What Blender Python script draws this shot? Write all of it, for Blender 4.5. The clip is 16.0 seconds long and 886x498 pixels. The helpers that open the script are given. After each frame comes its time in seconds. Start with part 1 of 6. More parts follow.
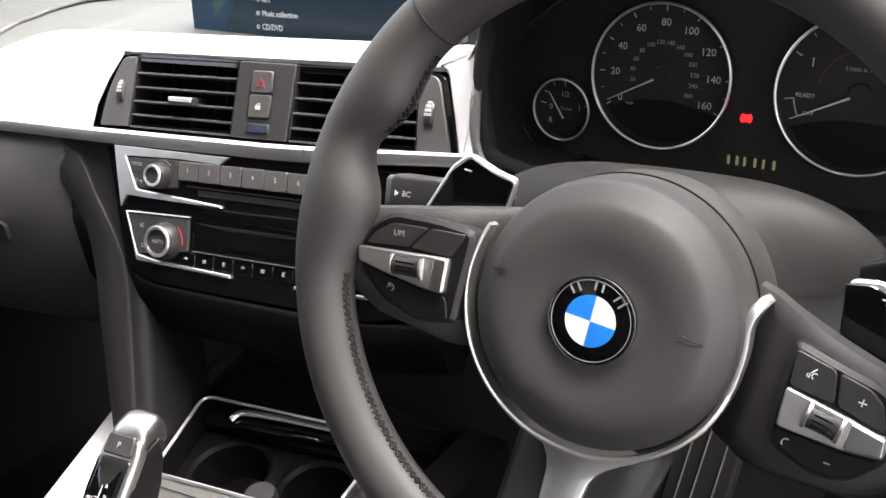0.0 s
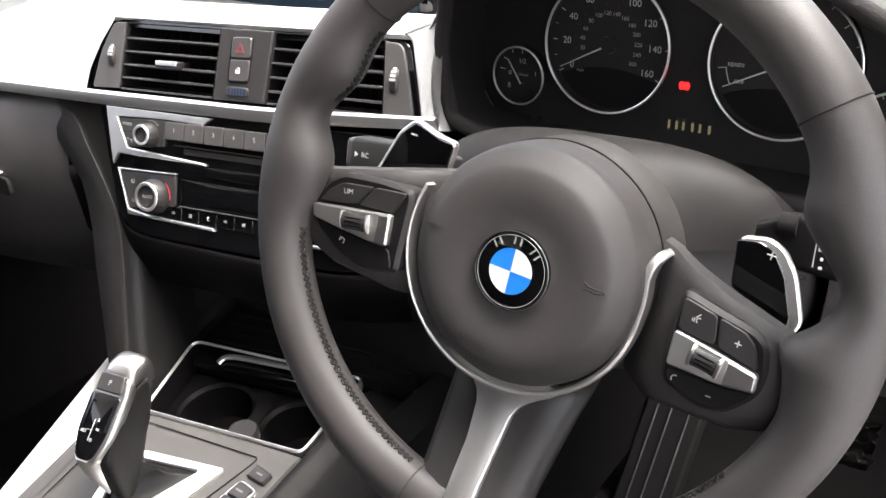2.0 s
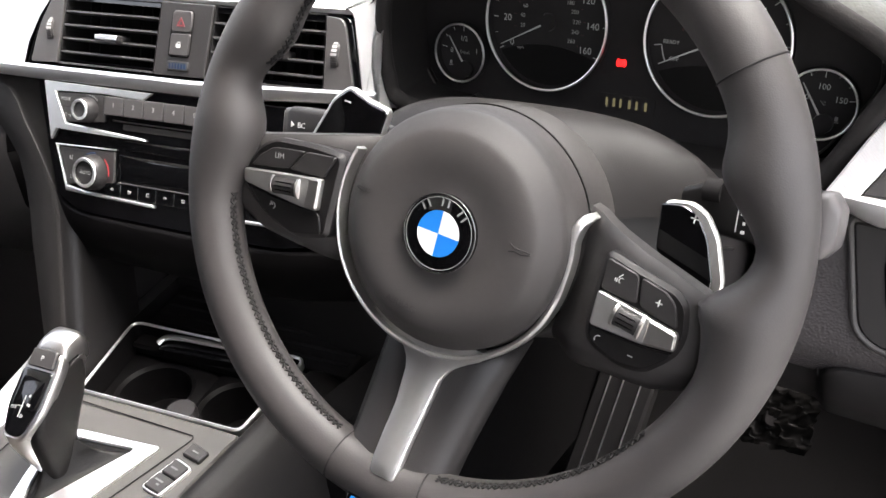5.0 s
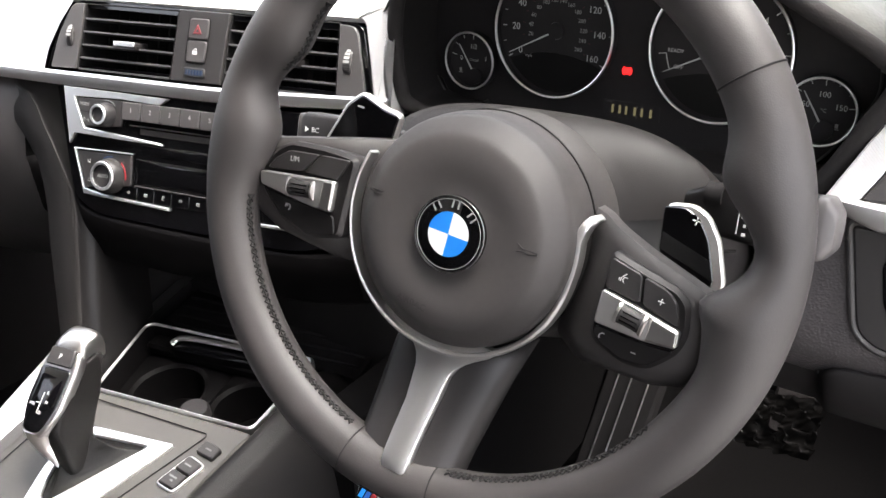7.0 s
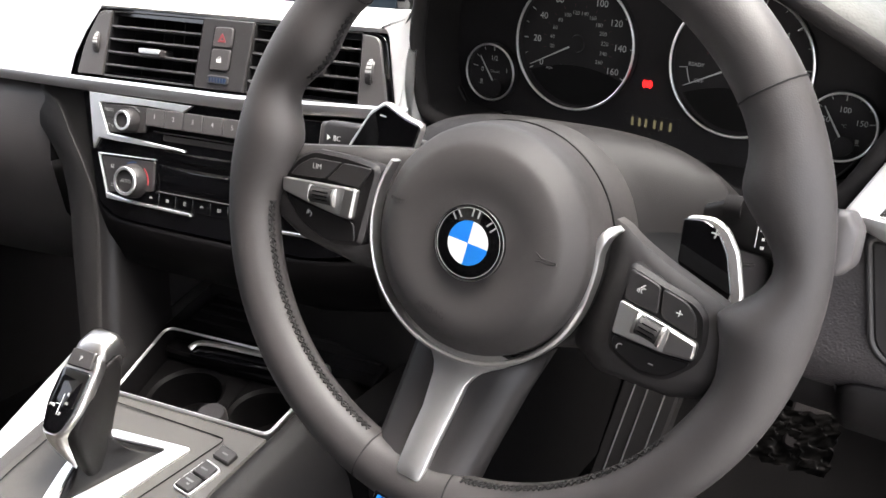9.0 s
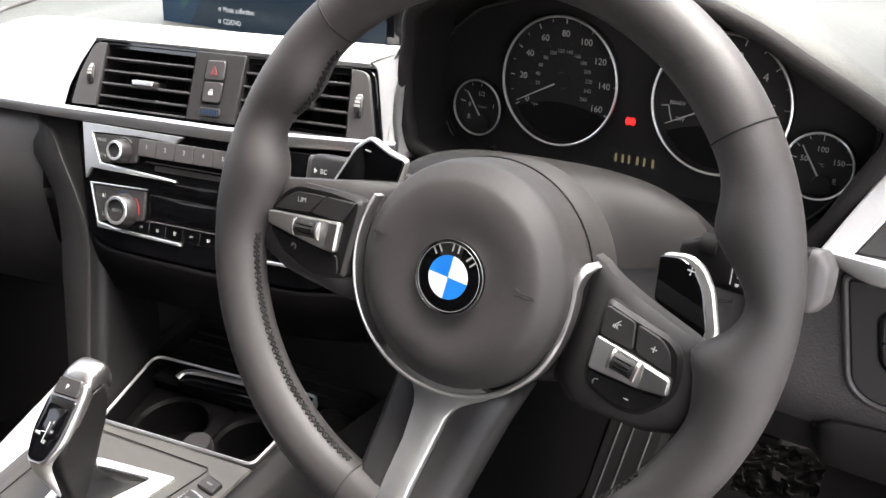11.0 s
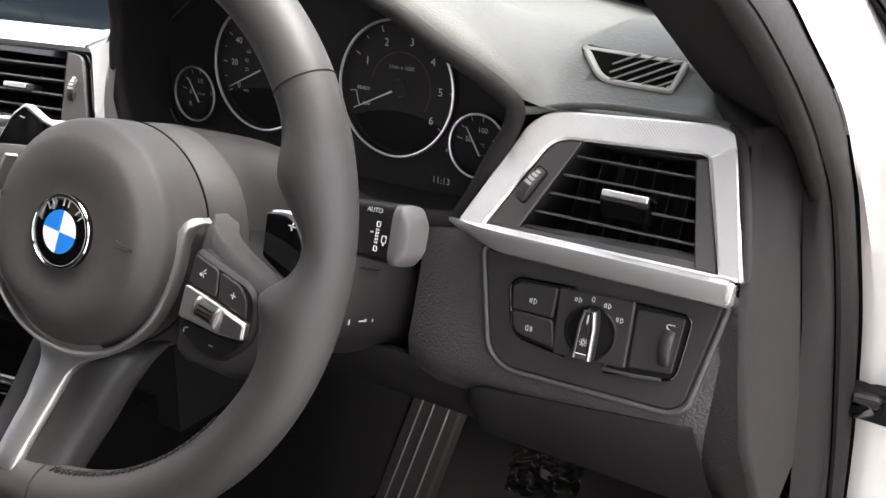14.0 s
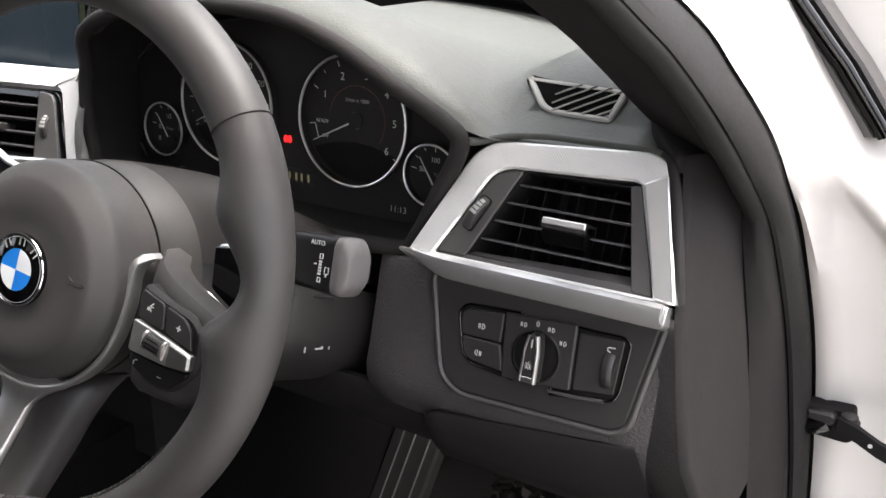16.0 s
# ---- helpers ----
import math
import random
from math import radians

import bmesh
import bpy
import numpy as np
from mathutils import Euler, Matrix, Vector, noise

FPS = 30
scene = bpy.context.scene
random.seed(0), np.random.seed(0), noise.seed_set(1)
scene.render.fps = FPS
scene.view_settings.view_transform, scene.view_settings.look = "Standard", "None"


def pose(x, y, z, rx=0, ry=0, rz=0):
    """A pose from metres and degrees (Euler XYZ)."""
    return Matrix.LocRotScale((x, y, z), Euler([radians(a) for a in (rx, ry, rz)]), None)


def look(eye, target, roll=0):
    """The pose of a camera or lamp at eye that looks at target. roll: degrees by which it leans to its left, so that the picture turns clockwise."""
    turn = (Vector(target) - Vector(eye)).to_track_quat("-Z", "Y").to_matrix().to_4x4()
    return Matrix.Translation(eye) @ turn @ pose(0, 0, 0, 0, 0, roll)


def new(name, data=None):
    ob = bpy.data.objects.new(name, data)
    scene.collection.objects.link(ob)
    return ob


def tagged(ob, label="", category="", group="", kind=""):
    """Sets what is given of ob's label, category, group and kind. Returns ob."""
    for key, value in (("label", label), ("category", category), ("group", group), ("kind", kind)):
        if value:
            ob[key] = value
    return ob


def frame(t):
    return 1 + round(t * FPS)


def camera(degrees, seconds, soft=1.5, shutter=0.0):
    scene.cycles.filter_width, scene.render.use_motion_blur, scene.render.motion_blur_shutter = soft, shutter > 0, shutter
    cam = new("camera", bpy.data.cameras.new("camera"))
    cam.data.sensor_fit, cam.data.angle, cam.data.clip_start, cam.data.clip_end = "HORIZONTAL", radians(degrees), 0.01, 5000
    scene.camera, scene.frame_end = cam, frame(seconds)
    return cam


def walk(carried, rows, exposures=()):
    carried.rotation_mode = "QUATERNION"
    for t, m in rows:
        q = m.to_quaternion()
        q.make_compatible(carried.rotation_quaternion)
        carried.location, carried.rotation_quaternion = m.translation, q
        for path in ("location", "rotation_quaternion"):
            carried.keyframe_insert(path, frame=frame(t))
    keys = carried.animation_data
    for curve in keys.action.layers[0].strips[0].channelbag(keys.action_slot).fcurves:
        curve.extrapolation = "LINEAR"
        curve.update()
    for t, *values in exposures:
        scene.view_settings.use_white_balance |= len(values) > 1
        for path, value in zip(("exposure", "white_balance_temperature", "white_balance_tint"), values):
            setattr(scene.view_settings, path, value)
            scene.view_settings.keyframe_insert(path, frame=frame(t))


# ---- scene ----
cam = camera(52.2, 16.0)
PATH = [
    (0, (0.1672, -0.3442, 1.0132), (-0.3703, 0.3921, 0.6020), -3.45),
    (0.5, (0.1893, -0.3625, 1.0290), (-0.3260, 0.3853, 0.6104), -2.42),
    (1, (0.2093, -0.3668, 1.0287), (-0.3071, 0.3743, 0.5998), -2.17),
    (1.5, (0.2237, -0.3692, 1.0312), (-0.2984, 0.3643, 0.5960), -2.02),
    (2, (0.2301, -0.3600, 1.0346), (-0.3097, 0.3483, 0.5796), -3.59),
    (2.5, (0.2380, -0.3483, 1.0276), (-0.3007, 0.3513, 0.5581), -3.07),
    (3, (0.2518, -0.3593, 1.0410), (-0.2823, 0.3524, 0.5848), -3.18),
    (3.5, (0.2457, -0.3602, 1.0231), (-0.2700, 0.3556, 0.5523), -2.21),
    (4, (0.2456, -0.3571, 1.0116), (-0.2599, 0.3702, 0.5472), -1.63),
    (6.3, (0.2574, -0.3654, 1.0175), (-0.2540, 0.3678, 0.5692), -2.16),
    (6.5, (0.2571, -0.3681, 1.0178), (-0.2546, 0.3646, 0.5692), -2.06),
    (7, (0.2587, -0.3728, 1.0169), (-0.2568, 0.3599, 0.5727), -1.75),
    (7.5, (0.2603, -0.3736, 1.0168), (-0.2585, 0.3554, 0.5702), -1.88),
    (8, (0.2600, -0.3763, 1.0171), (-0.2666, 0.3521, 0.5789), -1.55),
    (8.5, (0.2593, -0.3779, 1.0174), (-0.2713, 0.3498, 0.5826), -1.35),
    (11, (0.2705, -0.3772, 1.0236), (-0.2665, 0.3634, 0.6196), -0.61),
    (11.5, (0.2990, -0.3741, 1.0279), (-0.2150, 0.3898, 0.6378), -0.18),
    (12, (0.3283, -0.3855, 1.0286), (-0.1808, 0.3861, 0.6472), 0.17),
    (12.5, (0.3496, -0.3780, 1.0207), (-0.1606, 0.3960, 0.6458), 1.39),
    (13, (0.3796, -0.3517, 1.0298), (-0.1459, 0.4147, 0.6603), 2.77),
    (13.5, (0.4163, -0.3278, 1.0248), (-0.0713, 0.4715, 0.6737), 2.55),
    (14, (0.4382, -0.3076, 0.9882), (-0.0334, 0.4965, 0.6263), 2.17),
    (14.5, (0.4461, -0.2991, 0.9915), (-0.0145, 0.5134, 0.6342), 1.33),
    (15, (0.4500, -0.2950, 0.9919), (-0.0045, 0.5236, 0.6409), 1.37),
    (15.5, (0.4575, -0.2959, 0.9962), (-0.0051, 0.5211, 0.6518), 0.96),
    (16, (0.4793, -0.2992, 1.0018), (-0.0045, 0.5057, 0.6583), 0.79),
]
walk(cam, [(t, look(eye, target, roll)) for t, eye, target, roll in PATH],
     [(t, stops, 6580, 11.5) for t, stops in ((0, 3.12), (2, 3.18), (8.5, 3.18), (11, 3.17), (12.2, 3.26), (13, 3.1), (13.5, 2.93), (14, 3.0), (14.5, 3.05), (15.5, 2.97), (16, 2.72))])

# ---------------------------------------------------------------- world, light
world = bpy.data.worlds.new("overcast_sky")
scene.world = world
world.use_nodes = True
wn = world.node_tree
sky = wn.nodes.new("ShaderNodeTexSky")
sky.sky_type, sky.sun_disc = "NISHITA", False
sky.sun_elevation, sky.sun_rotation = radians(68), radians(55)
sky.air_density, sky.dust_density, sky.ozone_density = 1.0, 6.0, 1.0
cloud = wn.nodes.new("ShaderNodeHueSaturation")
cloud.inputs["Saturation"].default_value = 0.35
wn.links.new(sky.outputs[0], cloud.inputs["Color"])
wn.links.new(cloud.outputs[0], wn.nodes["Background"].inputs[0])
wn.nodes["Background"].inputs[1].default_value = 0.15
sun_data = bpy.data.lights.new("sun", "SUN")
sun_data.energy, sun_data.angle, sun_data.color = 0.62, radians(35), (1.0, 0.96, 0.9)
sun = new("sun", sun_data)
sun.matrix_world = look((1.6, 0.35, 4.6), (0, 0, 0.8))


# ---------------------------------------------------------------- materials
def material(name, colour, rough=0.5, metal=0.0, vary=0.12, vary_scale=40.0, grain=0.0, grain_scale=900.0,
             grain_kind="noise", coat=0.0, rough_vary=0.06, stretch=(1, 1, 1), spec=0.5, relief=0.0006):
    """A surface with slow and fine variation and a grained relief; scales are per metre."""
    m = bpy.data.materials.new(name)
    m.use_nodes = True
    nt = m.node_tree
    b = nt.nodes["Principled BSDF"]
    b.inputs["Metallic"].default_value = metal
    b.inputs["Coat Weight"].default_value = coat
    b.inputs["Coat Roughness"].default_value = 0.06
    b.inputs["Specular IOR Level"].default_value = spec
    tc = nt.nodes.new("ShaderNodeTexCoord")
    mp = nt.nodes.new("ShaderNodeMapping")
    mp.inputs["Scale"].default_value = stretch
    nt.links.new(tc.outputs["Object"], mp.inputs[0])
    n1 = nt.nodes.new("ShaderNodeTexNoise")
    n1.inputs["Scale"].default_value, n1.inputs["Detail"].default_value = vary_scale, 4.0
    nt.links.new(mp.outputs[0], n1.inputs["Vector"])
    mix = nt.nodes.new("ShaderNodeMix")
    mix.data_type = "RGBA"
    mix.inputs["A"].default_value = (*[c * (1 - vary) for c in colour], 1)
    mix.inputs["B"].default_value = (*[min(1, c * (1 + vary)) for c in colour], 1)
    nt.links.new(n1.outputs["Fac"], mix.inputs["Factor"])
    nt.links.new(mix.outputs["Result"], b.inputs["Base Color"])
    n2 = nt.nodes.new("ShaderNodeTexNoise")
    n2.inputs["Scale"].default_value = vary_scale * 7
    nt.links.new(mp.outputs[0], n2.inputs["Vector"])
    mr = nt.nodes.new("ShaderNodeMapRange")
    mr.inputs["To Min"].default_value, mr.inputs["To Max"].default_value = max(0, rough - rough_vary), rough + rough_vary
    nt.links.new(n2.outputs["Fac"], mr.inputs["Value"])
    nt.links.new(mr.outputs[0], b.inputs["Roughness"])
    if grain > 0:
        if grain_kind == "leather":
            g = nt.nodes.new("ShaderNodeTexVoronoi")
            g.feature = "SMOOTH_F1"
            out = g.outputs["Distance"]
        elif grain_kind == "weave":
            g = nt.nodes.new("ShaderNodeTexWave")
            g.wave_type, g.bands_direction = "BANDS", "DIAGONAL"
            g.inputs["Distortion"].default_value = 0.6
            out = g.outputs["Fac"]
        else:
            g = nt.nodes.new("ShaderNodeTexNoise")
            g.inputs["Detail"].default_value = 3.0
            out = g.outputs["Fac"]
        g.inputs["Scale"].default_value = grain_scale
        nt.links.new(mp.outputs[0], g.inputs["Vector"])
        bp = nt.nodes.new("ShaderNodeBump")
        bp.inputs["Strength"].default_value, bp.inputs["Distance"].default_value = grain, relief
        nt.links.new(out, bp.inputs["Height"])
        nt.links.new(bp.outputs[0], b.inputs["Normal"])
    return m


def glowing(name, colour, strength, base=(0.01, 0.01, 0.01)):
    m = bpy.data.materials.new(name)
    m.use_nodes = True
    b = m.node_tree.nodes["Principled BSDF"]
    b.inputs["Base Color"].default_value = (*base, 1)
    b.inputs["Roughness"].default_value = 0.25
    b.inputs["Specular IOR Level"].default_value = 0.15
    b.inputs["Emission Color"].default_value = (*colour, 1)
    b.inputs["Emission Strength"].default_value = strength
    return m


def clear(name, rough=0.02, tint=(1, 1, 1), ior=1.45):
    m = bpy.data.materials.new(name)
    m.use_nodes = True
    b = m.node_tree.nodes["Principled BSDF"]
    b.inputs["Base Color"].default_value = (*tint, 1)
    b.inputs["Roughness"].default_value = rough
    b.inputs["Transmission Weight"].default_value = 1.0
    b.inputs["IOR"].default_value = ior
    return m


LEATHER = material("wheel_leather", (0.0260, 0.0230, 0.0226), 0.54, spec=0.48, grain=0.10, grain_scale=1500, grain_kind="leather", vary=0.14, vary_scale=60)
HUB_SKIN = material("airbag_cover_skin", (0.0250, 0.0222, 0.0217), 0.58, spec=0.48, grain=0.16, grain_scale=1700, vary=0.1)
THREAD = material("black_thread", (0.008, 0.0074, 0.0074), 0.75, spec=0.25, vary=0.3, vary_scale=900)
DASH = material("dash_leather_grain", (0.0410, 0.0366, 0.0372), 0.48, spec=0.36, grain=0.8, grain_scale=620, grain_kind="leather", vary=0.14, vary_scale=30, relief=0.0007)
# dash skin with the shade of its rolled-over edge put into the colour
LIP_SHADED = material("shaded_edge_skin", (0.0180, 0.0163, 0.0163), 0.7, spec=0.12, grain=0.3, grain_scale=900, grain_kind="leather", vary=0.1)
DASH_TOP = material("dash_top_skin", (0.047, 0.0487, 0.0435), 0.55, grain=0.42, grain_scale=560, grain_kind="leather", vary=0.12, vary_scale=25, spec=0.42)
PLASTIC = material("black_hard_plastic", (0.0140, 0.0126, 0.0129), 0.45, spec=0.32, grain=0.15, grain_scale=2200, vary=0.12)
GREY_PLASTIC = material("dark_grey_plastic", (0.0400, 0.0372, 0.0368), 0.42, spec=0.40, grain=0.15, grain_scale=2000, vary=0.1)
MATT_BLACK = material("matt_black", (0.0105, 0.0098, 0.0100), 0.8, spec=0.1, vary=0.2)
GLOSS = material("piano_black", (0.0016, 0.0016, 0.0019), 0.04, vary=0.1, coat=0.15, rough_vary=0.01, spec=0.5)
ALU = material("textured_aluminium_trim", (0.80, 0.79, 0.775), 0.46, metal=0.78, vary=0.04, grain=0.34, grain_scale=300, grain_kind="weave", rough_vary=0.04, relief=0.0004)
SATIN = material("satin_silver", (0.86, 0.85, 0.84), 0.36, metal=1.0, vary=0.03, vary_scale=60, rough_vary=0.0)
CHROME = material("bright_chrome", (0.86, 0.86, 0.86), 0.1, metal=1.0, vary=0.03, rough_vary=0.04)
BRUSHED = material("brushed_grey_metal", (0.54, 0.53, 0.52), 0.40, metal=1.0, vary=0.08, vary_scale=120, stretch=(1, 0.06, 1), rough_vary=0.03)
VENT_GREY = material("demister_grey_plastic", (0.27, 0.266, 0.248), 0.45, vary=0.08, grain=0.15, grain_scale=1500)
LEVER = material("selector_satin_metal", (0.50, 0.488, 0.475), 0.30, metal=1.0, vary=0.04, rough_vary=0.02)
POD_METAL = material("pod_satin_metal", (0.60, 0.59, 0.578), 0.38, metal=1.0, vary=0.05, vary_scale=90, rough_vary=0.03)
POD_BLACK = material("pod_button_plastic", (0.0130, 0.0118, 0.0118), 0.46, spec=0.4, grain=0.12, grain_scale=2400, vary=0.1)
BUTTON_GREY = material("console_button_plastic", (0.0190, 0.0174, 0.0172), 0.45, spec=0.4, vary=0.1, grain=0.1, grain_scale=2200)
# slat colour lightened for the sky caught on the front edges
SLAT_LIT = material("sky_lit_slat_plastic", (0.055, 0.053, 0.053), 0.36, spec=0.5, vary=0.08)
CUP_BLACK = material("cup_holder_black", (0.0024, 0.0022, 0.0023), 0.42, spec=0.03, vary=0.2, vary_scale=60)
SOFT_FLANK = material("console_flank_skin", (0.0075, 0.0068, 0.0068), 0.50, spec=0.15, grain=0.25, grain_scale=1100, grain_kind="leather", vary=0.12)
BOOT = material("selector_boot_leather", (0.0042, 0.0038, 0.0038), 0.45, spec=0.15, grain=0.3, grain_scale=1300, grain_kind="leather", vary=0.15)
CONSOLE = material("warm_grey_console", (0.050, 0.047, 0.0435), 0.44, metal=0.15, vary=0.06, grain=0.1, grain_scale=2500)
RUBBER = material("black_rubber", (0.0125, 0.0113, 0.0114), 0.65, spec=0.12, grain=0.2, grain_scale=700, vary=0.25)
STALK_GREY = material("grey_stalk_plastic", (0.076, 0.070, 0.070), 0.45, vary=0.06, grain=0.1, grain_scale=2000)
CARPET = material("black_carpet", (0.0042, 0.0039, 0.0040), 0.9, spec=0.03, grain=1.0, grain_scale=700, vary=0.5, vary_scale=260)
PAINT = material("white_body_paint", (0.42, 0.399, 0.380), 0.3, vary=0.03, vary_scale=8, coat=0.5, rough_vary=0.03)
HEADLINER = material("light_headliner", (0.50, 0.485, 0.46), 0.9, grain=0.3, grain_scale=1500)
TRIM_BLACK = material("pillar_trim_cloth", (0.0240, 0.0220, 0.0220), 0.85, spec=0.05, grain=0.3, grain_scale=1300, vary=0.2)
SHROUD = material("column_shroud_plastic", (0.0100, 0.0091, 0.0090), 0.52, spec=0.13, grain=0.2, grain_scale=1700, vary=0.1)
SHROUD_DARK = material("stack_cheek_plastic", (0.0125, 0.0114, 0.0112), 0.55, spec=0.18, grain=0.2, grain_scale=1700, vary=0.1)
SATIN_BLACK = material("satin_black_plastic", (0.0060, 0.0055, 0.0056), 0.36, spec=0.2, grain=0.1, grain_scale=1600, vary=0.15)
GREY_SOFT = material("knee_panel_plastic", (0.0120, 0.0109, 0.0110), 0.6, spec=0.15, grain=0.3, grain_scale=1300, vary=0.15)
KICK = material("kick_panel_plastic", (0.0132, 0.0118, 0.0120), 0.7, spec=0.10, grain=0.3, grain_scale=1300, vary=0.2)
PILLAR_CLOTH = material("pillar_cover_cloth", (0.0150, 0.0138, 0.0138), 0.85, spec=0.05, grain=0.35, grain_scale=1300, vary=0.2)
TRIM_SATIN = material("wheel_trim_satin", (0.60, 0.59, 0.575), 0.42, metal=1.0, vary=0.04, rough_vary=0.02)
# grey raised above the other plastics to carry the cheeks' glancing reflection
CHEEK_SHEEN = material("vent_cheek_sheen", (0.047, 0.044, 0.0432), 0.42, spec=0.5, grain=0.12, grain_scale=2000, vary=0.08)
TINTED = material("dim_red_print", (0.15, 0.020, 0.024), 0.5, vary=0.05)
COLLAR = material("collar_plastic", (0.0150, 0.0136, 0.0133), 0.55, spec=0.36, grain=0.18, grain_scale=1700, vary=0.1)
GLOVEBOX = material("glovebox_plastic", (0.0290, 0.0262, 0.0262), 0.52, spec=0.42, grain=0.3, grain_scale=1100, grain_kind="leather", vary=0.1)
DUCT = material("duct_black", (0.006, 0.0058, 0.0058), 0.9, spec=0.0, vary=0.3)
DIAL = material("dial_face", (0.0175, 0.0157, 0.0162), 0.45, spec=0.3, vary=0.2, vary_scale=200)
PRINT = material("white_print", (0.50, 0.50, 0.485), 0.5, vary=0.05)
DIM_PRINT = material("grey_print", (0.30, 0.30, 0.29), 0.5, vary=0.05)
RED_PRINT = material("red_print", (0.30, 0.025, 0.03), 0.5, vary=0.05)
EMBLEM_GREY = material("emblem_grey_enamel", (0.16, 0.16, 0.16), 0.25, vary=0.03)
DARK_RED = material("dark_red_print", (0.06, 0.014, 0.014), 0.5, vary=0.05)
DARK_BLUE = material("dark_blue_print", (0.015, 0.04, 0.12), 0.5, vary=0.05)
BLUE_PRINT = material("blue_print", (0.02, 0.10, 0.40), 0.5, vary=0.05)
EMB_BLUE = material("emblem_blue_enamel", (0.02, 0.24, 0.72), 0.2, vary=0.03, coat=0.5)
EMB_WHITE = material("emblem_white_enamel", (0.82, 0.82, 0.82), 0.2, vary=0.02, coat=0.5)
GLASS = clear("windscreen_glass", 0.0, (0.93, 0.97, 0.95), 1.15)
FILM = material("crumpled_film", (0.0062, 0.0057, 0.0054), 0.45, spec=0.12, vary=0.3, vary_scale=180, grain=0.3, grain_scale=500)
RED_LAMP = glowing("red_warning_lamp", (1.0, 0.02, 0.02), 0.35)
AMBER = glowing("amber_display", (0.75, 0.66, 0.36), 0.026)
DIM_AMBER = glowing("dim_amber_lamp", (0.5, 0.4, 0.2), 0.03)
SCREEN_BLUE = glowing("screen_blue", (0.008, 0.040, 0.085), 0.10)
SCREEN_DARK = glowing("screen_dark", (0.006, 0.022, 0.040), 0.10)
SCREEN_GREEN = glowing("screen_green", (0.04, 0.15, 0.13), 0.06)
SCREEN_TEXT = glowing("screen_text", (0.75, 0.80, 0.82), 0.12)
BLUE_LED = glowing("blue_marks", (0.04, 0.18, 0.5), 0.045)
BOUNCE_GROUND = material("pale_bounce_ground", (0.34, 0.332, 0.32), 0.9, grain=0.4, grain_scale=60, vary=0.15, vary_scale=2)
HEDGE = material("distant_green", (0.07, 0.09, 0.05), 0.9, vary=0.5, vary_scale=1.5)


# ---------------------------------------------------------------- mesh helpers
def finish(name, bm, mat, parent=None, label="", sharp=38):
    bmesh.ops.recalc_face_normals(bm, faces=bm.faces)
    me = bpy.data.meshes.new(name)
    bm.to_mesh(me)
    bm.free()
    me.materials.append(mat)
    for p in me.polygons:
        p.use_smooth = True
    me.set_sharp_from_angle(angle=radians(sharp))
    ob = new(name, me)
    if parent is not None:
        ob.parent = parent
    if label:
        ob["label"] = label
    return ob


def part(name, bm, mat, parent, label="", sharp=38):
    return finish(name, bm, mat, parent, label, sharp)


def thing(name, m, label, category, group="", kind=""):
    """An empty at m that carries a thing's parts."""
    ob = new(name)
    ob.empty_display_size = 0.02
    ob.matrix_world = m
    return tagged(ob, label, category, group, kind)


def setting(name, bm, mat, label, sharp=38, m=None):
    ob = finish(name, bm, mat, None, "", sharp)
    if m is not None:
        ob.matrix_world = m
    return tagged(ob, label, "", "", "structure")


def rpoly(pts, r, n=4):
    """A closed outline with rounded corners; r one radius or one for each corner."""
    out = []
    k = len(pts)
    rs = r if isinstance(r, (list, tuple)) else [r] * k
    for i in range(k):
        p, a, b = Vector(pts[i]), Vector(pts[i - 1]), Vector(pts[(i + 1) % k])
        da, db = (a - p), (b - p)
        la, lb = da.length, db.length
        da.normalize(), db.normalize()
        d = min(rs[i], 0.48 * la, 0.48 * lb)
        if d <= 0:
            out.append(tuple(p))
            continue
        p0, p1 = p + da * d, p + db * d
        for j in range(n + 1):
            t = j / n
            q = p0 * (1 - t) ** 2 + p * 2 * t * (1 - t) + p1 * t ** 2
            out.append((q.x, q.y))
    return out


def rrect(cx, cy, w, h, r=0.002, n=3, skew=0.0):
    return rpoly([(cx - w / 2, cy - h / 2 - skew * w / 2), (cx + w / 2, cy - h / 2 + skew * w / 2),
                  (cx + w / 2, cy + h / 2 + skew * w / 2), (cx - w / 2, cy + h / 2 - skew * w / 2)], r, n)


def inset(pts, d):
    """Moves a closed outline inwards by d (counter-clockwise or clockwise)."""
    k = len(pts)
    area = sum(pts[i - 1][0] * pts[i][1] - pts[i][0] * pts[i - 1][1] for i in range(k))
    s = 1 if area > 0 else -1
    out = []
    for i in range(k):
        a, p, b = Vector(pts[i - 1]), Vector(pts[i]), Vector(pts[(i + 1) % k])
        u, v = (p - a), (b - p)
        u = u.normalized() if u.length > 1e-9 else v.normalized()
        v = v.normalized() if v.length > 1e-9 else u
        nu, nv = Vector((-u.y, u.x)) * s, Vector((-v.y, v.x)) * s
        m = nu + nv
        m = m / max(0.3, m.length_squared) * 2 if m.length > 1e-6 else nu
        q = p + m * d
        out.append((q.x, q.y))
    return out


def loft(loops, close=True, caps=(True, True)):
    """A skin over loops of equally many 3D points."""
    bm = bmesh.new()
    vs = [[bm.verts.new(p) for p in l] for l in loops]
    n = len(vs[0])
    for a, b in zip(vs, vs[1:]):
        for i in range(n if close else n - 1):
            j = (i + 1) % n
            try:
                bm.faces.new((a[i], a[j], b[j], b[i]))
            except ValueError:
                pass
    if close and caps[0]:
        bm.faces.new(vs[0])
    if close and caps[1]:
        bm.faces.new(vs[-1])
    return bm


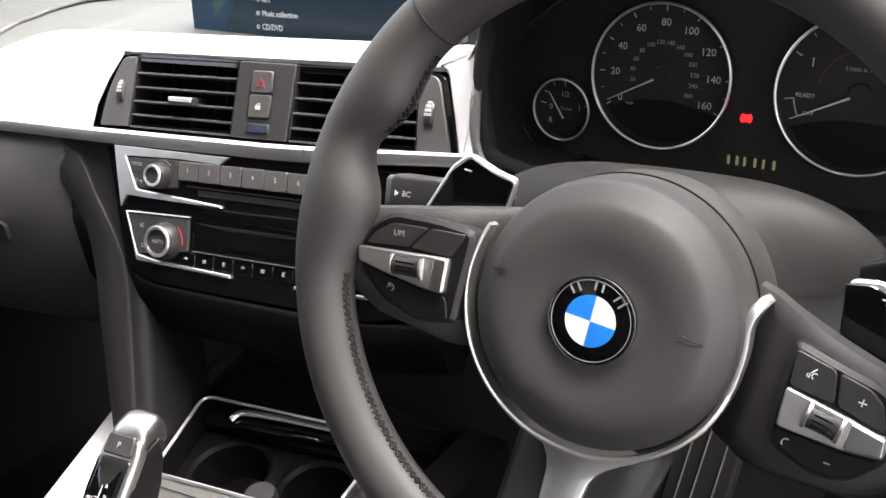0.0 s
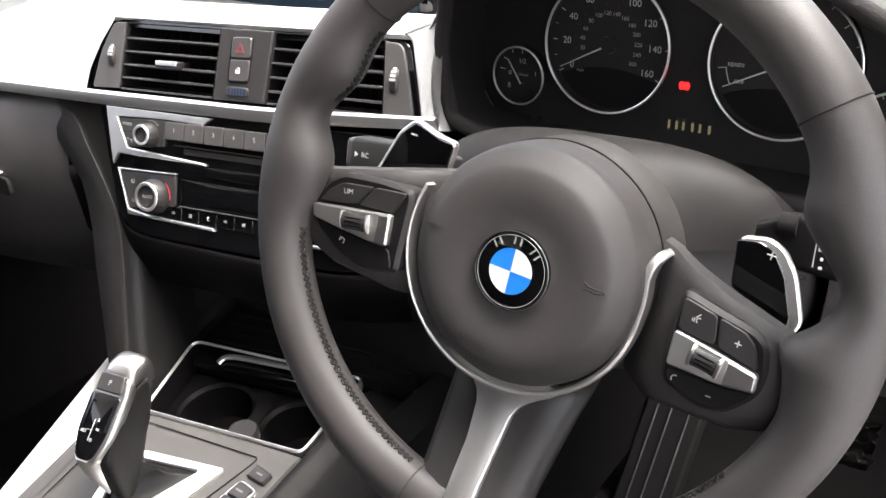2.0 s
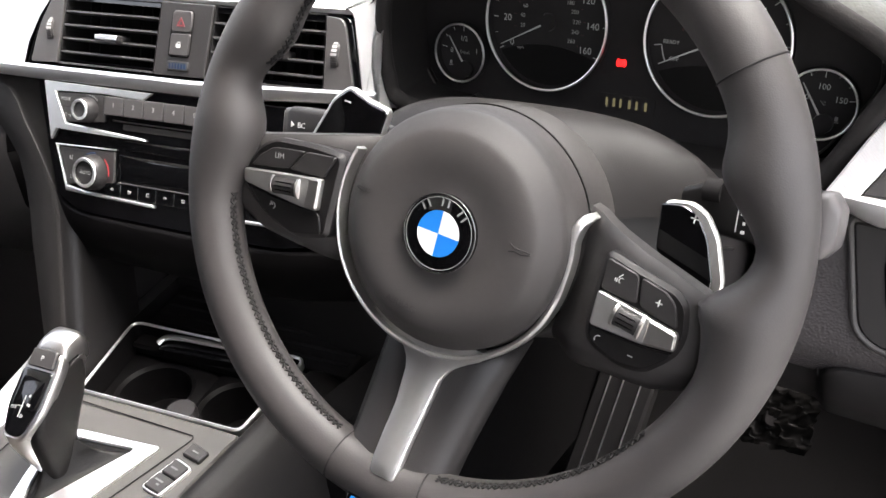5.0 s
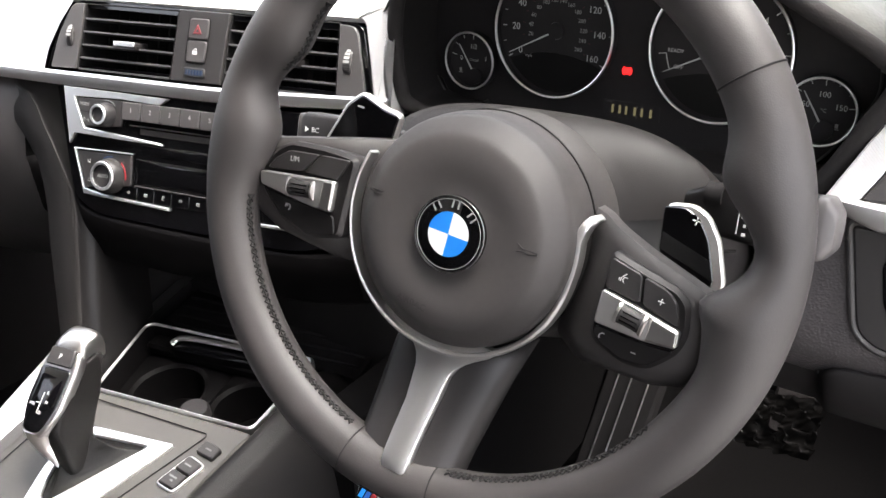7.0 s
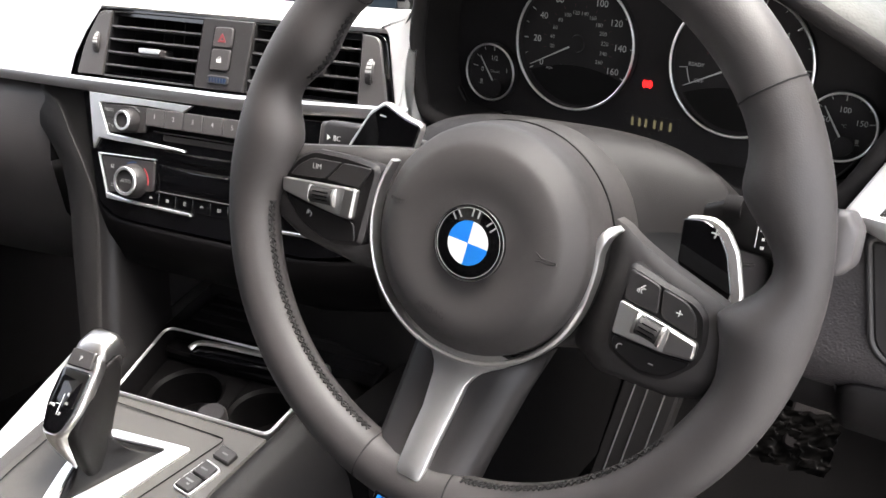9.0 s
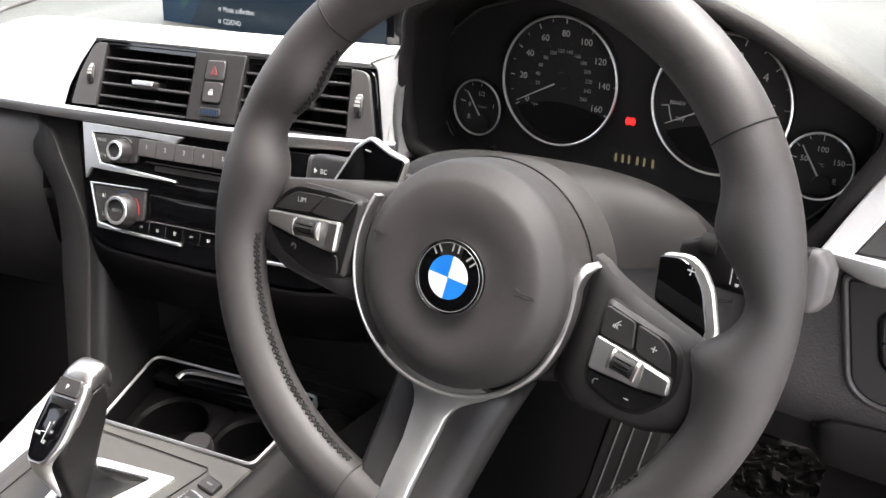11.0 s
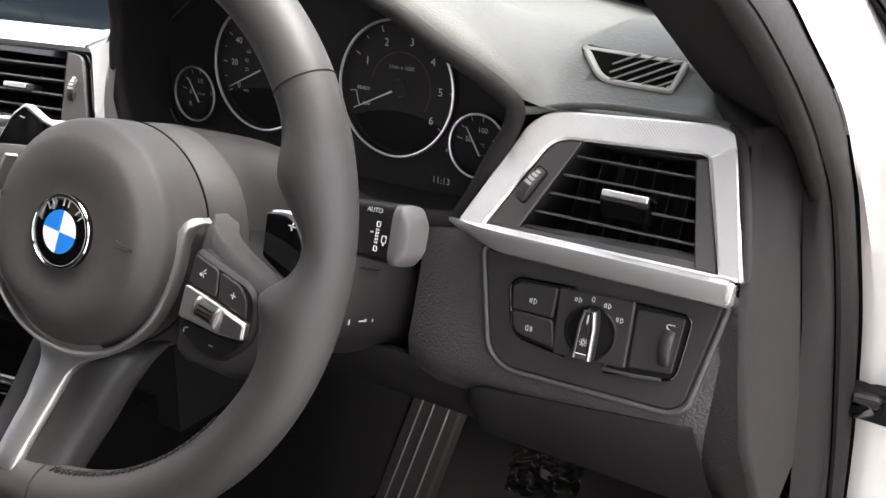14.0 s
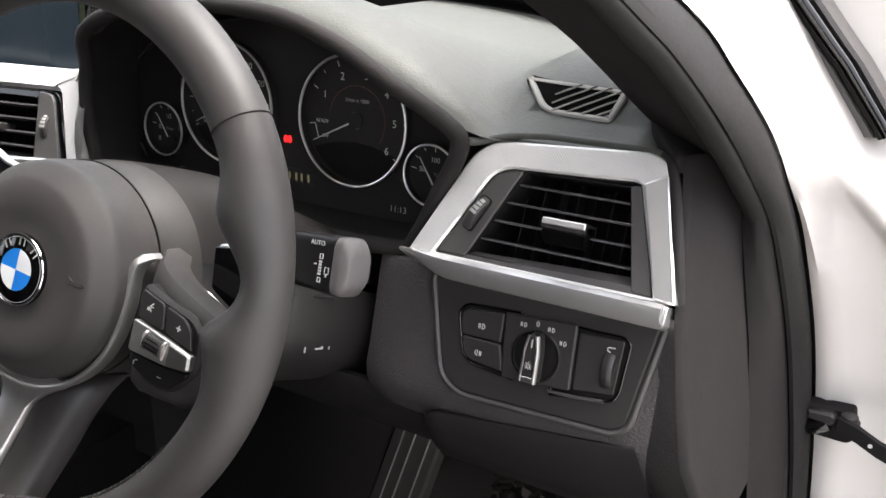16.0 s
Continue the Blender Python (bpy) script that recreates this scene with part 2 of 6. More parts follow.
def prism(pts, w0, w1, bevel=0.0008, top=0.0):
    """An outline raised from w0 to w1 with a rounded upper edge; top pushes the outline in at the upper face."""
    b = min(bevel, abs(w1 - w0) * 0.45)
    s = 1 if w1 > w0 else -1
    loops = [[(x, y, w0) for x, y in pts]]
    for f, g in ((0.0, 1.0), (0.40, 0.56), (1.0, 0.0), (1.08, 0.0)):
        q = inset(pts, top + b * f)
        loops.append([(x, y, w1 - s * b * g) for x, y in q])
    return loft(loops)


def frame_ring(outer, inner, w0, w1, bevel=0.0006):
    """A flat ring between two outlines of equally many points, raised from w0 to w1."""
    o2, i2 = inset(outer, bevel), inset(inner, -bevel)
    s = 1 if w1 > w0 else -1
    L = [[(x, y, w0) for x, y in outer], [(x, y, w1 - s * bevel) for x, y in outer], [(x, y, w1) for x, y in o2],
         [(x, y, w1) for x, y in i2], [(x, y, w1 - s * bevel) for x, y in inner], [(x, y, w0) for x, y in inner]]
    return loft(L + [L[0]], caps=(False, False))


def sweep(path, r, n=8, closed=False, flat=1.0, up=(0, 0, 1)):
    """A tube along 3D points; r a radius or a function of the way from 0 to 1; flat squeezes it along up."""
    P = [Vector(p) for p in path]
    k = len(P)
    U = Vector(up)
    loops = []
    for i in range(k):
        t = (P[(i + 1) % k] - P[i - 1]) if closed else (P[min(i + 1, k - 1)] - P[max(i - 1, 0)])
        t.normalize()
        a = t.cross(U)
        a = a.normalized() if a.length > 1e-5 else t.orthogonal().normalized()
        b = a.cross(t).normalized()
        rr = r(i / max(1, k - 1)) if callable(r) else r
        loops.append([P[i] + (a * math.cos(q) + b * math.sin(q) * flat) * rr for q in [2 * math.pi * j / n for j in range(n)]])
    if closed:
        loops.append(loops[0])
        return loft_ring(loops)
    return loft(loops)


def loft_ring(loops):
    bm = bmesh.new()
    vs = [[bm.verts.new(p) for p in l] for l in loops[:-1]]
    k, n = len(vs), len(vs[0])
    for a in range(k):
        for i in range(n):
            bm.faces.new((vs[a][i], vs[a][(i + 1) % n], vs[(a + 1) % k][(i + 1) % n], vs[(a + 1) % k][i]))
    return bm


def lathe(profile, n=48, cx=0.0, cy=0.0, sx=1.0, sy=1.0):
    """A solid of turning about w: profile points are (radius, w)."""
    ends = (profile[0][0], profile[-1][0])
    if ends[0] > 1e-6 and ends[1] > 1e-6:
        profile = list(profile) + [profile[0]]
    loops = [[(cx + sx * r * math.cos(2 * math.pi * i / n), cy + sy * r * math.sin(2 * math.pi * i / n), w) for i in range(n)] for r, w in profile if r > 1e-6]
    return loft(loops, caps=(not (ends[0] > 1e-6 and ends[1] > 1e-6), not (ends[0] > 1e-6 and ends[1] > 1e-6)))


def arc_band(r0, r1, a0, a1, w0, w1, n=24, cx=0.0, cy=0.0):
    """A flat curved bar between two radii and two angles (degrees)."""
    bm = bmesh.new()
    rows = []
    for i in range(n + 1):
        a = radians(a0 + (a1 - a0) * i / n)
        c, s = math.cos(a), math.sin(a)
        rows.append([bm.verts.new((cx + r * c, cy + r * s, w)) for r, w in ((r0, w0), (r1, w0), (r1, w1), (r0, w1))])
    for a, b in zip(rows, rows[1:]):
        for j in range(4):
            bm.faces.new((a[j], a[(j + 1) % 4], b[(j + 1) % 4], b[j]))
    bm.faces.new(rows[0])
    bm.faces.new(rows[-1])
    return bm


def sheet(rows):
    """An open skin over rows of points."""
    return loft(rows, close=False)


def merge(*bms):
    out = bmesh.new()
    for b in bms:
        me = bpy.data.meshes.new("t")
        b.to_mesh(me)
        b.free()
        out.from_mesh(me)
        bpy.data.meshes.remove(me)
    return out


def moved(bm, m):
    bmesh.ops.transform(bm, matrix=m, verts=bm.verts)
    return bm


def box(cx, cy, cz, sx, sy, sz, bevel=0.0):
    bm = bmesh.new()
    bmesh.ops.create_cube(bm, size=1.0, matrix=Matrix.LocRotScale((cx, cy, cz), None, (sx, sy, sz)))
    if bevel:
        bmesh.ops.bevel(bm, geom=list(bm.edges), offset=bevel, segments=2, affect="EDGES", profile=0.5)
    return bm


def writing(name, words, size, mat, parent, u, v, w, turn=0.0, align="CENTER", squash=1.0, slant=0.0):
    """Raised letters in the built-in font, lying in the parent's plane."""
    c = bpy.data.curves.new(name, "FONT")
    c.body, c.size, c.align_x, c.align_y, c.extrude, c.shear = words, size, align, "CENTER", 0.00006, slant
    c.resolution_u = 3
    tmp = new("tmp_text", c)
    me = bpy.data.meshes.new_from_object(tmp.evaluated_get(bpy.context.evaluated_depsgraph_get()))
    bpy.data.objects.remove(tmp)
    bpy.data.curves.remove(c)
    me.name = name
    me.transform(pose(u, v, w, 0, 0, turn) @ Matrix.Diagonal((squash, 1, 1, 1)))
    me.materials.clear()
    me.materials.append(mat)
    ob = new(name, me)
    ob.parent = parent
    return ob


def smooth_path(pts, n=8, closed=False):
    """Catmull-Rom points through a few given ones."""
    P = [Vector(p) for p in pts]
    k = len(P)
    out = []
    for i in range(k if closed else k - 1):
        if closed:
            a, b, c, d = P[i - 1], P[i], P[(i + 1) % k], P[(i + 2) % k]
        else:
            a, b, c, d = P[max(i - 1, 0)], P[i], P[i + 1], P[min(i + 2, k - 1)]
        for j in range(n):
            t = j / n
            out.append(0.5 * ((2 * b) + (c - a) * t + (2 * a - 5 * b + 4 * c - d) * t * t + (3 * b - a - 3 * c + d) * t ** 3))
    if not closed:
        out.append(P[-1])
    return out


def blend(x, xs, ys):
    return float(np.interp(x, xs, ys))


# fitted planes of the cabin: wheel, centre stack, side vent, light switch panel, dials, console
WHEEL = pose(0.003, 0.013, 0.8096, 72, 0, 5.6) @ pose(0, 0, 0, 0, 0, -8.6)
COLUMN = pose(0.003, 0.013, 0.8096, 72, 0, 5.6)
STACK = pose(-0.385, 0.167, 0.82, 71, 0, 10)
SIDE = pose(0.26, 0.205, 0.81, 66, 0, 0)
LIGHTS = pose(0.26, 0.195, 0.74, 76, 0, 0)
DIALS = pose(-0.0095, 0.262, 0.835, 86, 0, 0)
CONS = pose(-0.36, 0.08, 0.523, 8, 0, 10)


# ---------------------------------------------------------------- shell of the car and outside
def car_shell():
    # ground out of view, its paleness set to bounce light through the door
    bm = box(0, 0, -0.02, 120, 120, 0.04)
    setting("ground", bm, BOUNCE_GROUND, "unseen ground outside the car, pale to bounce light in")
    # hedge line far off
    rows = []
    for k in range(2):
        rows.append([(30 * math.cos(radians(a)), 30 * math.sin(radians(a)), (0.0, 1.6 + 0.5 * math.sin(a * 0.9) + 0.3 * math.sin(a * 2.3))[k]) for a in range(0, 361, 3)])
    setting("backdrop", sheet(rows), HEDGE, "distant dark green hedge beyond the pale ground")
    setting("floor", merge(box(-0.37, -0.3, 0.09, 1.56, 2.6, 0.06)), CARPET, "black carpeted car floor")
    # roof out of view, sized to limit the sky that lights the cabin
    setting("ceiling", merge(box(-0.37, -0.85, 1.38, 1.56, 1.6, 0.04)), HEADLINER, "unseen pale roof lining added to shut out the sky")
    # far door with its window opening; seat backs, rear quarter beside the driver: unseen light blockers
    setting("wall_passenger", merge(box(-1.16, -0.3, 0.47, 0.06, 2.6, 0.82), box(-1.14, -0.62, 1.13, 0.06, 0.12, 0.5)), PLASTIC, "dark passenger door lining below its window")
    setting("wall_rear", merge(box(-0.37, -0.74, 0.60, 1.56, 0.12, 1.06), box(-0.74, -0.72, 1.20, 0.30, 0.12, 0.18), box(0.0, -0.72, 1.20, 0.30, 0.12, 0.18)), TRIM_BLACK, "unseen plain dark wall in place of seat backs, added to block light")
    setting("wall_seat_base", merge(box(-0.37, -0.45, 0.27, 1.56, 0.56, 0.38)), TRIM_BLACK, "unseen plain dark block in place of a seat base, added to shade the footwells")
    setting("wall_driver", merge(box(0.43, -1.2, 0.47, 0.05, 0.9, 0.82), box(0.41, -0.80, 1.13, 0.05, 0.16, 0.5), box(0.43, -0.1, 0.20, 0.06, 1.3, 0.27)), TRIM_BLACK, "unseen dark rear side and sill beside the driver, added to limit light")
    setting("wall_front", merge(box(-0.37, 0.98, 0.48, 1.56, 0.05, 0.84)), CARPET, "black bulkhead in front of the footwell")


def windscreen():
    def yz(x, k):
        e = ((x + 0.37) / 0.78) ** 2
        return (0.86 - 0.63 * e - k * (0.86 - 0.45 * e), 0.895 + k * 0.46)
    xs = [-1.10 + 1.44 * i / 36 for i in range(37)]
    ob = setting("window_1", sheet([[(x, *yz(x, k / 6)) for x in xs] for k in range(7)]), GLASS, "clear laminated windscreen glass")
    ob.visible_shadow = False
    rows = [[(x, yz(x, 0)[0] + dy, yz(x, 0)[1] + dz) for x in xs] for dy, dz in ((0.012, -0.03), (0.012, 0.008), (-0.012, 0.026), (-0.03, 0.03))]
    setting("trim_windscreen", sheet(rows), MATT_BLACK, "black ceramic band along the windscreen's foot")
    # bonnet seen through the glass
    rows = [[(x, 0.9 + 0.22 * j, 0.88 - 0.02 * j - 0.06 * ((x + 0.37) / 0.8) ** 2) for x in [-1.12 + 1.5 * i / 12 for i in range(13)]] for j in range(6)]
    setting("bonnet", sheet(rows), PAINT, "white painted bonnet beyond the windscreen")


# ---------------------------------------------------------------- dashboard
HOOD_X = (-0.197, -0.192, -0.178, -0.13, -0.06, 0.029, 0.085, 0.129, 0.171, 0.186, 0.205)
HOOD_Z = (0.868, 0.885, 0.908, 0.932, 0.941, 0.938, 0.922, 0.900, 0.875, 0.866, 0.863)


def dash_front(x):
    """Where the dash top's rear edge lies."""
    z = blend(x, (-1.2, -0.976, -0.779, -0.72, -0.693, -0.60, -0.222) + HOOD_X + (0.36,), (0.80, 0.812, 0.825, 0.842, 0.851, 0.859, 0.856) + HOOD_Z + (0.866,))
    y = blend(x, (-1.2, -0.62, -0.40, -0.24, -0.19, 0.0, 0.19, 0.24, 0.36), (0.11, 0.14, 0.19, 0.215, 0.212, 0.205, 0.222, 0.232, 0.236))
    return y, z


def dashboard():
    xs = [-1.13 + 0.03 * i for i in range(28)] + [-0.28 + 0.0125 * i for i in range(46)] + [0.2900, 0.2980, 0.3040, 0.3090, 0.3130]
    rows = []
    for x in xs:
        y, z = dash_front(x)
        y1 = 0.845 - 0.63 * ((x + 0.37) / 0.78) ** 2
        r = []
        for k, (dy, dz) in enumerate(((0.010, -0.0005), (0.003, -0.001), (0.0, 0.0), (0.004, (0.006 - 0.005 * (x > 0.19)) * (x > -0.215)), (0.014, (0.011 - 0.009 * (x > 0.19)) * (x > -0.215)))):
            r.append((x, y + dy, z + dz))
        high = max(0.0, min(1.0, (x + 0.222) / 0.016))
        zs, ys = z + 0.011 * high, y + 0.014
        ze = 0.862 + 0.033 * high
        roll = 0.0065 * high * max(0.0, min(1.0, (0.165 - x) / 0.05))
        for t in (-0.008, -0.016, -0.026, -0.034, -0.044, -0.052, 0.10, 0.14, 0.19, 0.26, 0.36, 0.5, 0.75, 1.0):
            q = ys + (y1 - ys) * t if t > 0 else ys - t
            t = max(t, (q - ys) / (y1 - ys))
            s = min(1.0, t / 0.6)
            s = s * s * (3 - 2 * s)
            g = min(1.0, (q - ys) / 0.052)
            z0 = zs + (ze - zs) * s + roll * (1 - (1 - g) ** 2) * (1 - s)
            k = max(0.0, min(1.0, (x - 0.165) / 0.035))
            k = k * k * (3 - 2 * k)
            z1 = blend(q, (0.236, 0.250, 0.262, 0.298, 0.335, 0.38, 0.5, 0.9), (0.866, 0.8695, 0.8745, 0.8935, 0.9040, 0.9075, 0.902, 0.895))
            xe = blend(q, (0.236, 0.262, 0.280, 0.300, 0.36), (0.326, 0.304, 0.300, 0.298, 0.298))
            r.append((min(x, xe), q, z0 + (z1 - z0) * k))
        rows.append(r)
    setting("dashboard_top", sheet(rows), DASH_TOP, "grained dark grey soft dashboard top", 60)

    edge = smooth_path(((0.172, 0.2175, 0.8660), (0.184, 0.2210, 0.8610), (0.196, 0.2265, 0.8620), (0.212, 0.2305, 0.8660), (0.235, 0.2330, 0.8685), (0.260, 0.2335, 0.8690), (0.295, 0.2335, 0.8690), (0.312, 0.2325, 0.8682), (0.3205, 0.230, 0.8650), (0.3255, 0.226, 0.858),
                        (0.330, 0.2205, 0.845), (0.3365, 0.211, 0.822), (0.3412, 0.2045, 0.800), (0.3425, 0.2030, 0.7855)), 6)
    top = [k for k, q in enumerate(edge) if q.x < 0.316][-1]
    setting("dash_top_roll", sweep(edge[:top + 1], lambda t: blend(t, (0.0, 0.4, 1.0), (0.0034, 0.0024, 0.0026)), 12), DASH_TOP, "grained rolled rear edge of the dash top", 60)
    # same edge running down the side, coloured darker to stand for shade
    setting("dash_edge_roll", sweep(edge[top:], lambda t: blend(t, (0.0, 0.4, 1.0), (0.0024, 0.0036, 0.0042)), 12), LIP_SHADED, "grained rolled edge of the dash round the side vent panel, darkened as in shade", 60)
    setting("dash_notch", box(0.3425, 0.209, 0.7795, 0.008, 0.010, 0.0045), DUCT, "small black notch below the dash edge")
    foot = smooth_path(((0.3260, 0.226, 0.8560), (0.3200, 0.233, 0.8650), (0.308, 0.248, 0.8720), (0.2985, 0.260, 0.8765), (0.2945, 0.275, 0.8865), (0.2920, 0.295, 0.9010), (0.2915, 0.32, 0.9080)), 4)
    rows = []
    for q in foot:
        far = Vector((blend(q.y, (0.226, 0.25, 0.30), (0.330, 0.338, 0.349)), q.y + 0.010, min(q.z, 0.868) - 0.002))
        near = q + Vector((0.003, 0.001, 0.0034))
        rows.append([q + Vector((0.0, 0.0, -0.006)), q, q + Vector((0.0010, 0.0006, 0.0024)), near, near.lerp(far, 0.5) + Vector((0.0, 0.0, 0.001)), far])
    setting("pillar_foot", sheet(rows), TRIM_BLACK, "black foot of the pillar trim on the dash corner", 60)

    # lower dash to the right of the column: grained panel round the light switches, and knee panel
    xs = [0.12 + 0.0115 * i for i in range(20)]
    prof = ((0.240, 0.776), (0.212, 0.776), (0.206, 0.772), (0.203, 0.762), (0.196, 0.735), (0.188, 0.705), (0.183, 0.690), (0.184, 0.678), (0.188, 0.668), (0.198, 0.655), (0.215, 0.640))
    rows = []
    for y, z in prof:
        rows.append([(x + 0.006 * (0.78 - z) * (x - 0.2) * 40 * 0.2, y + 0.02 * max(0, (0.15 - x) / 0.05) ** 2 + 0.03 * max(0, (x - 0.335) / 0.025) ** 2, z) for x in xs])
    setting("dash_panel_driver", sheet(rows), DASH, "grained black dash panel round the light switches", 60)
    rows = []
    for k, (y, z, xe) in enumerate(((0.188, 0.672, 0.330), (0.1815, 0.672, 0.332), (0.1800, 0.669, 0.334), (0.1830, 0.655, 0.346), (0.190, 0.640, 0.352), (0.205, 0.622, 0.357), (0.238, 0.606, 0.360), (0.30, 0.60, 0.360), (0.40, 0.60, 0.360))):
        row = []
        for x in [-0.10 + 0.066 * i for i in range(4)] + [0.160, 0.168, 0.172, 0.176, 0.180, 0.188] + [0.188 + (xe - 0.188) * i / 8 for i in range(1, 9)]:
            f = max(0.0, min(1.0, (x - 0.168) / 0.012))
            row.append((x, y + 0.013 * (1 - f * f * (3 - 2 * f)), z + (0.13 * max(0.0, x - 0.18) - 0.012 * max(0.0, (0.186 - x) / 0.014) ** 2 * (x > 0.171)) * (k < 3)))
        rows.append(row)
    setting("knee_panel", sheet(rows), GREY_SOFT, "smooth black knee panel under the dash", 60)
    # end face of the dash beside the door opening
    rows, side = [], []
    for zz, xa, ya, xb, yb in ((0.868, 0.333, 0.225, 0.350, 0.29), (0.84, 0.338, 0.212, 0.351, 0.29), (0.81, 0.343, 0.202, 0.354, 0.295), (0.776, 0.348, 0.199, 0.357, 0.30), (0.724, 0.357, 0.190, 0.364, 0.31), (0.685, 0.365, 0.185, 0.369, 0.32), (0.66, 0.371, 0.194, 0.372, 0.32), (0.60, 0.376, 0.236, 0.377, 0.32)):
        if zz < 0.78:
            rows.append([(xa - (0.055 if zz < 0.77 else 0.010), ya + 0.016, zz), (xa - 0.014, ya + 0.004, zz), (xa - 0.005, ya, zz)])
        back = 0.012 if zz > 0.78 else 0.0
        side.append([(xa - 0.005, ya + back + 0.0001, zz), (xa - 0.001, ya + back + 0.002, zz), (xa, ya + back + 0.007, zz), (xa * 0.5 + xb * 0.5 + 0.001, (ya + yb) / 2, zz), (xb, yb, zz), (xb + 0.002, yb + 0.06, zz)])
    setting("dash_end_panel", sheet(rows), DASH, "dark grained dash corner beside the door opening", 60)
    setting("dash_end_cover", sheet(side), KICK, "plain black end cover of the dash", 60)
    setting("wall_kick", merge(box(0.338, 0.46, 0.50, 0.014, 0.36, 0.70), box(0.40, 0.73, 0.42, 0.03, 0.58, 0.66), box(0.375, 0.45, 0.48, 0.07, 0.03, 0.70)), MATT_BLACK, "plain black inner side of the driver footwell")
    # passenger side of the dash below the bright strip
    rows = []
    for y, z in ((0.20, 0.79), (0.132, 0.776), (0.118, 0.766), (0.105, 0.70), (0.11, 0.64), (0.15, 0.56), (0.25, 0.52), (0.5, 0.50)):
        rows.append([(-1.13 + 0.53 * i / 14, y - 0.03 * math.sin(math.pi * i / 14) - 0.06 * (1 - i / 14), z) for i in range(15)])
    setting("dash_panel_passenger", sheet(rows), GLOVEBOX, "black passenger dash with glovebox below the strip", 60)
    g = thing("glovebox_handle", pose(-0.715, 0.078, 0.695), "chrome edged glovebox pull in the black dash", "handle")
    part("pull", sweep([(-0.05, 0, 0.008), (0.0, -0.004, 0.004), (0.035, 0.0, 0.0)], 0.004, 8), CHROME, g)
    part("recess", prism(rrect(0, -0.012, 0.09, 0.02, 0.006), 0.0, 0.004), MATT_BLACK, g).matrix_local = pose(0, 0.0, 0, 90, 0, 0)
    # inner body of the dash, behind everything
    setting("dash_core", merge(box(-0.4, 0.42, 0.73, 1.40, 0.26, 0.20), box(-0.40, 0.36, 0.60, 0.50, 0.30, 0.20)), MATT_BLACK, "black inner body of the dash")


LIP = ((-0.180, 0.787), (-0.10, 0.779), (0.02, 0.774), (0.130, 0.776), (0.150, 0.790), (0.168, 0.825), (0.183, 0.858), (0.171, 0.873), (0.129, 0.898),
       (0.085, 0.920), (0.029, 0.936), (-0.06, 0.939), (-0.13, 0.930), (-0.177, 0.909), (-0.190, 0.880), (-0.1945, 0.858), (-0.1960, 0.834), (-0.1930, 0.808))


def binnacle():
    m = thing("instrument_binnacle", pose(0, 0, 0), "leather edged black hood round the dials", "binnacle")
    loop = smooth_path([(x, 0.214 - 0.008 * (z > 0.89), z) for x, z in LIP], 5, True)
    part("lip", sweep(loop, 0.0065, 10, True, 1.0, (0, 1, 0)), LIP_SHADED, m, "grained leather edge of the hood")
    c = Vector((-0.01, 0, 0.85))
    rows = []
    for y, f in ((0.214, 0.990), (0.228, 0.984), (0.245, 0.979), (0.268, 0.975)):
        rows.append([Vector((c.x + (p.x - c.x) * f, y, c.z + (p.z - c.z) * f)) for p in loop])
    part("tunnel", loft(rows, caps=(False, False)), SHROUD_DARK, m, "dark grained inner wall of the hood")


def gauge_ring(parent, cx, cy, r, tube, mat=SATIN):
    pts = [(cx + r * math.cos(2 * math.pi * i / 64), cy + r * math.sin(2 * math.pi * i / 64), 0.0022) for i in range(64)]
    wall = [[(cx + (r + d) * math.cos(2 * math.pi * i / 64), cy + (r + d) * math.sin(2 * math.pi * i / 64), w) for i in range(64)] for d, w in ((0, -0.006), (0, 0.001), (0.0006, 0.001), (0.0006, -0.006))]
    part("ring_wall", loft(wall, caps=(False, False)), DIAL, parent)
    return part("ring", sweep(pts, tube, 8, True, 1.2), mat, parent, "silver ring")


def tick(parent, cx, cy, r0, r1, ang, width, mat, name="mark"):
    bm = box((r0 + r1) / 2, 0, -0.0053, r1 - r0, width, 0.0003)
    return part(name, moved(bm, pose(cx, cy, 0, 0, 0, ang)), mat, parent)


def needle(parent, cx, cy, r0, r1, ang):
    pts = [(r0, -0.0008), (r1, -0.0003), (r1, 0.0003), (r0, 0.0008)]
    bm = moved(prism(pts, -0.0040, -0.0032, 0.0001), pose(cx, cy, 0, 0, 0, ang))
    n = part("needle", bm, PRINT, parent, "white pointer")
    part("pivot", moved(lathe([(0.0, -0.005), (0.007, -0.005), (0.0065, -0.0026), (0.0, -0.0024)], 20), pose(cx, cy, 0)), DIAL, parent)
    return n


def lower_window(parent, cx, cy, R):
    """The unlit black display in the lower part of a large dial."""
    pts = [(cx + R * 0.955 * math.cos(radians(a)), cy + R * 0.955 * math.sin(radians(a))) for a in range(212, 329, 4)]
    arch = [(cx + R * 0.80 * x, cy + R * (-0.50 + 0.16 * (1 - x * x))) for x in (0.95, 0.7, 0.35, 0.0, -0.35, -0.7, -0.95)]
    part("display", prism(pts + arch, -0.0058, -0.0054, 0.0001), SATIN_BLACK, parent, "unlit black display")


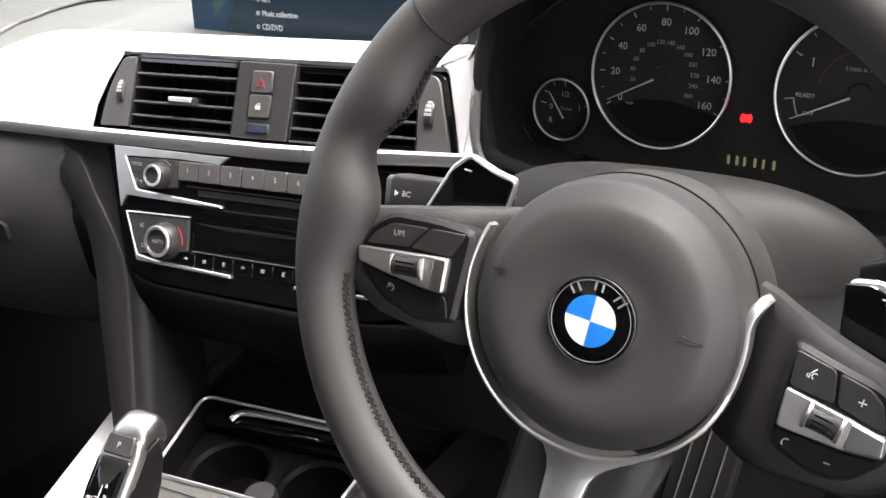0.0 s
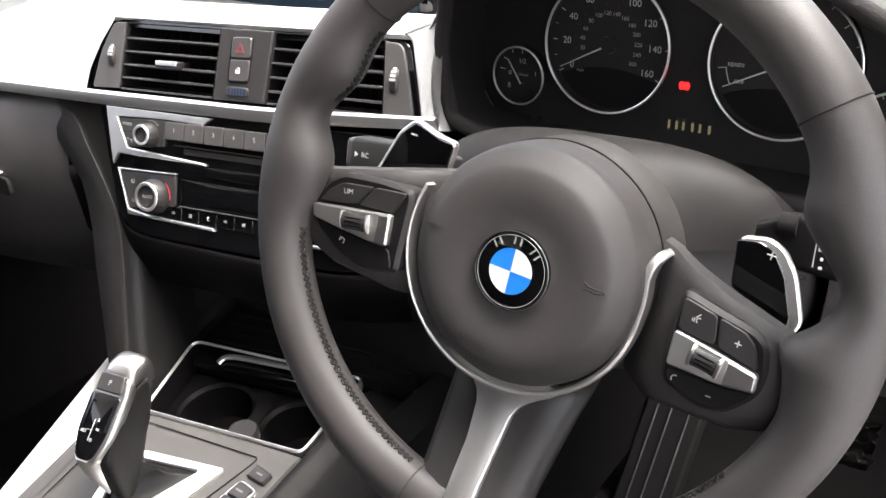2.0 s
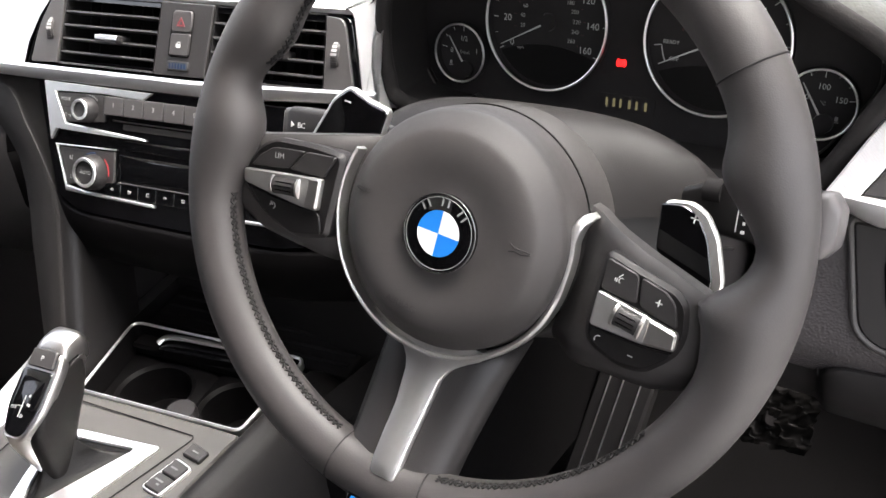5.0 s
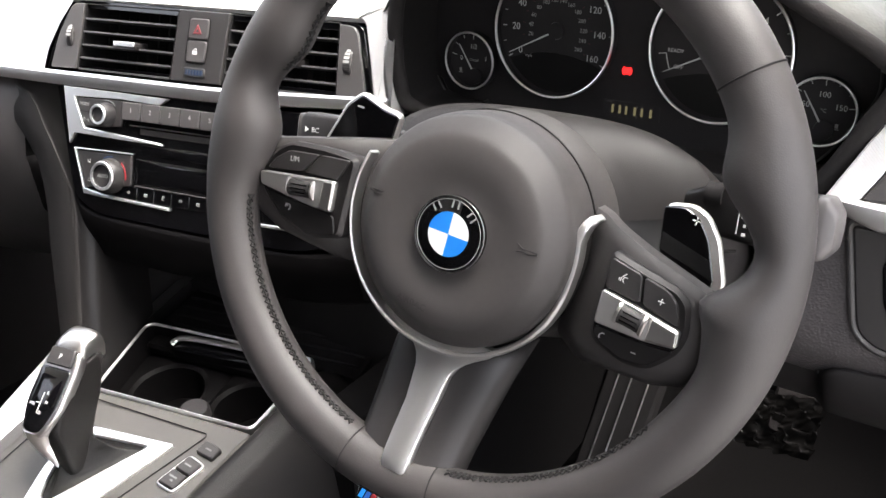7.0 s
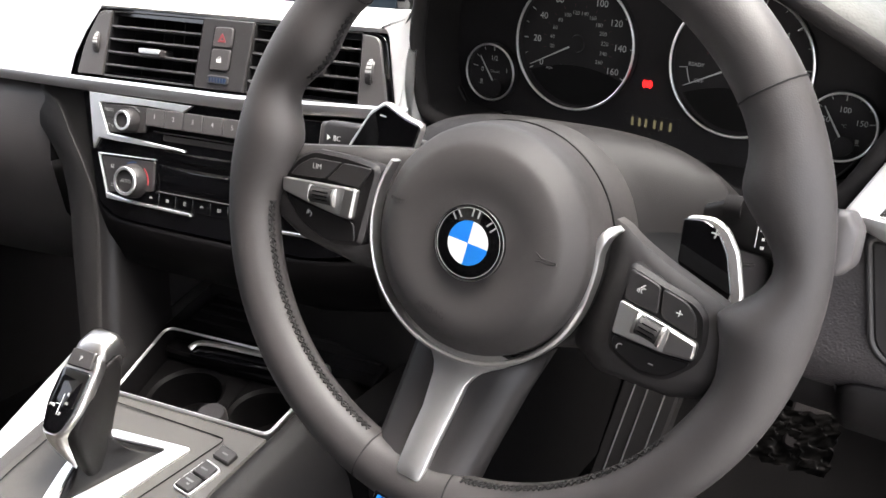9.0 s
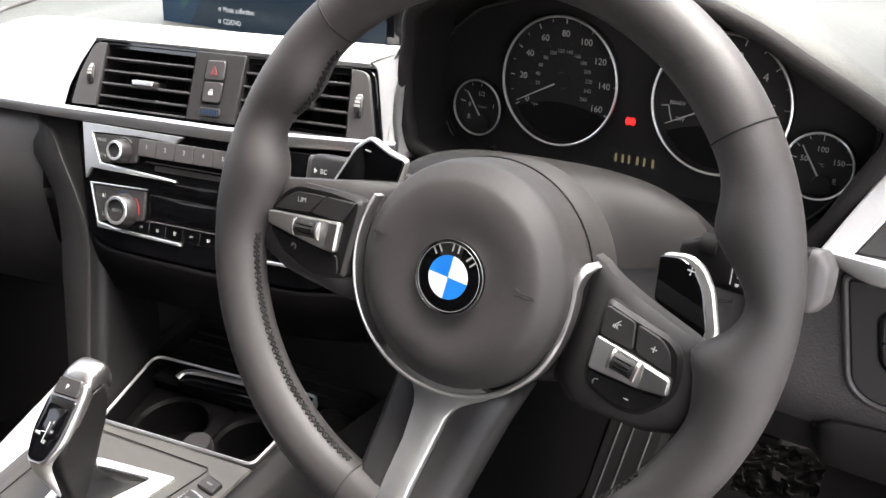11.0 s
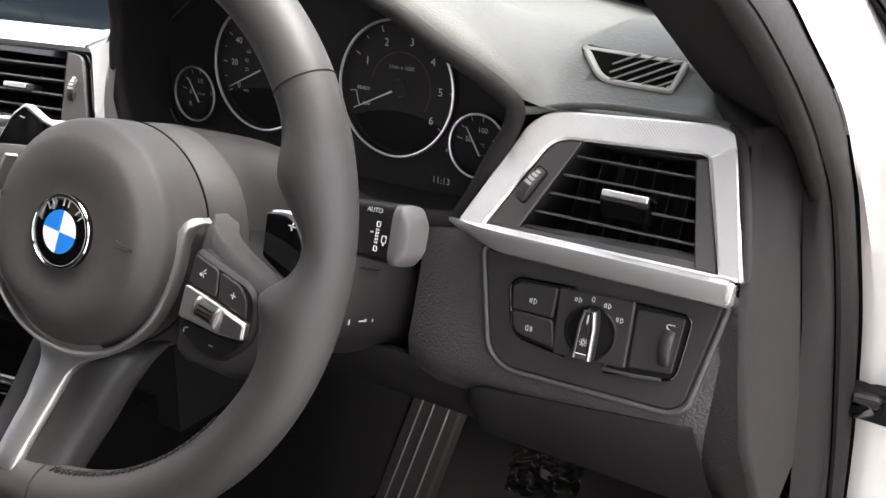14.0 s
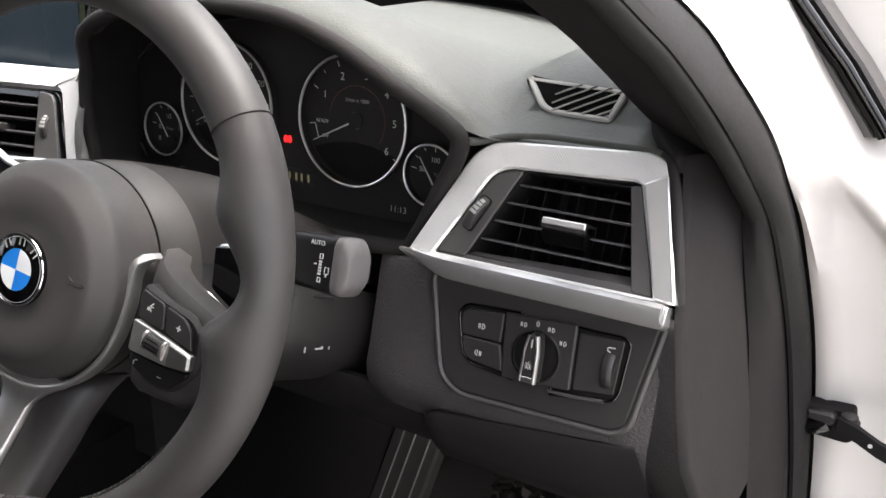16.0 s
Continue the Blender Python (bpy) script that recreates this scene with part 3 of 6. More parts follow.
def cluster():
    m = thing("instrument_cluster", DIALS, "black dial panel with four silver ringed gauges, speedometer at zero", "instrument cluster")
    face = rpoly([(-0.166, -0.052), (-0.10, -0.060), (0.0, -0.066), (0.135, -0.060), (0.150, -0.045), (0.176, 0.0), (0.172, 0.03), (0.11, 0.075), (0.0, 0.095), (-0.10, 0.080), (-0.148, 0.067), (-0.182, 0.040), (-0.1955, 0.010), (-0.185, -0.024)], 0.010)
    part("face", prism(face, -0.010, -0.0065), DIAL, m)
    part("lens_edge", sweep([(x, y, -0.002) for x, y in face], 0.0009, 6, True), GREY_PLASTIC, m)
    # speedometer
    cx, cy, R = -0.0665, 0.0165, 0.0515
    s = part("speedometer", lathe([(0.0, -0.0065), (R, -0.0065), (R, -0.0056), (0.0, -0.0056)], 64, cx, cy), DIAL, m, "black speedometer dial with white figures to 160")
    gauge_ring(s, cx, cy, R, 0.0011)
    for k in range(17):
        a = 210 - 15 * k
        tick(s, cx, cy, R * (0.88 if k % 2 == 0 else 0.91), R * 0.955, a, 0.0007 if k % 2 == 0 else 0.0004, PRINT)
    for k in range(9):
        a = radians(210 - 30 * k)
        writing("figure", str(20 * k), 0.0074, PRINT, s, cx + 0.715 * R * math.cos(a), cy + 0.725 * R * math.sin(a), -0.0053)
    for k in range(1, 14):
        a = 210 - 20 * k * 0.6214 * 1.5
        tick(s, cx, cy, R * 0.56, R * 0.60, a, 0.0004, DARK_RED)
        writing("figure", str(20 * k), 0.0044, DIM_PRINT, s, cx + 0.455 * R * math.cos(radians(a)), cy + 0.46 * R * math.sin(radians(a)), -0.0053)
    writing("unit", "mph", 0.0035, DIM_PRINT, s, cx - 0.47 * R, cy - 0.43 * R, -0.0053)
    needle(s, cx, cy, -0.002, R * 0.90, 207)
    lower_window(s, cx, cy, R)
    # rev counter
    cx = 0.0665
    s = part("rev_counter", lathe([(0.0, -0.0065), (R, -0.0065), (R, -0.0056), (0.0, -0.0056)], 64, cx, cy), DIAL, m, "black rev counter dial with red inner arc")
    gauge_ring(s, cx, cy, R, 0.0011)
    for k in range(6):
        a = 151 - 37.3 * k
        writing("figure", str(k + 1), 0.0084, PRINT, s, cx + 0.70 * R * math.cos(radians(a)), cy + 0.70 * R * math.sin(radians(a)), -0.0053)
        tick(s, cx, cy, R * 0.86, R * 0.95, a, 0.0008, PRINT)
        if k < 5:
            tick(s, cx, cy, R * 0.90, R * 0.95, a - 18.6, 0.0005, PRINT)
    part("red_arc", arc_band(R * 0.515, R * 0.535, -35, 170, -0.0056, -0.0053, 40, cx, cy), DARK_RED, s)
    part("limit_arc", arc_band(R * 0.93, R * 0.965, -38, -12, -0.0056, -0.0053, 12, cx, cy), RED_PRINT, s)
    part("idle_arc", arc_band(R * 0.80, R * 0.815, 190, 206, -0.0056, -0.0053, 8, cx, cy), PRINT, s)
    tick(s, cx, cy, R * 0.80, R * 0.92, 189, 0.0006, PRINT)
    writing("figure", "READY", 0.0040, PRINT, s, cx - 0.66 * R, cy - 0.08 * R, -0.0053)
    writing("figure", "OFF", 0.0042, PRINT, s, cx - 0.60 * R, cy - 0.31 * R, -0.0053)
    writing("unit", "1/min x 1000", 0.0044, DIM_PRINT, s, cx, cy + 0.30 * R, -0.0053)
    needle(s, cx, cy, -0.002, R * 0.90, 206)
    lower_window(s, cx, cy, R)
    # fuel and oil temperature
    for cx, marks, angs, word, na in ((-0.1435, ("0", "1/2", "1"), (180, 92, 8), "Diesel", 118), (0.1412, ("50", "100", "150"), (165, 92, 18), "\u00b0C", 118)):
        cy, r = -0.0155, 0.0235
        s = part("fuel_gauge" if cx < 0 else "oil_temperature_gauge", lathe([(0.0, -0.0065), (r, -0.0065), (r, -0.0056), (0.0, -0.0056)], 40, cx, cy), DIAL, m)
        gauge_ring(s, cx, cy, r, 0.0009)
        for t, a in zip(marks, angs):
            writing("figure", t, 0.0056, PRINT, s, cx + 0.52 * r * math.cos(radians(a)), cy + (0.45 if a > 60 and a < 120 else 0.4) * r * math.sin(radians(a)), -0.0053)
        for a in (10, 38, 65, 92, 119, 146, 172):
            tick(s, cx, cy, r * (0.72 if a in (10, 92, 172) else 0.82), r * 0.93, a, 0.0006, PRINT)
        writing("unit", word, 0.0036, DIM_PRINT, s, cx + 0.02 * r, cy - 0.02 * r, -0.0053)
        part("symbol", merge(moved(box(0, 0, -0.0054, 0.0022, 0.003, 0.0003), pose(cx + (-0.55 if cx < 0 else 0.45) * r, cy - 0.42 * r, 0)),
                             moved(box(0, 0, -0.0054, 0.0036, 0.0006, 0.0003), pose(cx + (-0.55 if cx < 0 else 0.45) * r, cy - 0.52 * r, 0))), DIM_PRINT, s)
        pv = (cx + 0.12 * r, cy - 0.58 * r)
        needle(s, pv[0], pv[1], 0.0, r * 1.30, na + 5)
    # lamps and readouts
    k = part("brake_lamp", lathe([(0.0, -0.0064), (0.0026, -0.0064), (0.0026, -0.0056), (0.0, -0.0056)], 24, -0.0045, -0.0075), RED_LAMP, m, "lit red brake warning lamp")
    part("bracket", merge(arc_band(0.0033, 0.0040, 125, 235, -0.0064, -0.0056, 10, -0.0045, -0.0075), arc_band(0.0033, 0.0040, -55, 55, -0.0064, -0.0056, 10, -0.0045, -0.0075)), RED_LAMP, k)
    part("exclamation", box(-0.0045, -0.0075, -0.0055, 0.0006, 0.0034, 0.0002), DIAL, k)
    d = part("message_display", prism(rrect(0.002, -0.038, 0.046, 0.013, 0.001), -0.0066, -0.0061, 0.0001), DIAL, m)
    for a, b in ((-0.0125, 0.010), (-0.0005, 0.012), (0.0125, 0.012)):
        k = b * 0.40
        part("bar", merge(box(0.002 + a - k * 0.8, -0.038, -0.0060, 0.0019, 0.0066, 0.0003), box(0.002 + a + k * 0.7, -0.038, -0.0060, 0.0021, 0.0066, 0.0003)), AMBER, d)
    t = rpoly([(0.1095, -0.0255), (0.1155, -0.0255), (0.1125, -0.0200)], 0.0004, 1)
    part("warning_triangle", frame_ring(t, inset(t, 0.0009), -0.0064, -0.0060, 0.0001), DIM_AMBER, m)
    writing("clock", "11:13", 0.0074, PRINT, m, 0.1080, -0.0490, -0.0060)
    part("trip_knob", lathe([(0.0, -0.0065), (0.004, -0.0065), (0.0036, 0.001), (0.0, 0.0015)], 16, -0.128, -0.052), PLASTIC, m)


# ---------------------------------------------------------------- steering wheel
RW, RT = 0.1670, 0.0168


def rim_section(a):
    """Rim centre radius and tube radii along radius and axis at the angle a (degrees, from the right, anticlockwise)."""
    bulge = 0.0
    for c, wd, h in ((25.5, 6.5, 0.0080), (155.5, 7.5, 0.0065), (0.3, 4.2, 0.0115), (178.0, 7.5, 0.0105), (-6, 5, 0.0050), (187, 6, 0.0045), (11.5, 5.5, -0.0060), (168.0, 4.5, -0.0030)):
        d = ((a - c + 180) % 360) - 180
        bulge += h * math.exp(-(d / wd) ** 2)
    return RW - bulge * 0.55, RT + bulge * 0.55, RT * 0.98 + bulge * 0.25


def steering_wheel():
    W = thing("steering_wheel", WHEEL, "three spoke sports steering wheel in black leather with satin metal trim", "steering wheel")
    loops = []
    for i in range(180):
        a = 2 * i
        R, ru, rw = rim_section(a)
        c, s = math.cos(radians(a)), math.sin(radians(a))
        L = []
        for j in range(22):
            q = 2 * math.pi * j / 22
            rr = R + ru * math.cos(q)
            L.append((rr * c, rr * s, rw * math.sin(q)))
        loops.append(L)
    part("rim", loft_ring(loops + [loops[0]]), LEATHER, W, "smooth black leather rim")
    for a in (41.5, 139.5, 259.5, 280.5):
        R, ru, rw = rim_section(a)
        c, s = math.cos(radians(a)), math.sin(radians(a))
        pts = [((R + (ru + 0.0001) * math.cos(q)) * c, (R + (ru + 0.0001) * math.cos(q)) * s, (rw + 0.0001) * math.sin(q)) for q in [2 * math.pi * j / 40 for j in range(40)]]
        part("seam", sweep(pts, 0.0005, 6, True), THREAD, W, "sewn seam across the rim")
    # sewn inner edge
    bms = []
    for a0, a1, ea, eb in ((143, 162, -0.06, 0.22), (194, 257, 0.08, 0.36), (283, 332, 0.18, 0.46)):
        k = int(abs(a1 - a0) / 1.75)
        def on_rim(a, e, h):
            R, ru, rw = rim_section(a)
            rr = R + (ru + h) * math.cos(math.pi - e)
            return (rr * math.cos(radians(a)), rr * math.sin(radians(a)), (rw + h) * math.sin(math.pi - e))
        bms.append(sweep([on_rim(a0 + (a1 - a0) * i / 40, (ea + eb) / 2, -0.0002) for i in range(41)], 0.0007, 5))
        st = (a1 - a0) / k
        for i in range(k):
            a = a0 + st * (i + 0.18 * math.sin(2.3 * i))
            for e0, e1 in ((ea, eb), (eb, ea)):
                bms.append(sweep([on_rim(a + st * f, e0 + (e1 - e0) * f, 0.0006 * math.sin(math.pi * f) + 0.0001) for f in (0.02, 0.5, 0.98)], 0.00068, 5))
    tagged(part("stitching", merge(*bms), THREAD, W, "black zigzag stitching on the rim's inner side"), kind="stuff")

    # soft covered arms from the boss to the rim
    for sx in (1, -1):
        rows = []
        for u, vt, vb, w in ((0.058, 0.020, -0.062, -0.042), (0.070, 0.020, -0.062, -0.0275), (0.078, 0.0185, -0.062, -0.0175), (0.086, 0.0165, -0.061, -0.0115), (0.094, 0.0145, -0.059, -0.0080), (0.104, 0.0115, -0.058, -0.006), (0.125, 0.006, -0.056, -0.004), (0.142, 0.001, -0.050, -0.004), (0.158, -0.002, -0.044, -0.005)):
            x = -0.0015 + sx * (u + 0.0015)
            rows.append([(x, v, z) for v, z in ((vt - 0.004, w - 0.030), (vt + 0.001, w - 0.016), (vt, w - 0.005), (vt - 0.004, w - 0.001), (vt - 0.010, w), (vb + 0.014, w), (vb + 0.006, w - 0.002), (vb + 0.001, w - 0.008), (vb, w - 0.018), (vb + 0.006, w - 0.030))])
        part("arm_cover", loft(rows), HUB_SKIN, W, "soft black spoke cover")

    # airbag cover: a domed boss with a shallow dish round the emblem
    cx, cy = -0.003, -0.013
    prof = [(0.060, -0.0390), (0.0701, -0.0385), (0.0698, -0.0280), (0.0690, -0.0170), (0.0682, -0.0140), (0.0679, -0.0110), (0.0676, -0.0085), (0.0668, -0.0062), (0.0652, -0.0042), (0.0600, 0.0006), (0.0576, 0.0028), (0.0560, 0.0041), (0.0544, 0.0049), (0.0520, 0.0056), (0.0480, 0.0062), (0.0430, 0.0063), (0.0390, 0.0060), (0.0350, 0.0055), (0.0310, 0.0049), (0.0270, 0.0044), (0.0225, 0.0042), (0.0, 0.0042)]
    part("airbag_cover", lathe(prof, 72, cx, cy), HUB_SKIN, W, "domed soft black airbag cover")
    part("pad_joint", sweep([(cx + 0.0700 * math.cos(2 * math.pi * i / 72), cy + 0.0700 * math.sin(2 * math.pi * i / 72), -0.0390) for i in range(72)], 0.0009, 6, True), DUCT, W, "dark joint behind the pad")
    for u, v, s in ((-0.054, -0.0045, 1), (0.044, -0.0065, -1)):
        w = 0.0059 if s > 0 else 0.0063
        hn = merge(sweep([(u - 0.006 * s, v + 0.0004, w - 0.0008), (u + 0.003 * s, v + 0.0006, w), (u + 0.006 * s, v + 0.0022, w)], 0.00031, 5),
                   sweep([(u - 0.006 * s, v - 0.0004, w - 0.0008), (u - 0.001 * s, v - 0.0016, w), (u + 0.003 * s, v - 0.0010, w), (u + 0.006 * s, v - 0.0020, w)], 0.00031, 5))
        part("horn_mark", hn, SATIN_BLACK, W, "embossed horn symbol")
    writing("airbag_lettering", "AIRBAG", 0.0058, PLASTIC, W, cx - 0.012, cy - 0.046, 0.0063, -4)
    # emblem
    e = part("emblem", lathe([(0.0, 0.0025), (0.0222, 0.0025), (0.0222, 0.0068), (0.0212, 0.0074), (0.0, 0.0074)], 64, cx, cy), GLOSS, W, "round black, blue and white enamel emblem")
    part("rim_ring", sweep([(cx + 0.0216 * math.cos(2 * math.pi * i / 64), cy + 0.0216 * math.sin(2 * math.pi * i / 64), 0.0072) for i in range(64)], 0.0007, 6, True), CHROME, e)
    part("inner_ring", sweep([(cx + 0.0199 * math.cos(2 * math.pi * i / 64), cy + 0.0199 * math.sin(2 * math.pi * i / 64), 0.0075) for i in range(64)], 0.00022, 5, True), EMBLEM_GREY, e)
    for k in range(4):
        a0 = 90 * k
        bm = bmesh.new()
        vs = [bm.verts.new((cx, cy, 0.0078))] + [bm.verts.new((cx + 0.0128 * math.cos(radians(a0 + 90 * i / 12)), cy + 0.0128 * math.sin(radians(a0 + 90 * i / 12)), 0.0078)) for i in range(13)]
        bm.faces.new(vs)
        bmesh.ops.solidify(bm, geom=list(bm.faces), thickness=0.0004)
        part("quarter", bm, (EMB_WHITE, EMB_BLUE)[k % 2], e)
    for a in (130, 90, 50):
        part("bar", moved(merge(box(0.0172, -0.0019, 0.0075, 0.0042, 0.0010, 0.0003), box(0.0172, 0.0019, 0.0075, 0.0042, 0.0010, 0.0003)), pose(cx, cy, 0, 0, 0, a)), EMBLEM_GREY, e)

    # satin ring under the pad that runs into the lower spoke
    ring = []
    for i in range(61):
        a = 158 + (373 - 158) * i / 60
        r = blend(a, (158, 200, 250, 290, 305, 332, 355, 373), (0.0745, 0.0748, 0.0758, 0.0752, 0.0745, 0.0730, 0.0708, 0.0708))
        ring.append((cx + r * math.cos(radians(a)), cy + r * math.sin(radians(a)), blend(a, (158, 215, 270, 330, 373), (-0.0060, -0.0085, -0.0125, -0.0150, -0.0165)), blend(a, (158, 225, 262, 300, 340, 373), (0.0026, 0.0028, 0.0040, 0.0038, 0.0046, 0.0056))))
    ring += [(0.0666, 0.0085, -0.0165, 0.0060), (0.0678, 0.0130, -0.0172, 0.0058), (0.0690, 0.0158, -0.0205, 0.0054), (0.0700, 0.0174, -0.0255, 0.0042)]
    rows = []
    for i, (x, y, w, wd) in enumerate(ring):
        x0, y0 = ring[max(0, i - 1)][:2]
        x1, y1 = ring[min(len(ring) - 1, i + 1)][:2]
        d = Vector((x1 - x0, y1 - y0)).normalized()
        nx, ny = d.y, -d.x
        rows.append([(x - nx * k * wd, y - ny * k * wd, w + dw) for k, dw in ((1.0, -0.006), (1.0, 0.0014), (0.86, 0.0028), (0.50, 0.0034), (0.14, 0.0028), (0.0, 0.0014), (0.0, -0.006))])
    part("pad_trim", loft(rows), TRIM_SATIN, W, "satin silver ring half way round the pad")
    rows = []
    for v, uL, uR, w in ((-0.0740, -0.0430, 0.0390, -0.0135), (-0.0800, -0.0355, 0.0325, -0.0120), (-0.0840, -0.0245, 0.0262, -0.0112), (-0.0885, -0.0150, 0.0205, -0.0104), (-0.0930, -0.0115, 0.0165, -0.0097), (-0.0990, -0.0092, 0.0138, -0.0082), (-0.1190, -0.0064, 0.0128, -0.0012),
                         (-0.1400, -0.0062, 0.0120, 0.0070), (-0.1500, -0.0057, 0.0122, 0.0110), (-0.1560, -0.0046, 0.0122, 0.0137), (-0.1574, -0.0032, 0.0110, 0.0142)):
        rows.append([(uL, v, w - 0.006), (uL, v, w - 0.0008), (uL + 0.0012, v, w), (uR - 0.0012, v, w), (uR, v, w - 0.0008), (uR, v, w - 0.006)])
    part("spoke_trim", loft(rows), BRUSHED, W, "brushed grey metal lower spoke insert", 60)
    # soft surround of the lower spoke, running into the rim
    rows = []
    for v, uL, uR, w in ((-0.070, -0.038, 0.046, -0.036), (-0.080, -0.035, 0.046, -0.024), (-0.095, -0.0335, 0.0435, -0.0175), (-0.120, -0.0330, 0.0400, -0.0110), (-0.140, -0.0315, 0.0380, -0.0030), (-0.152, -0.0300, 0.0380, 0.0035), (-0.162, -0.030, 0.039, 0.0095)):
        rows.append([(uL, v, w - 0.02), (uL, v, w - 0.006), (uL + 0.006, v, w + 0.001), (uL + 0.018, v, w + 0.003), (uR - 0.018, v, w + 0.003), (uR - 0.006, v, w + 0.001), (uR, v, w - 0.006), (uR, v, w - 0.02)])
    part("spoke_cover", loft(rows), PLASTIC, W, "soft black cover of the lower spoke", 60)
    b = part("badge", moved(prism(rrect(0, 0, 0.024, 0.008, 0.001), 0.0, 0.0018), pose(-0.002, -0.1800, 0.0125)), GLOSS, W, "small black badge with coloured stripes")
    for i, mt in enumerate((EMB_BLUE, BLUE_PRINT, RED_PRINT, SATIN)):
        part("stripe", moved(prism([(0, -0.003), (0.003, -0.003), (0.0045, 0.003), (0.0015, 0.003)], 0.0018, 0.0023, 0.0001), pose(-0.0125 + 0.0038 * i, -0.1800, 0.0125)), mt, b)

    # button pods
    def pod(sx, name, label, body, inner, outer, bar, tip, rc, half, lean, lower):
        pd = part(name, prism(rpoly(body, 0.006, 5), -0.014, -0.0012, 0.0025), PLASTIC, W, label)
        part("pod_gap", prism(rpoly(inset(body, 0.0022), 0.005, 5), -0.004, -0.0009, 0.0003), SATIN_BLACK, pd, "gloss black base between the buttons")
        part("upper_inner_button", prism(rpoly(inner, 0.0024), -0.002, 0.0010, 0.0005), POD_BLACK, pd)
        part("upper_outer_button", prism(rpoly(outer, 0.0026), -0.002, 0.0010, 0.0005), POD_BLACK, pd)
        part("lower_button", prism(rpoly(lower, 0.0035), -0.002, 0.0004, 0.0006), SATIN_BLACK, pd)
        b = part("chrome_bar", prism(rpoly(bar, 0.0022), -0.001, 0.0032, 0.0008), POD_METAL, pd, "satin chrome bar", 75)
        part("bar_tip", prism(rpoly(tip, 0.0012), 0.0014, 0.0039, 0.0008), LEVER, b, "brushed end of the bar", 75)
        m = pose(rc[0], rc[1], 0.0, 0, 0, lean)
        for e in (-1, 1):
            part("roller_flange", moved(loft([[(e * half + x, 0.0066 * f * math.cos(q), 0.0010 + 0.0058 * f * math.sin(q)) for q in [2 * math.pi * j / 20 for j in range(20)]] for x, f in ((-0.0011, 0.9), (-0.0007, 1.0), (0.0007, 1.0), (0.0011, 0.9))]), m), LEVER, pd, "bright flange beside the roller")
        h = half - 0.0008
        roll = [[(x, 0.0059 * f * math.cos(q), 0.0010 + 0.0056 * f * math.sin(q)) for q in [2 * math.pi * j / 24 for j in range(24)]] for x, f in ((-h, 1.0), (-h * 0.35, 0.94), (h * 0.35, 0.94), (h, 1.0))]
        r = part("roller", moved(loft(roll), m), POD_BLACK, pd, "black roller")
        for k in (-1, 0, 1):
            part("roller_rib", moved(box(0.0, 0.0024 * k, 0.0063 - 0.0006 * k * k, half * 1.3, 0.0007, 0.0007, 0.0002), m), GLOSS, r)
        return pd
    L = pod(-1, "cruise_button_pod", "gloss black and chrome button pod for speed limiter",
            [(-0.1465, -0.021), (-0.138, -0.004), (-0.127, 0.0045), (-0.100, 0.0080), (-0.0765, 0.0085), (-0.0770, -0.034), (-0.0765, -0.0430), (-0.1006, -0.0500), (-0.1235, -0.0445), (-0.1415, -0.0320)],
            [(-0.1016, 0.0027), (-0.0805, 0.0056), (-0.0863, -0.0086), (-0.1110, -0.0108)],
            [(-0.1387, -0.0164), (-0.134, -0.0085), (-0.1253, -0.0012), (-0.1025, 0.0026), (-0.1121, -0.0109)],
            [(-0.1422, -0.0190), (-0.1215, -0.0152), (-0.0862, -0.0091), (-0.0850, -0.0285), (-0.0972, -0.0292), (-0.1204, -0.0283), (-0.1401, -0.0270)],
            [(-0.0945, -0.0112), (-0.0868, -0.0099), (-0.0857, -0.0278), (-0.0940, -0.0283)], (-0.1093, -0.0208), 0.0092, 9,
            [(-0.1385, -0.0288), (-0.1194, -0.0300), (-0.0842, -0.0300), (-0.0800, -0.0415), (-0.1006, -0.0475), (-0.1222, -0.0415)])
    writing("figure", "LIM", 0.0046, DIM_PRINT, L, -0.1195, -0.0052, 0.0012, 10)
    part("symbol", merge(arc_band(0.0016, 0.0021, -60, 200, 0.0005, 0.0008, 12, -0.1175, -0.0355), moved(box(0.0016, 0, 0.0006, 0.0026, 0.0005, 0.0003), pose(-0.1175, -0.0355, 0, 0, 0, 130))), DIM_PRINT, L)
    R = pod(1, "audio_button_pod", "gloss black and chrome button pod for phone and volume",
            [(0.0855, 0.0095), (0.1057, 0.0048), (0.1256, 0.0012), (0.1330, -0.0045), (0.1368, -0.0195), (0.1350, -0.0310), (0.1225, -0.0455), (0.1078, -0.0475), (0.0880, -0.0405), (0.0855, -0.030)],
            [(0.0878, 0.0057), (0.1056, 0.0021), (0.1087, -0.0124), (0.089, -0.0107)],
            [(0.1070, 0.0018), (0.1209, -0.001), (0.1269, -0.0056), (0.1313, -0.0172), (0.1102, -0.0126)],
            [(0.0884, -0.0115), (0.1094, -0.0145), (0.1328, -0.0185), (0.1337, -0.0278), (0.1169, -0.0301), (0.0891, -0.0300)],
            [(0.1172, -0.0166), (0.1322, -0.0192), (0.1330, -0.0272), (0.1174, -0.0293)], (0.1072, -0.0212), 0.0072, -7,
            [(0.0893, -0.0315), (0.1165, -0.0318), (0.1322, -0.0298), (0.1306, -0.0335), (0.1208, -0.0432), (0.1071, -0.0445), (0.0905, -0.0385)])
    u, v = 0.1190, -0.0075
    part("plus", merge(box(u, v, 0.0011, 0.0034, 0.0005, 0.0004), box(u, v, 0.0011, 0.0005, 0.0034, 0.0004)), PRINT, R)
    u, v = 0.0975, -0.0035
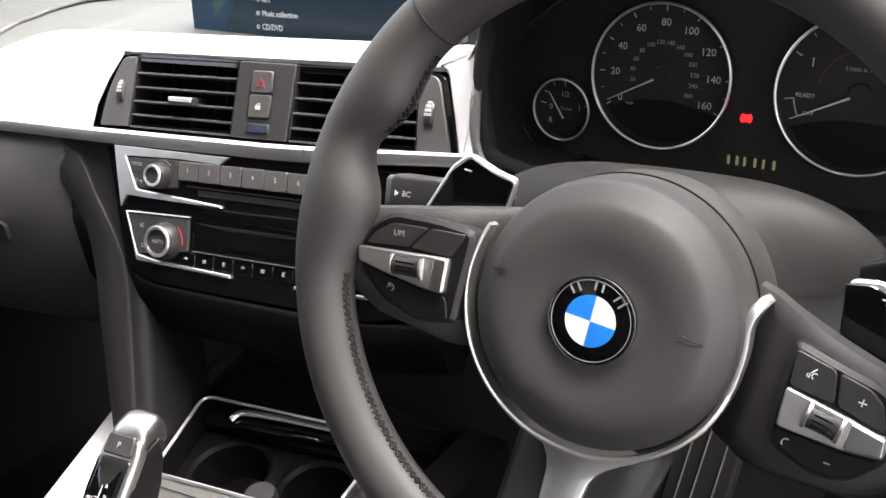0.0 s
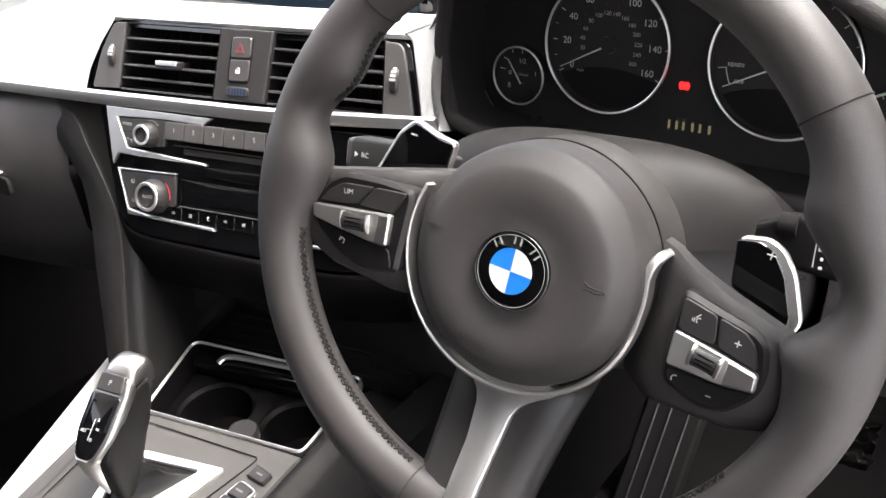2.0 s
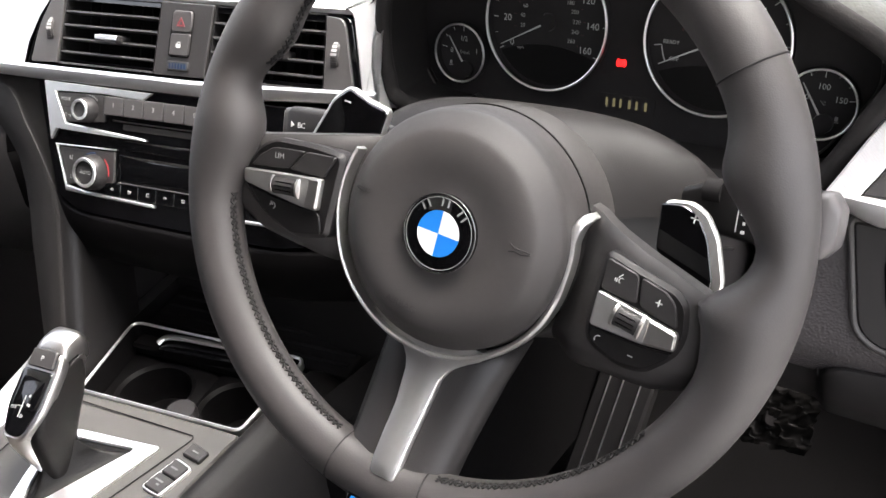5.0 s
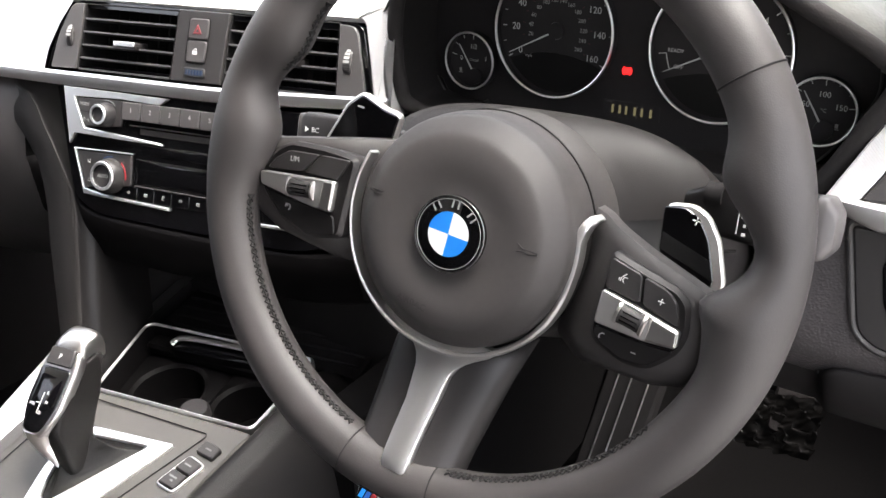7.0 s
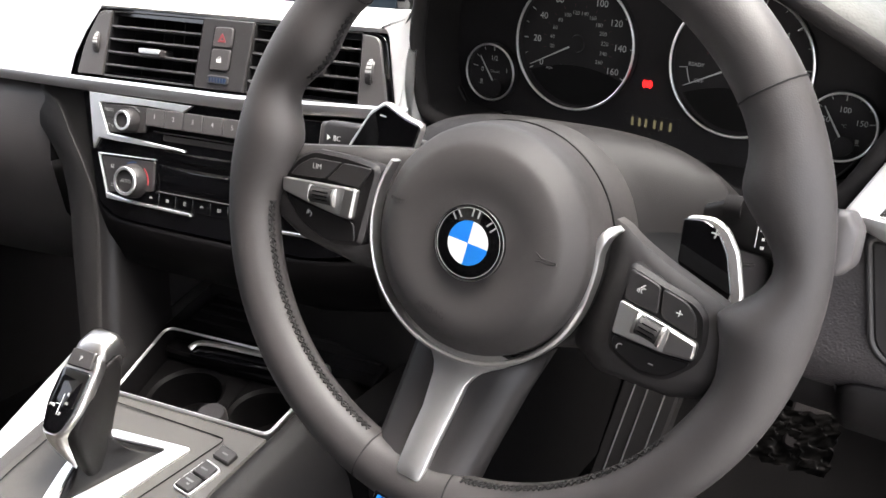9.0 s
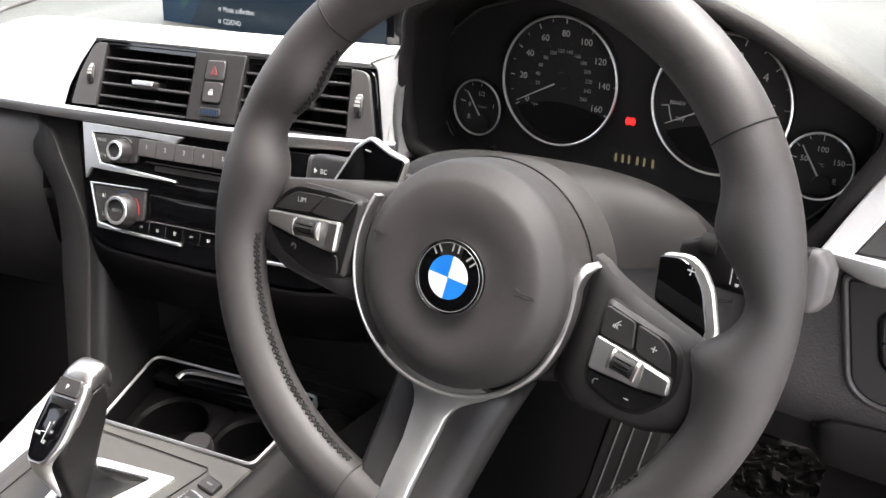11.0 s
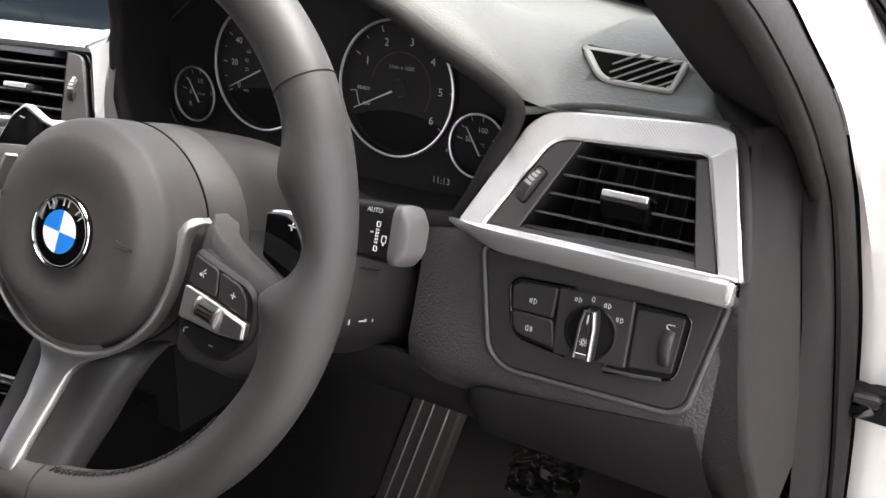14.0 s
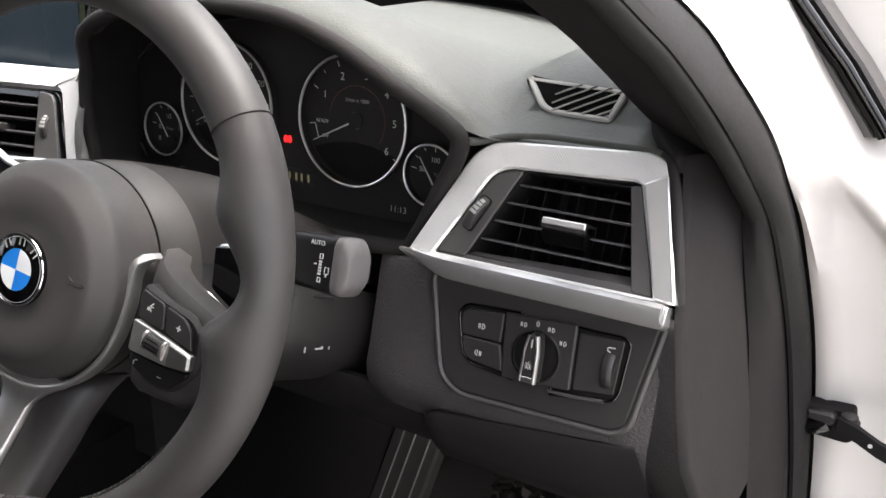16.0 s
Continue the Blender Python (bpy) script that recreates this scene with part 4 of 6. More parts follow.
    part("voice_symbol", merge(arc_band(0.0012, 0.0016, 60, 250, 0.0009, 0.0012, 10, u + 0.0006, v), moved(box(0.0016, 0.0018, 0.0011, 0.0030, 0.0005, 0.0003), pose(u, v, 0, 0, 0, 50)), *[box(u - 0.0018 - 0.0009 * i, v - 0.0002, 0.0011, 0.0004, 0.0022 - 0.0006 * i, 0.0003) for i in range(2)]), PRINT, R)
    part("phone_symbol", arc_band(0.0016, 0.0022, 70, 220, 0.0004, 0.0007, 10, 0.0955, -0.0365), DIM_PRINT, R)
    part("minus", box(0.1135, -0.0385, 0.0005, 0.0028, 0.0006, 0.0003), DIM_PRINT, R)

    # shift paddles behind the spokes
    for sx, pts in ((1, [(0.0965, 0.0355), (0.1110, 0.0390), (0.1205, 0.0352), (0.1297, 0.0245), (0.1400, 0.0012), (0.1370, -0.007), (0.102, 0.007)]),
                    (-1, [(0.080, 0.035), (0.0935, 0.0365), (0.1115, 0.042), (0.1215, 0.0315), (0.134, -0.001), (0.130, -0.009), (0.0825, 0.009)])):
        o = rpoly([(sx * x, y) for x, y in pts], 0.004)
        pp = part("shift_paddle", prism(o, -0.050, -0.044, 0.0012), TRIM_SATIN, W, "gloss black shift paddle with silver edge")
        q = [(x - (0.0035 if sx > 0 else -0.0008), y - 0.0005) for x, y in inset(o, 0.0022 if sx > 0 else 0.0014)]
        part("inlay", prism(q, -0.045, -0.0430, 0.0006), GLOSS, pp)
        if sx > 0:
            part("lower_edge", sweep([(0.099, 0.0045, -0.0425), (0.115, -0.0015, -0.0425), (0.131, -0.0050, -0.0430)], 0.0016, 6), CHROME, pp)
            part("plus", moved(merge(box(0, 0, 0, 0.0050, 0.0008, 0.0003), box(0, 0, 0, 0.0008, 0.0050, 0.0003)), pose(0.115, 0.031, -0.0428)), PRINT, pp)
        else:
            part("minus", moved(box(0, 0, 0, 0.0048, 0.0010, 0.0003), pose(-0.1095, 0.032, -0.0428)), PRINT, pp)


def steering_column():
    C = thing("steering_column", COLUMN, "dark grey steering column shroud behind the wheel", "steering column")
    cx, cy = -0.0042, -0.0138
    part("hub_collar", lathe([(0.060, -0.0392), (0.0694, -0.0396), (0.0701, -0.0404), (0.0724, -0.0680), (0.0735, -0.0710), (0.0735, -0.0735), (0.0725, -0.0746), (0.066, -0.076)], 64, cx, cy), COLLAR, C, "dark soft collar behind the pad")
    rows, low = [], []
    def oval(q, rx, ry, oy, ex, ey):
        c, s = math.cos(q), math.sin(q)
        return -0.004 + rx * math.copysign(abs(c) ** ex, c), oy + ry * math.copysign(abs(s) ** ey, s)
    for w, ru, rl, ry, rb, oy in ((-0.0690, 0.0690, 0.0680, 0.0690, 0.0690, -0.0136), (-0.0720, 0.0712, 0.0700, 0.0706, 0.0706, -0.0138), (-0.0780, 0.0820, 0.0740, 0.0722, 0.0710, -0.0140), (-0.0850, 0.0960, 0.0800, 0.0734, 0.0712, -0.0143), (-0.094, 0.113, 0.094, 0.0750, 0.0712, -0.0147),
                                  (-0.106, 0.124, 0.112, 0.0758, 0.0712, -0.0155), (-0.125, 0.128, 0.122, 0.0750, 0.070, -0.019), (-0.16, 0.130, 0.128, 0.073, 0.068, -0.026), (-0.22, 0.13, 0.13, 0.068, 0.066, -0.034), (-0.30, 0.13, 0.13, 0.066, 0.066, -0.044)):
        near = max(0.0, min(1.0, (-w - 0.072) / 0.03))
        rows.append([(*oval(math.pi * (0.07 + i / 36 * 0.90), ru, ry, oy, 1.0 - 0.34 * near, 1.0 - 0.34 * near), w) for i in range(37)])
        low.append([(*oval(math.pi * (0.96 + i / 28 * 1.12), rl, rb, oy - 0.001, 1.0 - 0.2 * near, 1.0 - 0.15 * near), w) for i in range(29)])
    part("upper_shroud", sheet(rows), SHROUD, C)
    part("lower_shroud", sheet(low), PLASTIC, C)
    part("shroud_joint", sweep([(0.092, -0.010, -0.098), (0.112, -0.012, -0.116), (0.124, -0.014, -0.150)], 0.0012, 6), MATT_BLACK, C)
    for u, v, w, h, d in ((0.1137, -0.0520, -0.1372, 0.0044, 0.0014), (0.1165, -0.0517, -0.1496, 0.0012, 0.0060), (0.1174, -0.0508, -0.1532, 0.0032, 0.0026), (0.1192, -0.0508, -0.1605, 0.0042, 0.0009)):
        part("key_symbol", moved(box(0, 0, 0, 0.0012, h, d, 0.0003), pose(u, v, w, 0, -13.4, 0)), DIM_PRINT, C)


def stalks():
    s = thing("wiper_stalk", COLUMN @ pose(0, 0.019, -0.098, 0, -10, 0), "black wiper stalk with broad grey tip beside the wheel", "stalk")
    body = []
    for u, hv, hw in ((0.106, 0.0075, 0.0070), (0.114, 0.0105, 0.0085), (0.122, 0.0145, 0.010), (0.150, 0.0165, 0.0112), (0.180, 0.0172, 0.0117)):
        body.append([(u, y, x) for x, y in rrect(0, 0, 2 * hw, 2 * hv, 0.005, 4)])
    part("stem", loft(body), SATIN_BLACK, s)
    tip = []
    for u, hv, hw in ((0.1795, 0.0174, 0.0118), (0.1802, 0.0177, 0.0121), (0.1840, 0.0176, 0.0120), (0.1855, 0.0168, 0.0118), (0.1892, 0.0125, 0.0106), (0.1905, 0.0108, 0.0098), (0.1910, 0.0085, 0.0080)):
        tip.append([(u, y, x) for x, y in rrect(0, 0, 2 * hw, 2 * hv, 0.007, 5)])
    part("tip", loft(tip), STALK_GREY, s, "grey rounded end of the stalk")
    part("dial", moved(lathe([(0.0, -0.005), (0.007, -0.005), (0.007, 0.005), (0.0, 0.005)], 18), pose(0.124, 0.008, 0.006, 0, 90, 0)), MATT_BLACK, s)
    writing("figure", "AUTO", 0.0040, PRINT, s, 0.1665, 0.0120, 0.0118, 0)
    def outline(u, v, a, b):
        o = rrect(u, v, a, b, 0.0004, 2)
        return frame_ring(o, inset(o, 0.0004), 0.0112, 0.0120, 0.0001)
    part("symbols", merge(outline(0.1705, 0.0045, 0.0026, 0.0032), outline(0.1705, -0.0095, 0.0026, 0.0030), *[box(0.1698 + 0.0013 * (i % 2), 0.0013 - 0.0018 * (i // 2), 0.0119, 0.0007, 0.0013, 0.0004) for i in range(10)],
                          outline(0.1757, -0.0035, 0.0034, 0.0042), box(0.1757, -0.0064, 0.0119, 0.0008, 0.0016, 0.0004), box(0.1665, -0.0005, 0.0118, 0.0018, 0.0008, 0.0004)), PRINT, s)
    part("step_marks", merge(box(0.1405, -0.001, 0.0116, 0.0005, 0.020, 0.0003), *[box(0.1445, 0.0085 - 0.0048 * i, 0.0116, w, 0.0017, 0.0003) for i, w in enumerate((0.0012, 0.0008, 0.0050, 0.0014, 0.0020))]), PRINT, s, "white wiper step marks")
    s = thing("indicator_stalk", COLUMN, "black indicator stalk with a BC button on its end", "stalk")
    body = []
    for u, hv, hw in ((-0.085, 0.009, 0.009), (-0.12, 0.010, 0.010), (-0.148, 0.0125, 0.011), (-0.178, 0.0125, 0.011), (-0.181, 0.011, 0.010)):
        body.append([(u, 0.0245 + y, -0.097 + x) for x, y in rrect(0, 0, 2 * hw, 2 * hv, 0.004, 4)])
    part("stem", loft(body), PLASTIC, s)
    part("end_cap", moved(prism(rrect(0, 0, 0.020, 0.022, 0.004), 0, 0.005, 0.002), pose(-0.181, 0.0245, -0.097, 0, -90, 0)), GREY_PLASTIC, s)
    writing("figure", "BC", 0.0052, PRINT, s, -0.1680, 0.0245, -0.0856)
    part("symbol", prism([(-0.1770, 0.0225), (-0.1740, 0.0245), (-0.1770, 0.0265)], -0.0860, -0.0856, 0.0001), PRINT, s)


# ---------------------------------------------------------------- air vents
def thumb_wheel(parent, u, v, w, r=0.016, thick=0.0075, lean=0.0):
    t = part("thumbwheel", moved(lathe([(0.0, -thick / 2), (r * 0.93, -thick / 2), (r, -thick * 0.3), (r, thick * 0.3), (r * 0.93, thick / 2), (0.0, thick / 2)], 40), pose(u, v, w - r * 0.62, 0, 90, lean)), GREY_PLASTIC, parent, "ribbed black thumbwheel with white marks")
    part("wheel_slot", moved(prism(rrect(0, 0, thick + 0.0030, r * 1.57 + 0.003, 0.0030), -0.004, 0.0, 0.0004), pose(u, v, w - 0.0007, 0, 0, lean)), MATT_BLACK, parent)
    for a in range(98, 141, 7):
        part("rib", moved(box(0, 0, r + 0.0002, thick * 0.8, 0.0009, 0.0006), pose(u, v, w - r * 0.62, 0, 0, lean) @ pose(0, 0, 0, a - 90, 0, 0)), GREY_PLASTIC, t)
    for k, a in enumerate((52, 64, 76, 88)):
        b = moved(box(0, 0, r + 0.0002, thick * (0.45 + 0.1 * k), 0.0022, 0.0004), pose(u, v, w - r * 0.62, 0, 0, lean) @ pose(0, 0, 0, a - 90, 0, 0))
        part("mark", b, DIM_PRINT, t)
    return t


def louvres(parent, outline_at, levels, w, depth, thick=0.0022, tilt=12):
    """Slats across an opening; outline_at(v) gives its left and right end."""
    for v in levels:
        a, b = outline_at(v)
        prof = [(0.0, -thick * 0.3), (0.0, thick * 0.3), (-depth * 0.3, thick * 0.5), (-depth, thick * 0.35), (-depth, -thick * 0.35), (-depth * 0.3, -thick * 0.5)]
        t = math.tan(radians(tilt))
        part("slat", loft([[(x, v + dy + dw * t, w + dw) for dw, dy in prof] for x in (a, b)]), SLAT_LIT, parent)


def vent_tab(parent, u, v, w, width=0.026, drop=0.0):
    bm = loft([[(u + x, v + y * s, w + z) for x, y in rrect(0, 0, width * f, 0.0085, 0.002)] for z, s, f in ((-0.012, 1.0, 1.0), (0.002, 1.0, 1.0), (0.006, 0.7, 0.97))])
    t = part("tab", bm, PLASTIC, parent)
    if drop:
        part("tab_body", loft([[(u - width * f, v + 0.002, w + z0), (u + width * f, v + 0.002, w + z0), (u + width * f, v - drop * 0.55, w + z0 - 0.001), (u + width * f * 0.9, v - drop, w + z0 - 0.006), (u - width * f * 0.9, v - drop, w + z0 - 0.006), (u - width * f, v - drop * 0.55, w + z0 - 0.001)] for z0, f in ((-0.010, 0.50), (0.003, 0.50), (0.0045, 0.47))]), CUP_BLACK, t, "black grip under the strip")
    part("tab_insert", prism(rrect(u, v + 0.0014, width * 0.96, 0.0042, 0.001), w + 0.0045, w + 0.0068, 0.0006), SATIN, t, "satin silver strip on the tab")


def centre_vents():
    V = thing("centre_air_vent", STACK, "twin centre air vent with horizontal slats in a black surround", "air vent")
    outer = rpoly([(-0.1815, -0.0305), (0.183, -0.0285), (0.1665, 0.0355), (-0.149, 0.0385), (-0.1705, 0.006)], (0.004, 0.004, 0.010, 0.012, 0.014), 5)
    part("gap", frame_ring(outer, inset(outer, 0.007), -0.012, -0.0012, 0.0005), GLOSS, V, "gloss black shadow gap round the vent")
    # side cheeks, centre panel
    part("side_cheek", prism(rpoly([(-0.1745, -0.0275), (-0.142, -0.0265), (-0.134, 0.0355), (-0.149, 0.0350), (-0.1655, 0.006)], (0.003, 0.001, 0.001, 0.008, 0.012)), -0.004, 0.0015, 0.0008), CHEEK_SHEEN, V)
    part("side_cheek", prism(rpoly([(0.1475, -0.0255), (0.1765, -0.0260), (0.1620, 0.0330), (0.1455, 0.0340)], (0.001, 0.003, 0.008, 0.001)), -0.004, 0.0015, 0.0008), CHEEK_SHEEN, V)
    for a0, a1, b0, b1 in ((-0.141, -0.029, -0.133, -0.023), (0.029, 0.147, 0.035, 0.145)):
        part("shaft", frame_ring([(a0, -0.027), (a1, -0.027), (b1, 0.0355), (b0, 0.0355)], [(a0 + 0.0012, -0.0258), (a1 - 0.0012, -0.0258), (b1 - 0.0012, 0.0343), (b0 + 0.0012, 0.0343)], -0.050, 0.0, 0.0004), MATT_BLACK, V)
        part("back", box((a0 + b1) / 2, 0.004, -0.052, 0.125, 0.07, 0.004), MATT_BLACK, V)
        louvres(V, lambda v: (a0 + (b0 - a0) * (v + 0.027) / 0.0625 + 0.001, a1 + (b1 - a1) * (v + 0.027) / 0.0625 - 0.001), (-0.0262, -0.0155, -0.0032, 0.0092, 0.0215), 0.0, 0.018, 0.0026, 3)
        for k in range(9):
            u = a0 + (a1 - a0) * (k + 0.5) / 9 + 0.003
            part("vane", box(u, 0.004, -0.035, 0.0014, 0.058, 0.012), MATT_BLACK, V)
    vent_tab(V, -0.079, -0.001, 0.001)
    vent_tab(V, 0.098, -0.001, 0.001)
    thumb_wheel(V, -0.1500, 0.004, -0.0015)
    thumb_wheel(V, 0.1565, 0.003, -0.0010)
    H = thing("hazard_switch_panel", STACK, "dark grey panel with hazard and lock buttons between the vents", "switch panel")
    part("plate", prism(rpoly([(-0.0275, -0.0275), (0.0280, -0.0270), (0.0345, 0.0360), (-0.0215, 0.0365)], 0.0015), -0.010, 0.0022, 0.001), BUTTON_GREY, H)
    hz = part("hazard_button", prism(rpoly([(-0.0085, 0.0105), (0.0130, 0.0107), (0.0140, 0.0295), (-0.0070, 0.0292)], 0.004), 0.001, 0.0042, 0.001), GREY_PLASTIC, H)
    t = rpoly([(-0.0028, 0.0155), (0.0070, 0.0155), (0.0024, 0.0240)], 0.0006, 1)
    part("triangle", frame_ring(t, inset(t, 0.0017), 0.0042, 0.0046, 0.0001), TINTED, hz, "dim red triangle outline")
    lk = part("lock_button", prism(rpoly([(-0.0100, -0.0100), (0.0108, -0.0098), (0.0128, 0.0098), (-0.0087, 0.0096)], 0.0035), 0.001, 0.0042, 0.001), GREY_PLASTIC, H)
    o = rpoly([(-0.0125, -0.0110), (0.0120, -0.0108), (0.0155, 0.0305), (-0.0085, 0.0300)], 0.005)
    part("button_gap", frame_ring(o, inset(o, 0.0016), 0.0015, 0.0026, 0.0003), MATT_BLACK, H)
    part("lock_symbol", merge(box(0.0005, -0.001, 0.0044, 0.0048, 0.0034, 0.0004), arc_band(0.0012, 0.0017, 0, 180, 0.0042, 0.0046, 10, 0.0012, 0.0010)), PRINT, lk)
    bl = part("temperature_slider", prism(rrect(0.0, -0.0185, 0.024, 0.0085, 0.0030), 0.001, 0.0038, 0.001), BUTTON_GREY, H)
    for i in range(6):
        part("mark", box(-0.0078 + 0.0032 * i, -0.0185, 0.0040, 0.0009 + 0.0002 * i, 0.0042, 0.0003), BLUE_LED, bl)


def dash_trim():
    """The bright panel round the centre vents, the strips under it and the panel on the driver's side."""
    T = thing("dash_trim_panel", STACK, "textured aluminium dash panel round the centre vents", "trim panel")
    # the panel bends away on the passenger side
    xs = [-0.80, -0.60, -0.48, -0.40, -0.37, -0.34, -0.3124, -0.295, -0.2764, -0.262, -0.2484, -0.232, -0.2175, -0.195]
    def crown(u):
        return blend(u, (-0.80, -0.60, -0.40, -0.34, -0.3124, -0.2764, -0.2484, -0.2175, -0.195), (-0.010, -0.002, 0.012, 0.031, 0.0415, 0.0542, 0.0585, 0.0598, 0.0595))
    rows = []
    for v, w in ((-0.030, 0.0), (-0.01, 0.0), (0.015, 0.0), (0.036, 0.0), (0.040, 0.0), (0.048, -0.004), (0.055, -0.010), (0.059, -0.020), (0.0595, -0.034)):
        rows.append([(u, -0.030 + (v + 0.030) * (crown(u) + 0.030) / 0.0895 + 0.004 * math.sin(-(u + 0.195) * 3) * (v < 0.0), w) for u in xs] + [(-0.184 + 0.035 * min(1, max(0, (v + 0.03) / 0.068)) ** 1.6, v, w - 0.0004 * (v > 0.039))])
    part("passenger_panel", sheet(rows), ALU, T)
    rows = []
    us = [-0.195 + 0.395 * i / 20 for i in range(21)]
    for v, w in ((0.0365, -0.003), (0.040, 0.0), (0.048, -0.004), (0.055, -0.010), (0.059, -0.020), (0.0595, -0.034)):
        rows.append([(min(u, 0.195), v - 0.002 * (u > 0.19), w) for u in us])
    part("upper_panel", sheet(rows), ALU, T)
    pts = rpoly([(0.1845, -0.033), (0.2010, -0.034), (0.1930, -0.012), (0.1900, 0.014), (0.1930, 0.038), (0.1985, 0.056), (0.180, 0.0575), (0.160, 0.040), (0.1685, 0.0365)], (0.001, 0.001, 0.006, 0.010, 0.010, 0.003, 0.004, 0.001, 0.008))
    part("driver_side_panel", prism(pts, -0.03, 0.0005, 0.002), ALU, T)
    # shadow along the passenger dash edge, modelled as a thin dark tube
    groove = smooth_path(((-0.888, 0.180, 0.8215), (-0.892, 0.212, 0.828), (-0.892, 0.242, 0.834), (-0.893, 0.266, 0.840), (-0.885, 0.286, 0.845), (-0.877, 0.312, 0.851), (-0.859, 0.344, 0.856), (-0.826, 0.367, 0.857), (-0.789, 0.388, 0.858), (-0.74, 0.405, 0.859)), 4)
    setting("dash_shadow_band", sweep(groove, lambda t: blend(t, (0.0, 0.4, 1.0), (0.0058, 0.0040, 0.0012)), 8), GREY_PLASTIC, "dark tube standing for the shadow along the passenger dash edge", 60)
    S = thing("dash_strip", STACK, "satin silver strip under the centre vents", "trim strip")
    def strip(u0, u1, n):
        rows = []
        for i in range(n + 1):
            u = u0 + (u1 - u0) * i / n
            v = -0.004 * math.sin(min(0, u + 0.195) * 3)
            h = blend(u, (0.03, 0.21), (1.0, 0.75))
            rows.append([(u, v + y * h, x) for x, y in ((-0.012, -0.0305), (0.003, -0.0300), (0.0055, -0.0330), (0.0050, -0.0390), (0.0025, -0.0430), (-0.012, -0.0440))])
        return loft(rows)
    part("passenger_strip", strip(-0.80, 0.047, 26), SATIN, S)
    part("driver_strip", strip(0.0482, 0.197, 6), SATIN, S)


def radio_and_climate():
    A = thing("audio_panel", STACK, "gloss black radio panel with volume knob and six preset buttons", "radio")
    base = rpoly([(-0.1665, -0.0435), (0.190, -0.0425), (0.170, -0.150), (0.120, -0.1655), (-0.110, -0.1640), (-0.1375, -0.150)], (0.003, 0.003, 0.02, 0.02, 0.014, 0.012))
    part("fascia", prism(base, -0.02, 0.0, 0.001), GLOSS, A, "piano black fascia")
    bez = [(-0.155, -0.0440), (-0.027, -0.0450), (-0.037, -0.0520), (-0.082, -0.0508), (-0.1405, -0.0528), (-0.1265, -0.0815), (-0.034, -0.0868), (-0.032, -0.0888), (-0.118, -0.0880), (-0.138, -0.0875), (-0.1445, -0.0985)]
    part("bezel", prism(bez, 0.0, 0.0030, 0.0006), SATIN, A, "satin silver corner bezel")
    part("plate", prism(rpoly([(-0.1395, -0.0535), (-0.082, -0.0515), (-0.081, -0.0765), (-0.1262, -0.0808)], 0.003), 0.0, 0.0025, 0.0008), BUTTON_GREY, A)
    writing("figure", "MODE", 0.0042, DIM_PRINT, A, -0.1275, -0.0590, 0.0027, -1)
    part("symbol", merge(arc_band(0.0010, 0.0016, 20, 320, 0.0025, 0.0028, 8, -0.1270, -0.0735), box(-0.1225, -0.0735, 0.0026, 0.0030, 0.0007, 0.0003), box(-0.1215, -0.0745, 0.0026, 0.0007, 0.0024, 0.0003)), DIM_PRINT, A)
    part("plate_line", prism([(-0.136, -0.0660), (-0.1130, -0.0655), (-0.1130, -0.0660), (-0.136, -0.0666)], 0.0024, 0.0027, 0.0001), MATT_BLACK, A)
    kx, ky = -0.0995, -0.0668
    k = part("volume_knob", moved(lathe([(0.0, 0.0), (0.0118, 0.0), (0.0113, 0.004), (0.0105, 0.0110), (0.0092, 0.0125), (0.0070, 0.0122), (0.0066, 0.0108), (0.0, 0.0108)], 40), pose(kx, ky, 0.002)), PLASTIC, A, "black volume knob with silver rim")
    part("knob_rim", moved(lathe([(0.0070, 0.0118), (0.0096, 0.0121), (0.0090, 0.0131), (0.0072, 0.0130)], 40), pose(kx, ky, 0.002)), SATIN, k)
    part("volume_scale", merge(*[moved(box(0.0138, 0, 0.0027, 0.0004 + 0.0002 * i, 0.0010, 0.0003), pose(kx, ky, 0, 0, 0, 100 - 9 * i)) for i in range(7)]), DIM_PRINT, A)
    for i in range(6):
        u = -0.0690 + 0.0228 * i
        b = part("preset_button", prism(rpoly([(u - 0.0110, -0.0690), (u + 0.0112, -0.0688), (u + 0.0112, -0.0520), (u - 0.0110, -0.0522)], 0.0022), 0.0, 0.0042, 0.0008), GREY_PLASTIC, A)
        writing("figure", str(i + 1), 0.0060, DIM_PRINT, b, u, -0.0598, 0.0044)
    part("slot", prism(rrect(0.0, -0.0785, 0.120, 0.0055, 0.001), 0.0, 0.0006, 0.0002), MATT_BLACK, A, "disc slot")
    part("slot_edge", prism(rrect(-0.005, -0.0738, 0.135, 0.0012, 0.0004), 0.0, 0.0012, 0.0003), PLASTIC, A)
    B = thing("climate_panel", STACK, "gloss black heater panel with temperature knobs and buttons", "climate control")
    for sx in (-1, 1):
        def q(pts):
            return [(x, y) if sx < 0 else (0.026 - x, y) for x, y in pts]
        part("bezel", prism(q([(-0.1385, -0.1018), (-0.0670, -0.0998), (-0.0670, -0.1010), (-0.1362, -0.1032), (-0.1225, -0.1400), (-0.1000, -0.1432), (-0.020, -0.1452), (-0.019, -0.1480), (-0.0960, -0.1462), (-0.1235, -0.1452)]), 0.0, 0.003, 0.0005), SATIN, B, "thin satin silver corner bezel")
        part("plate", prism(rpoly(q([(-0.1355, -0.1038), (-0.067, -0.1018), (-0.066, -0.1310), (-0.1222, -0.1390)]), 0.003), 0.0, 0.0022, 0.0007), BUTTON_GREY, B)
        kx, ky = (-0.0910 if sx < 0 else 0.1170), -0.1240
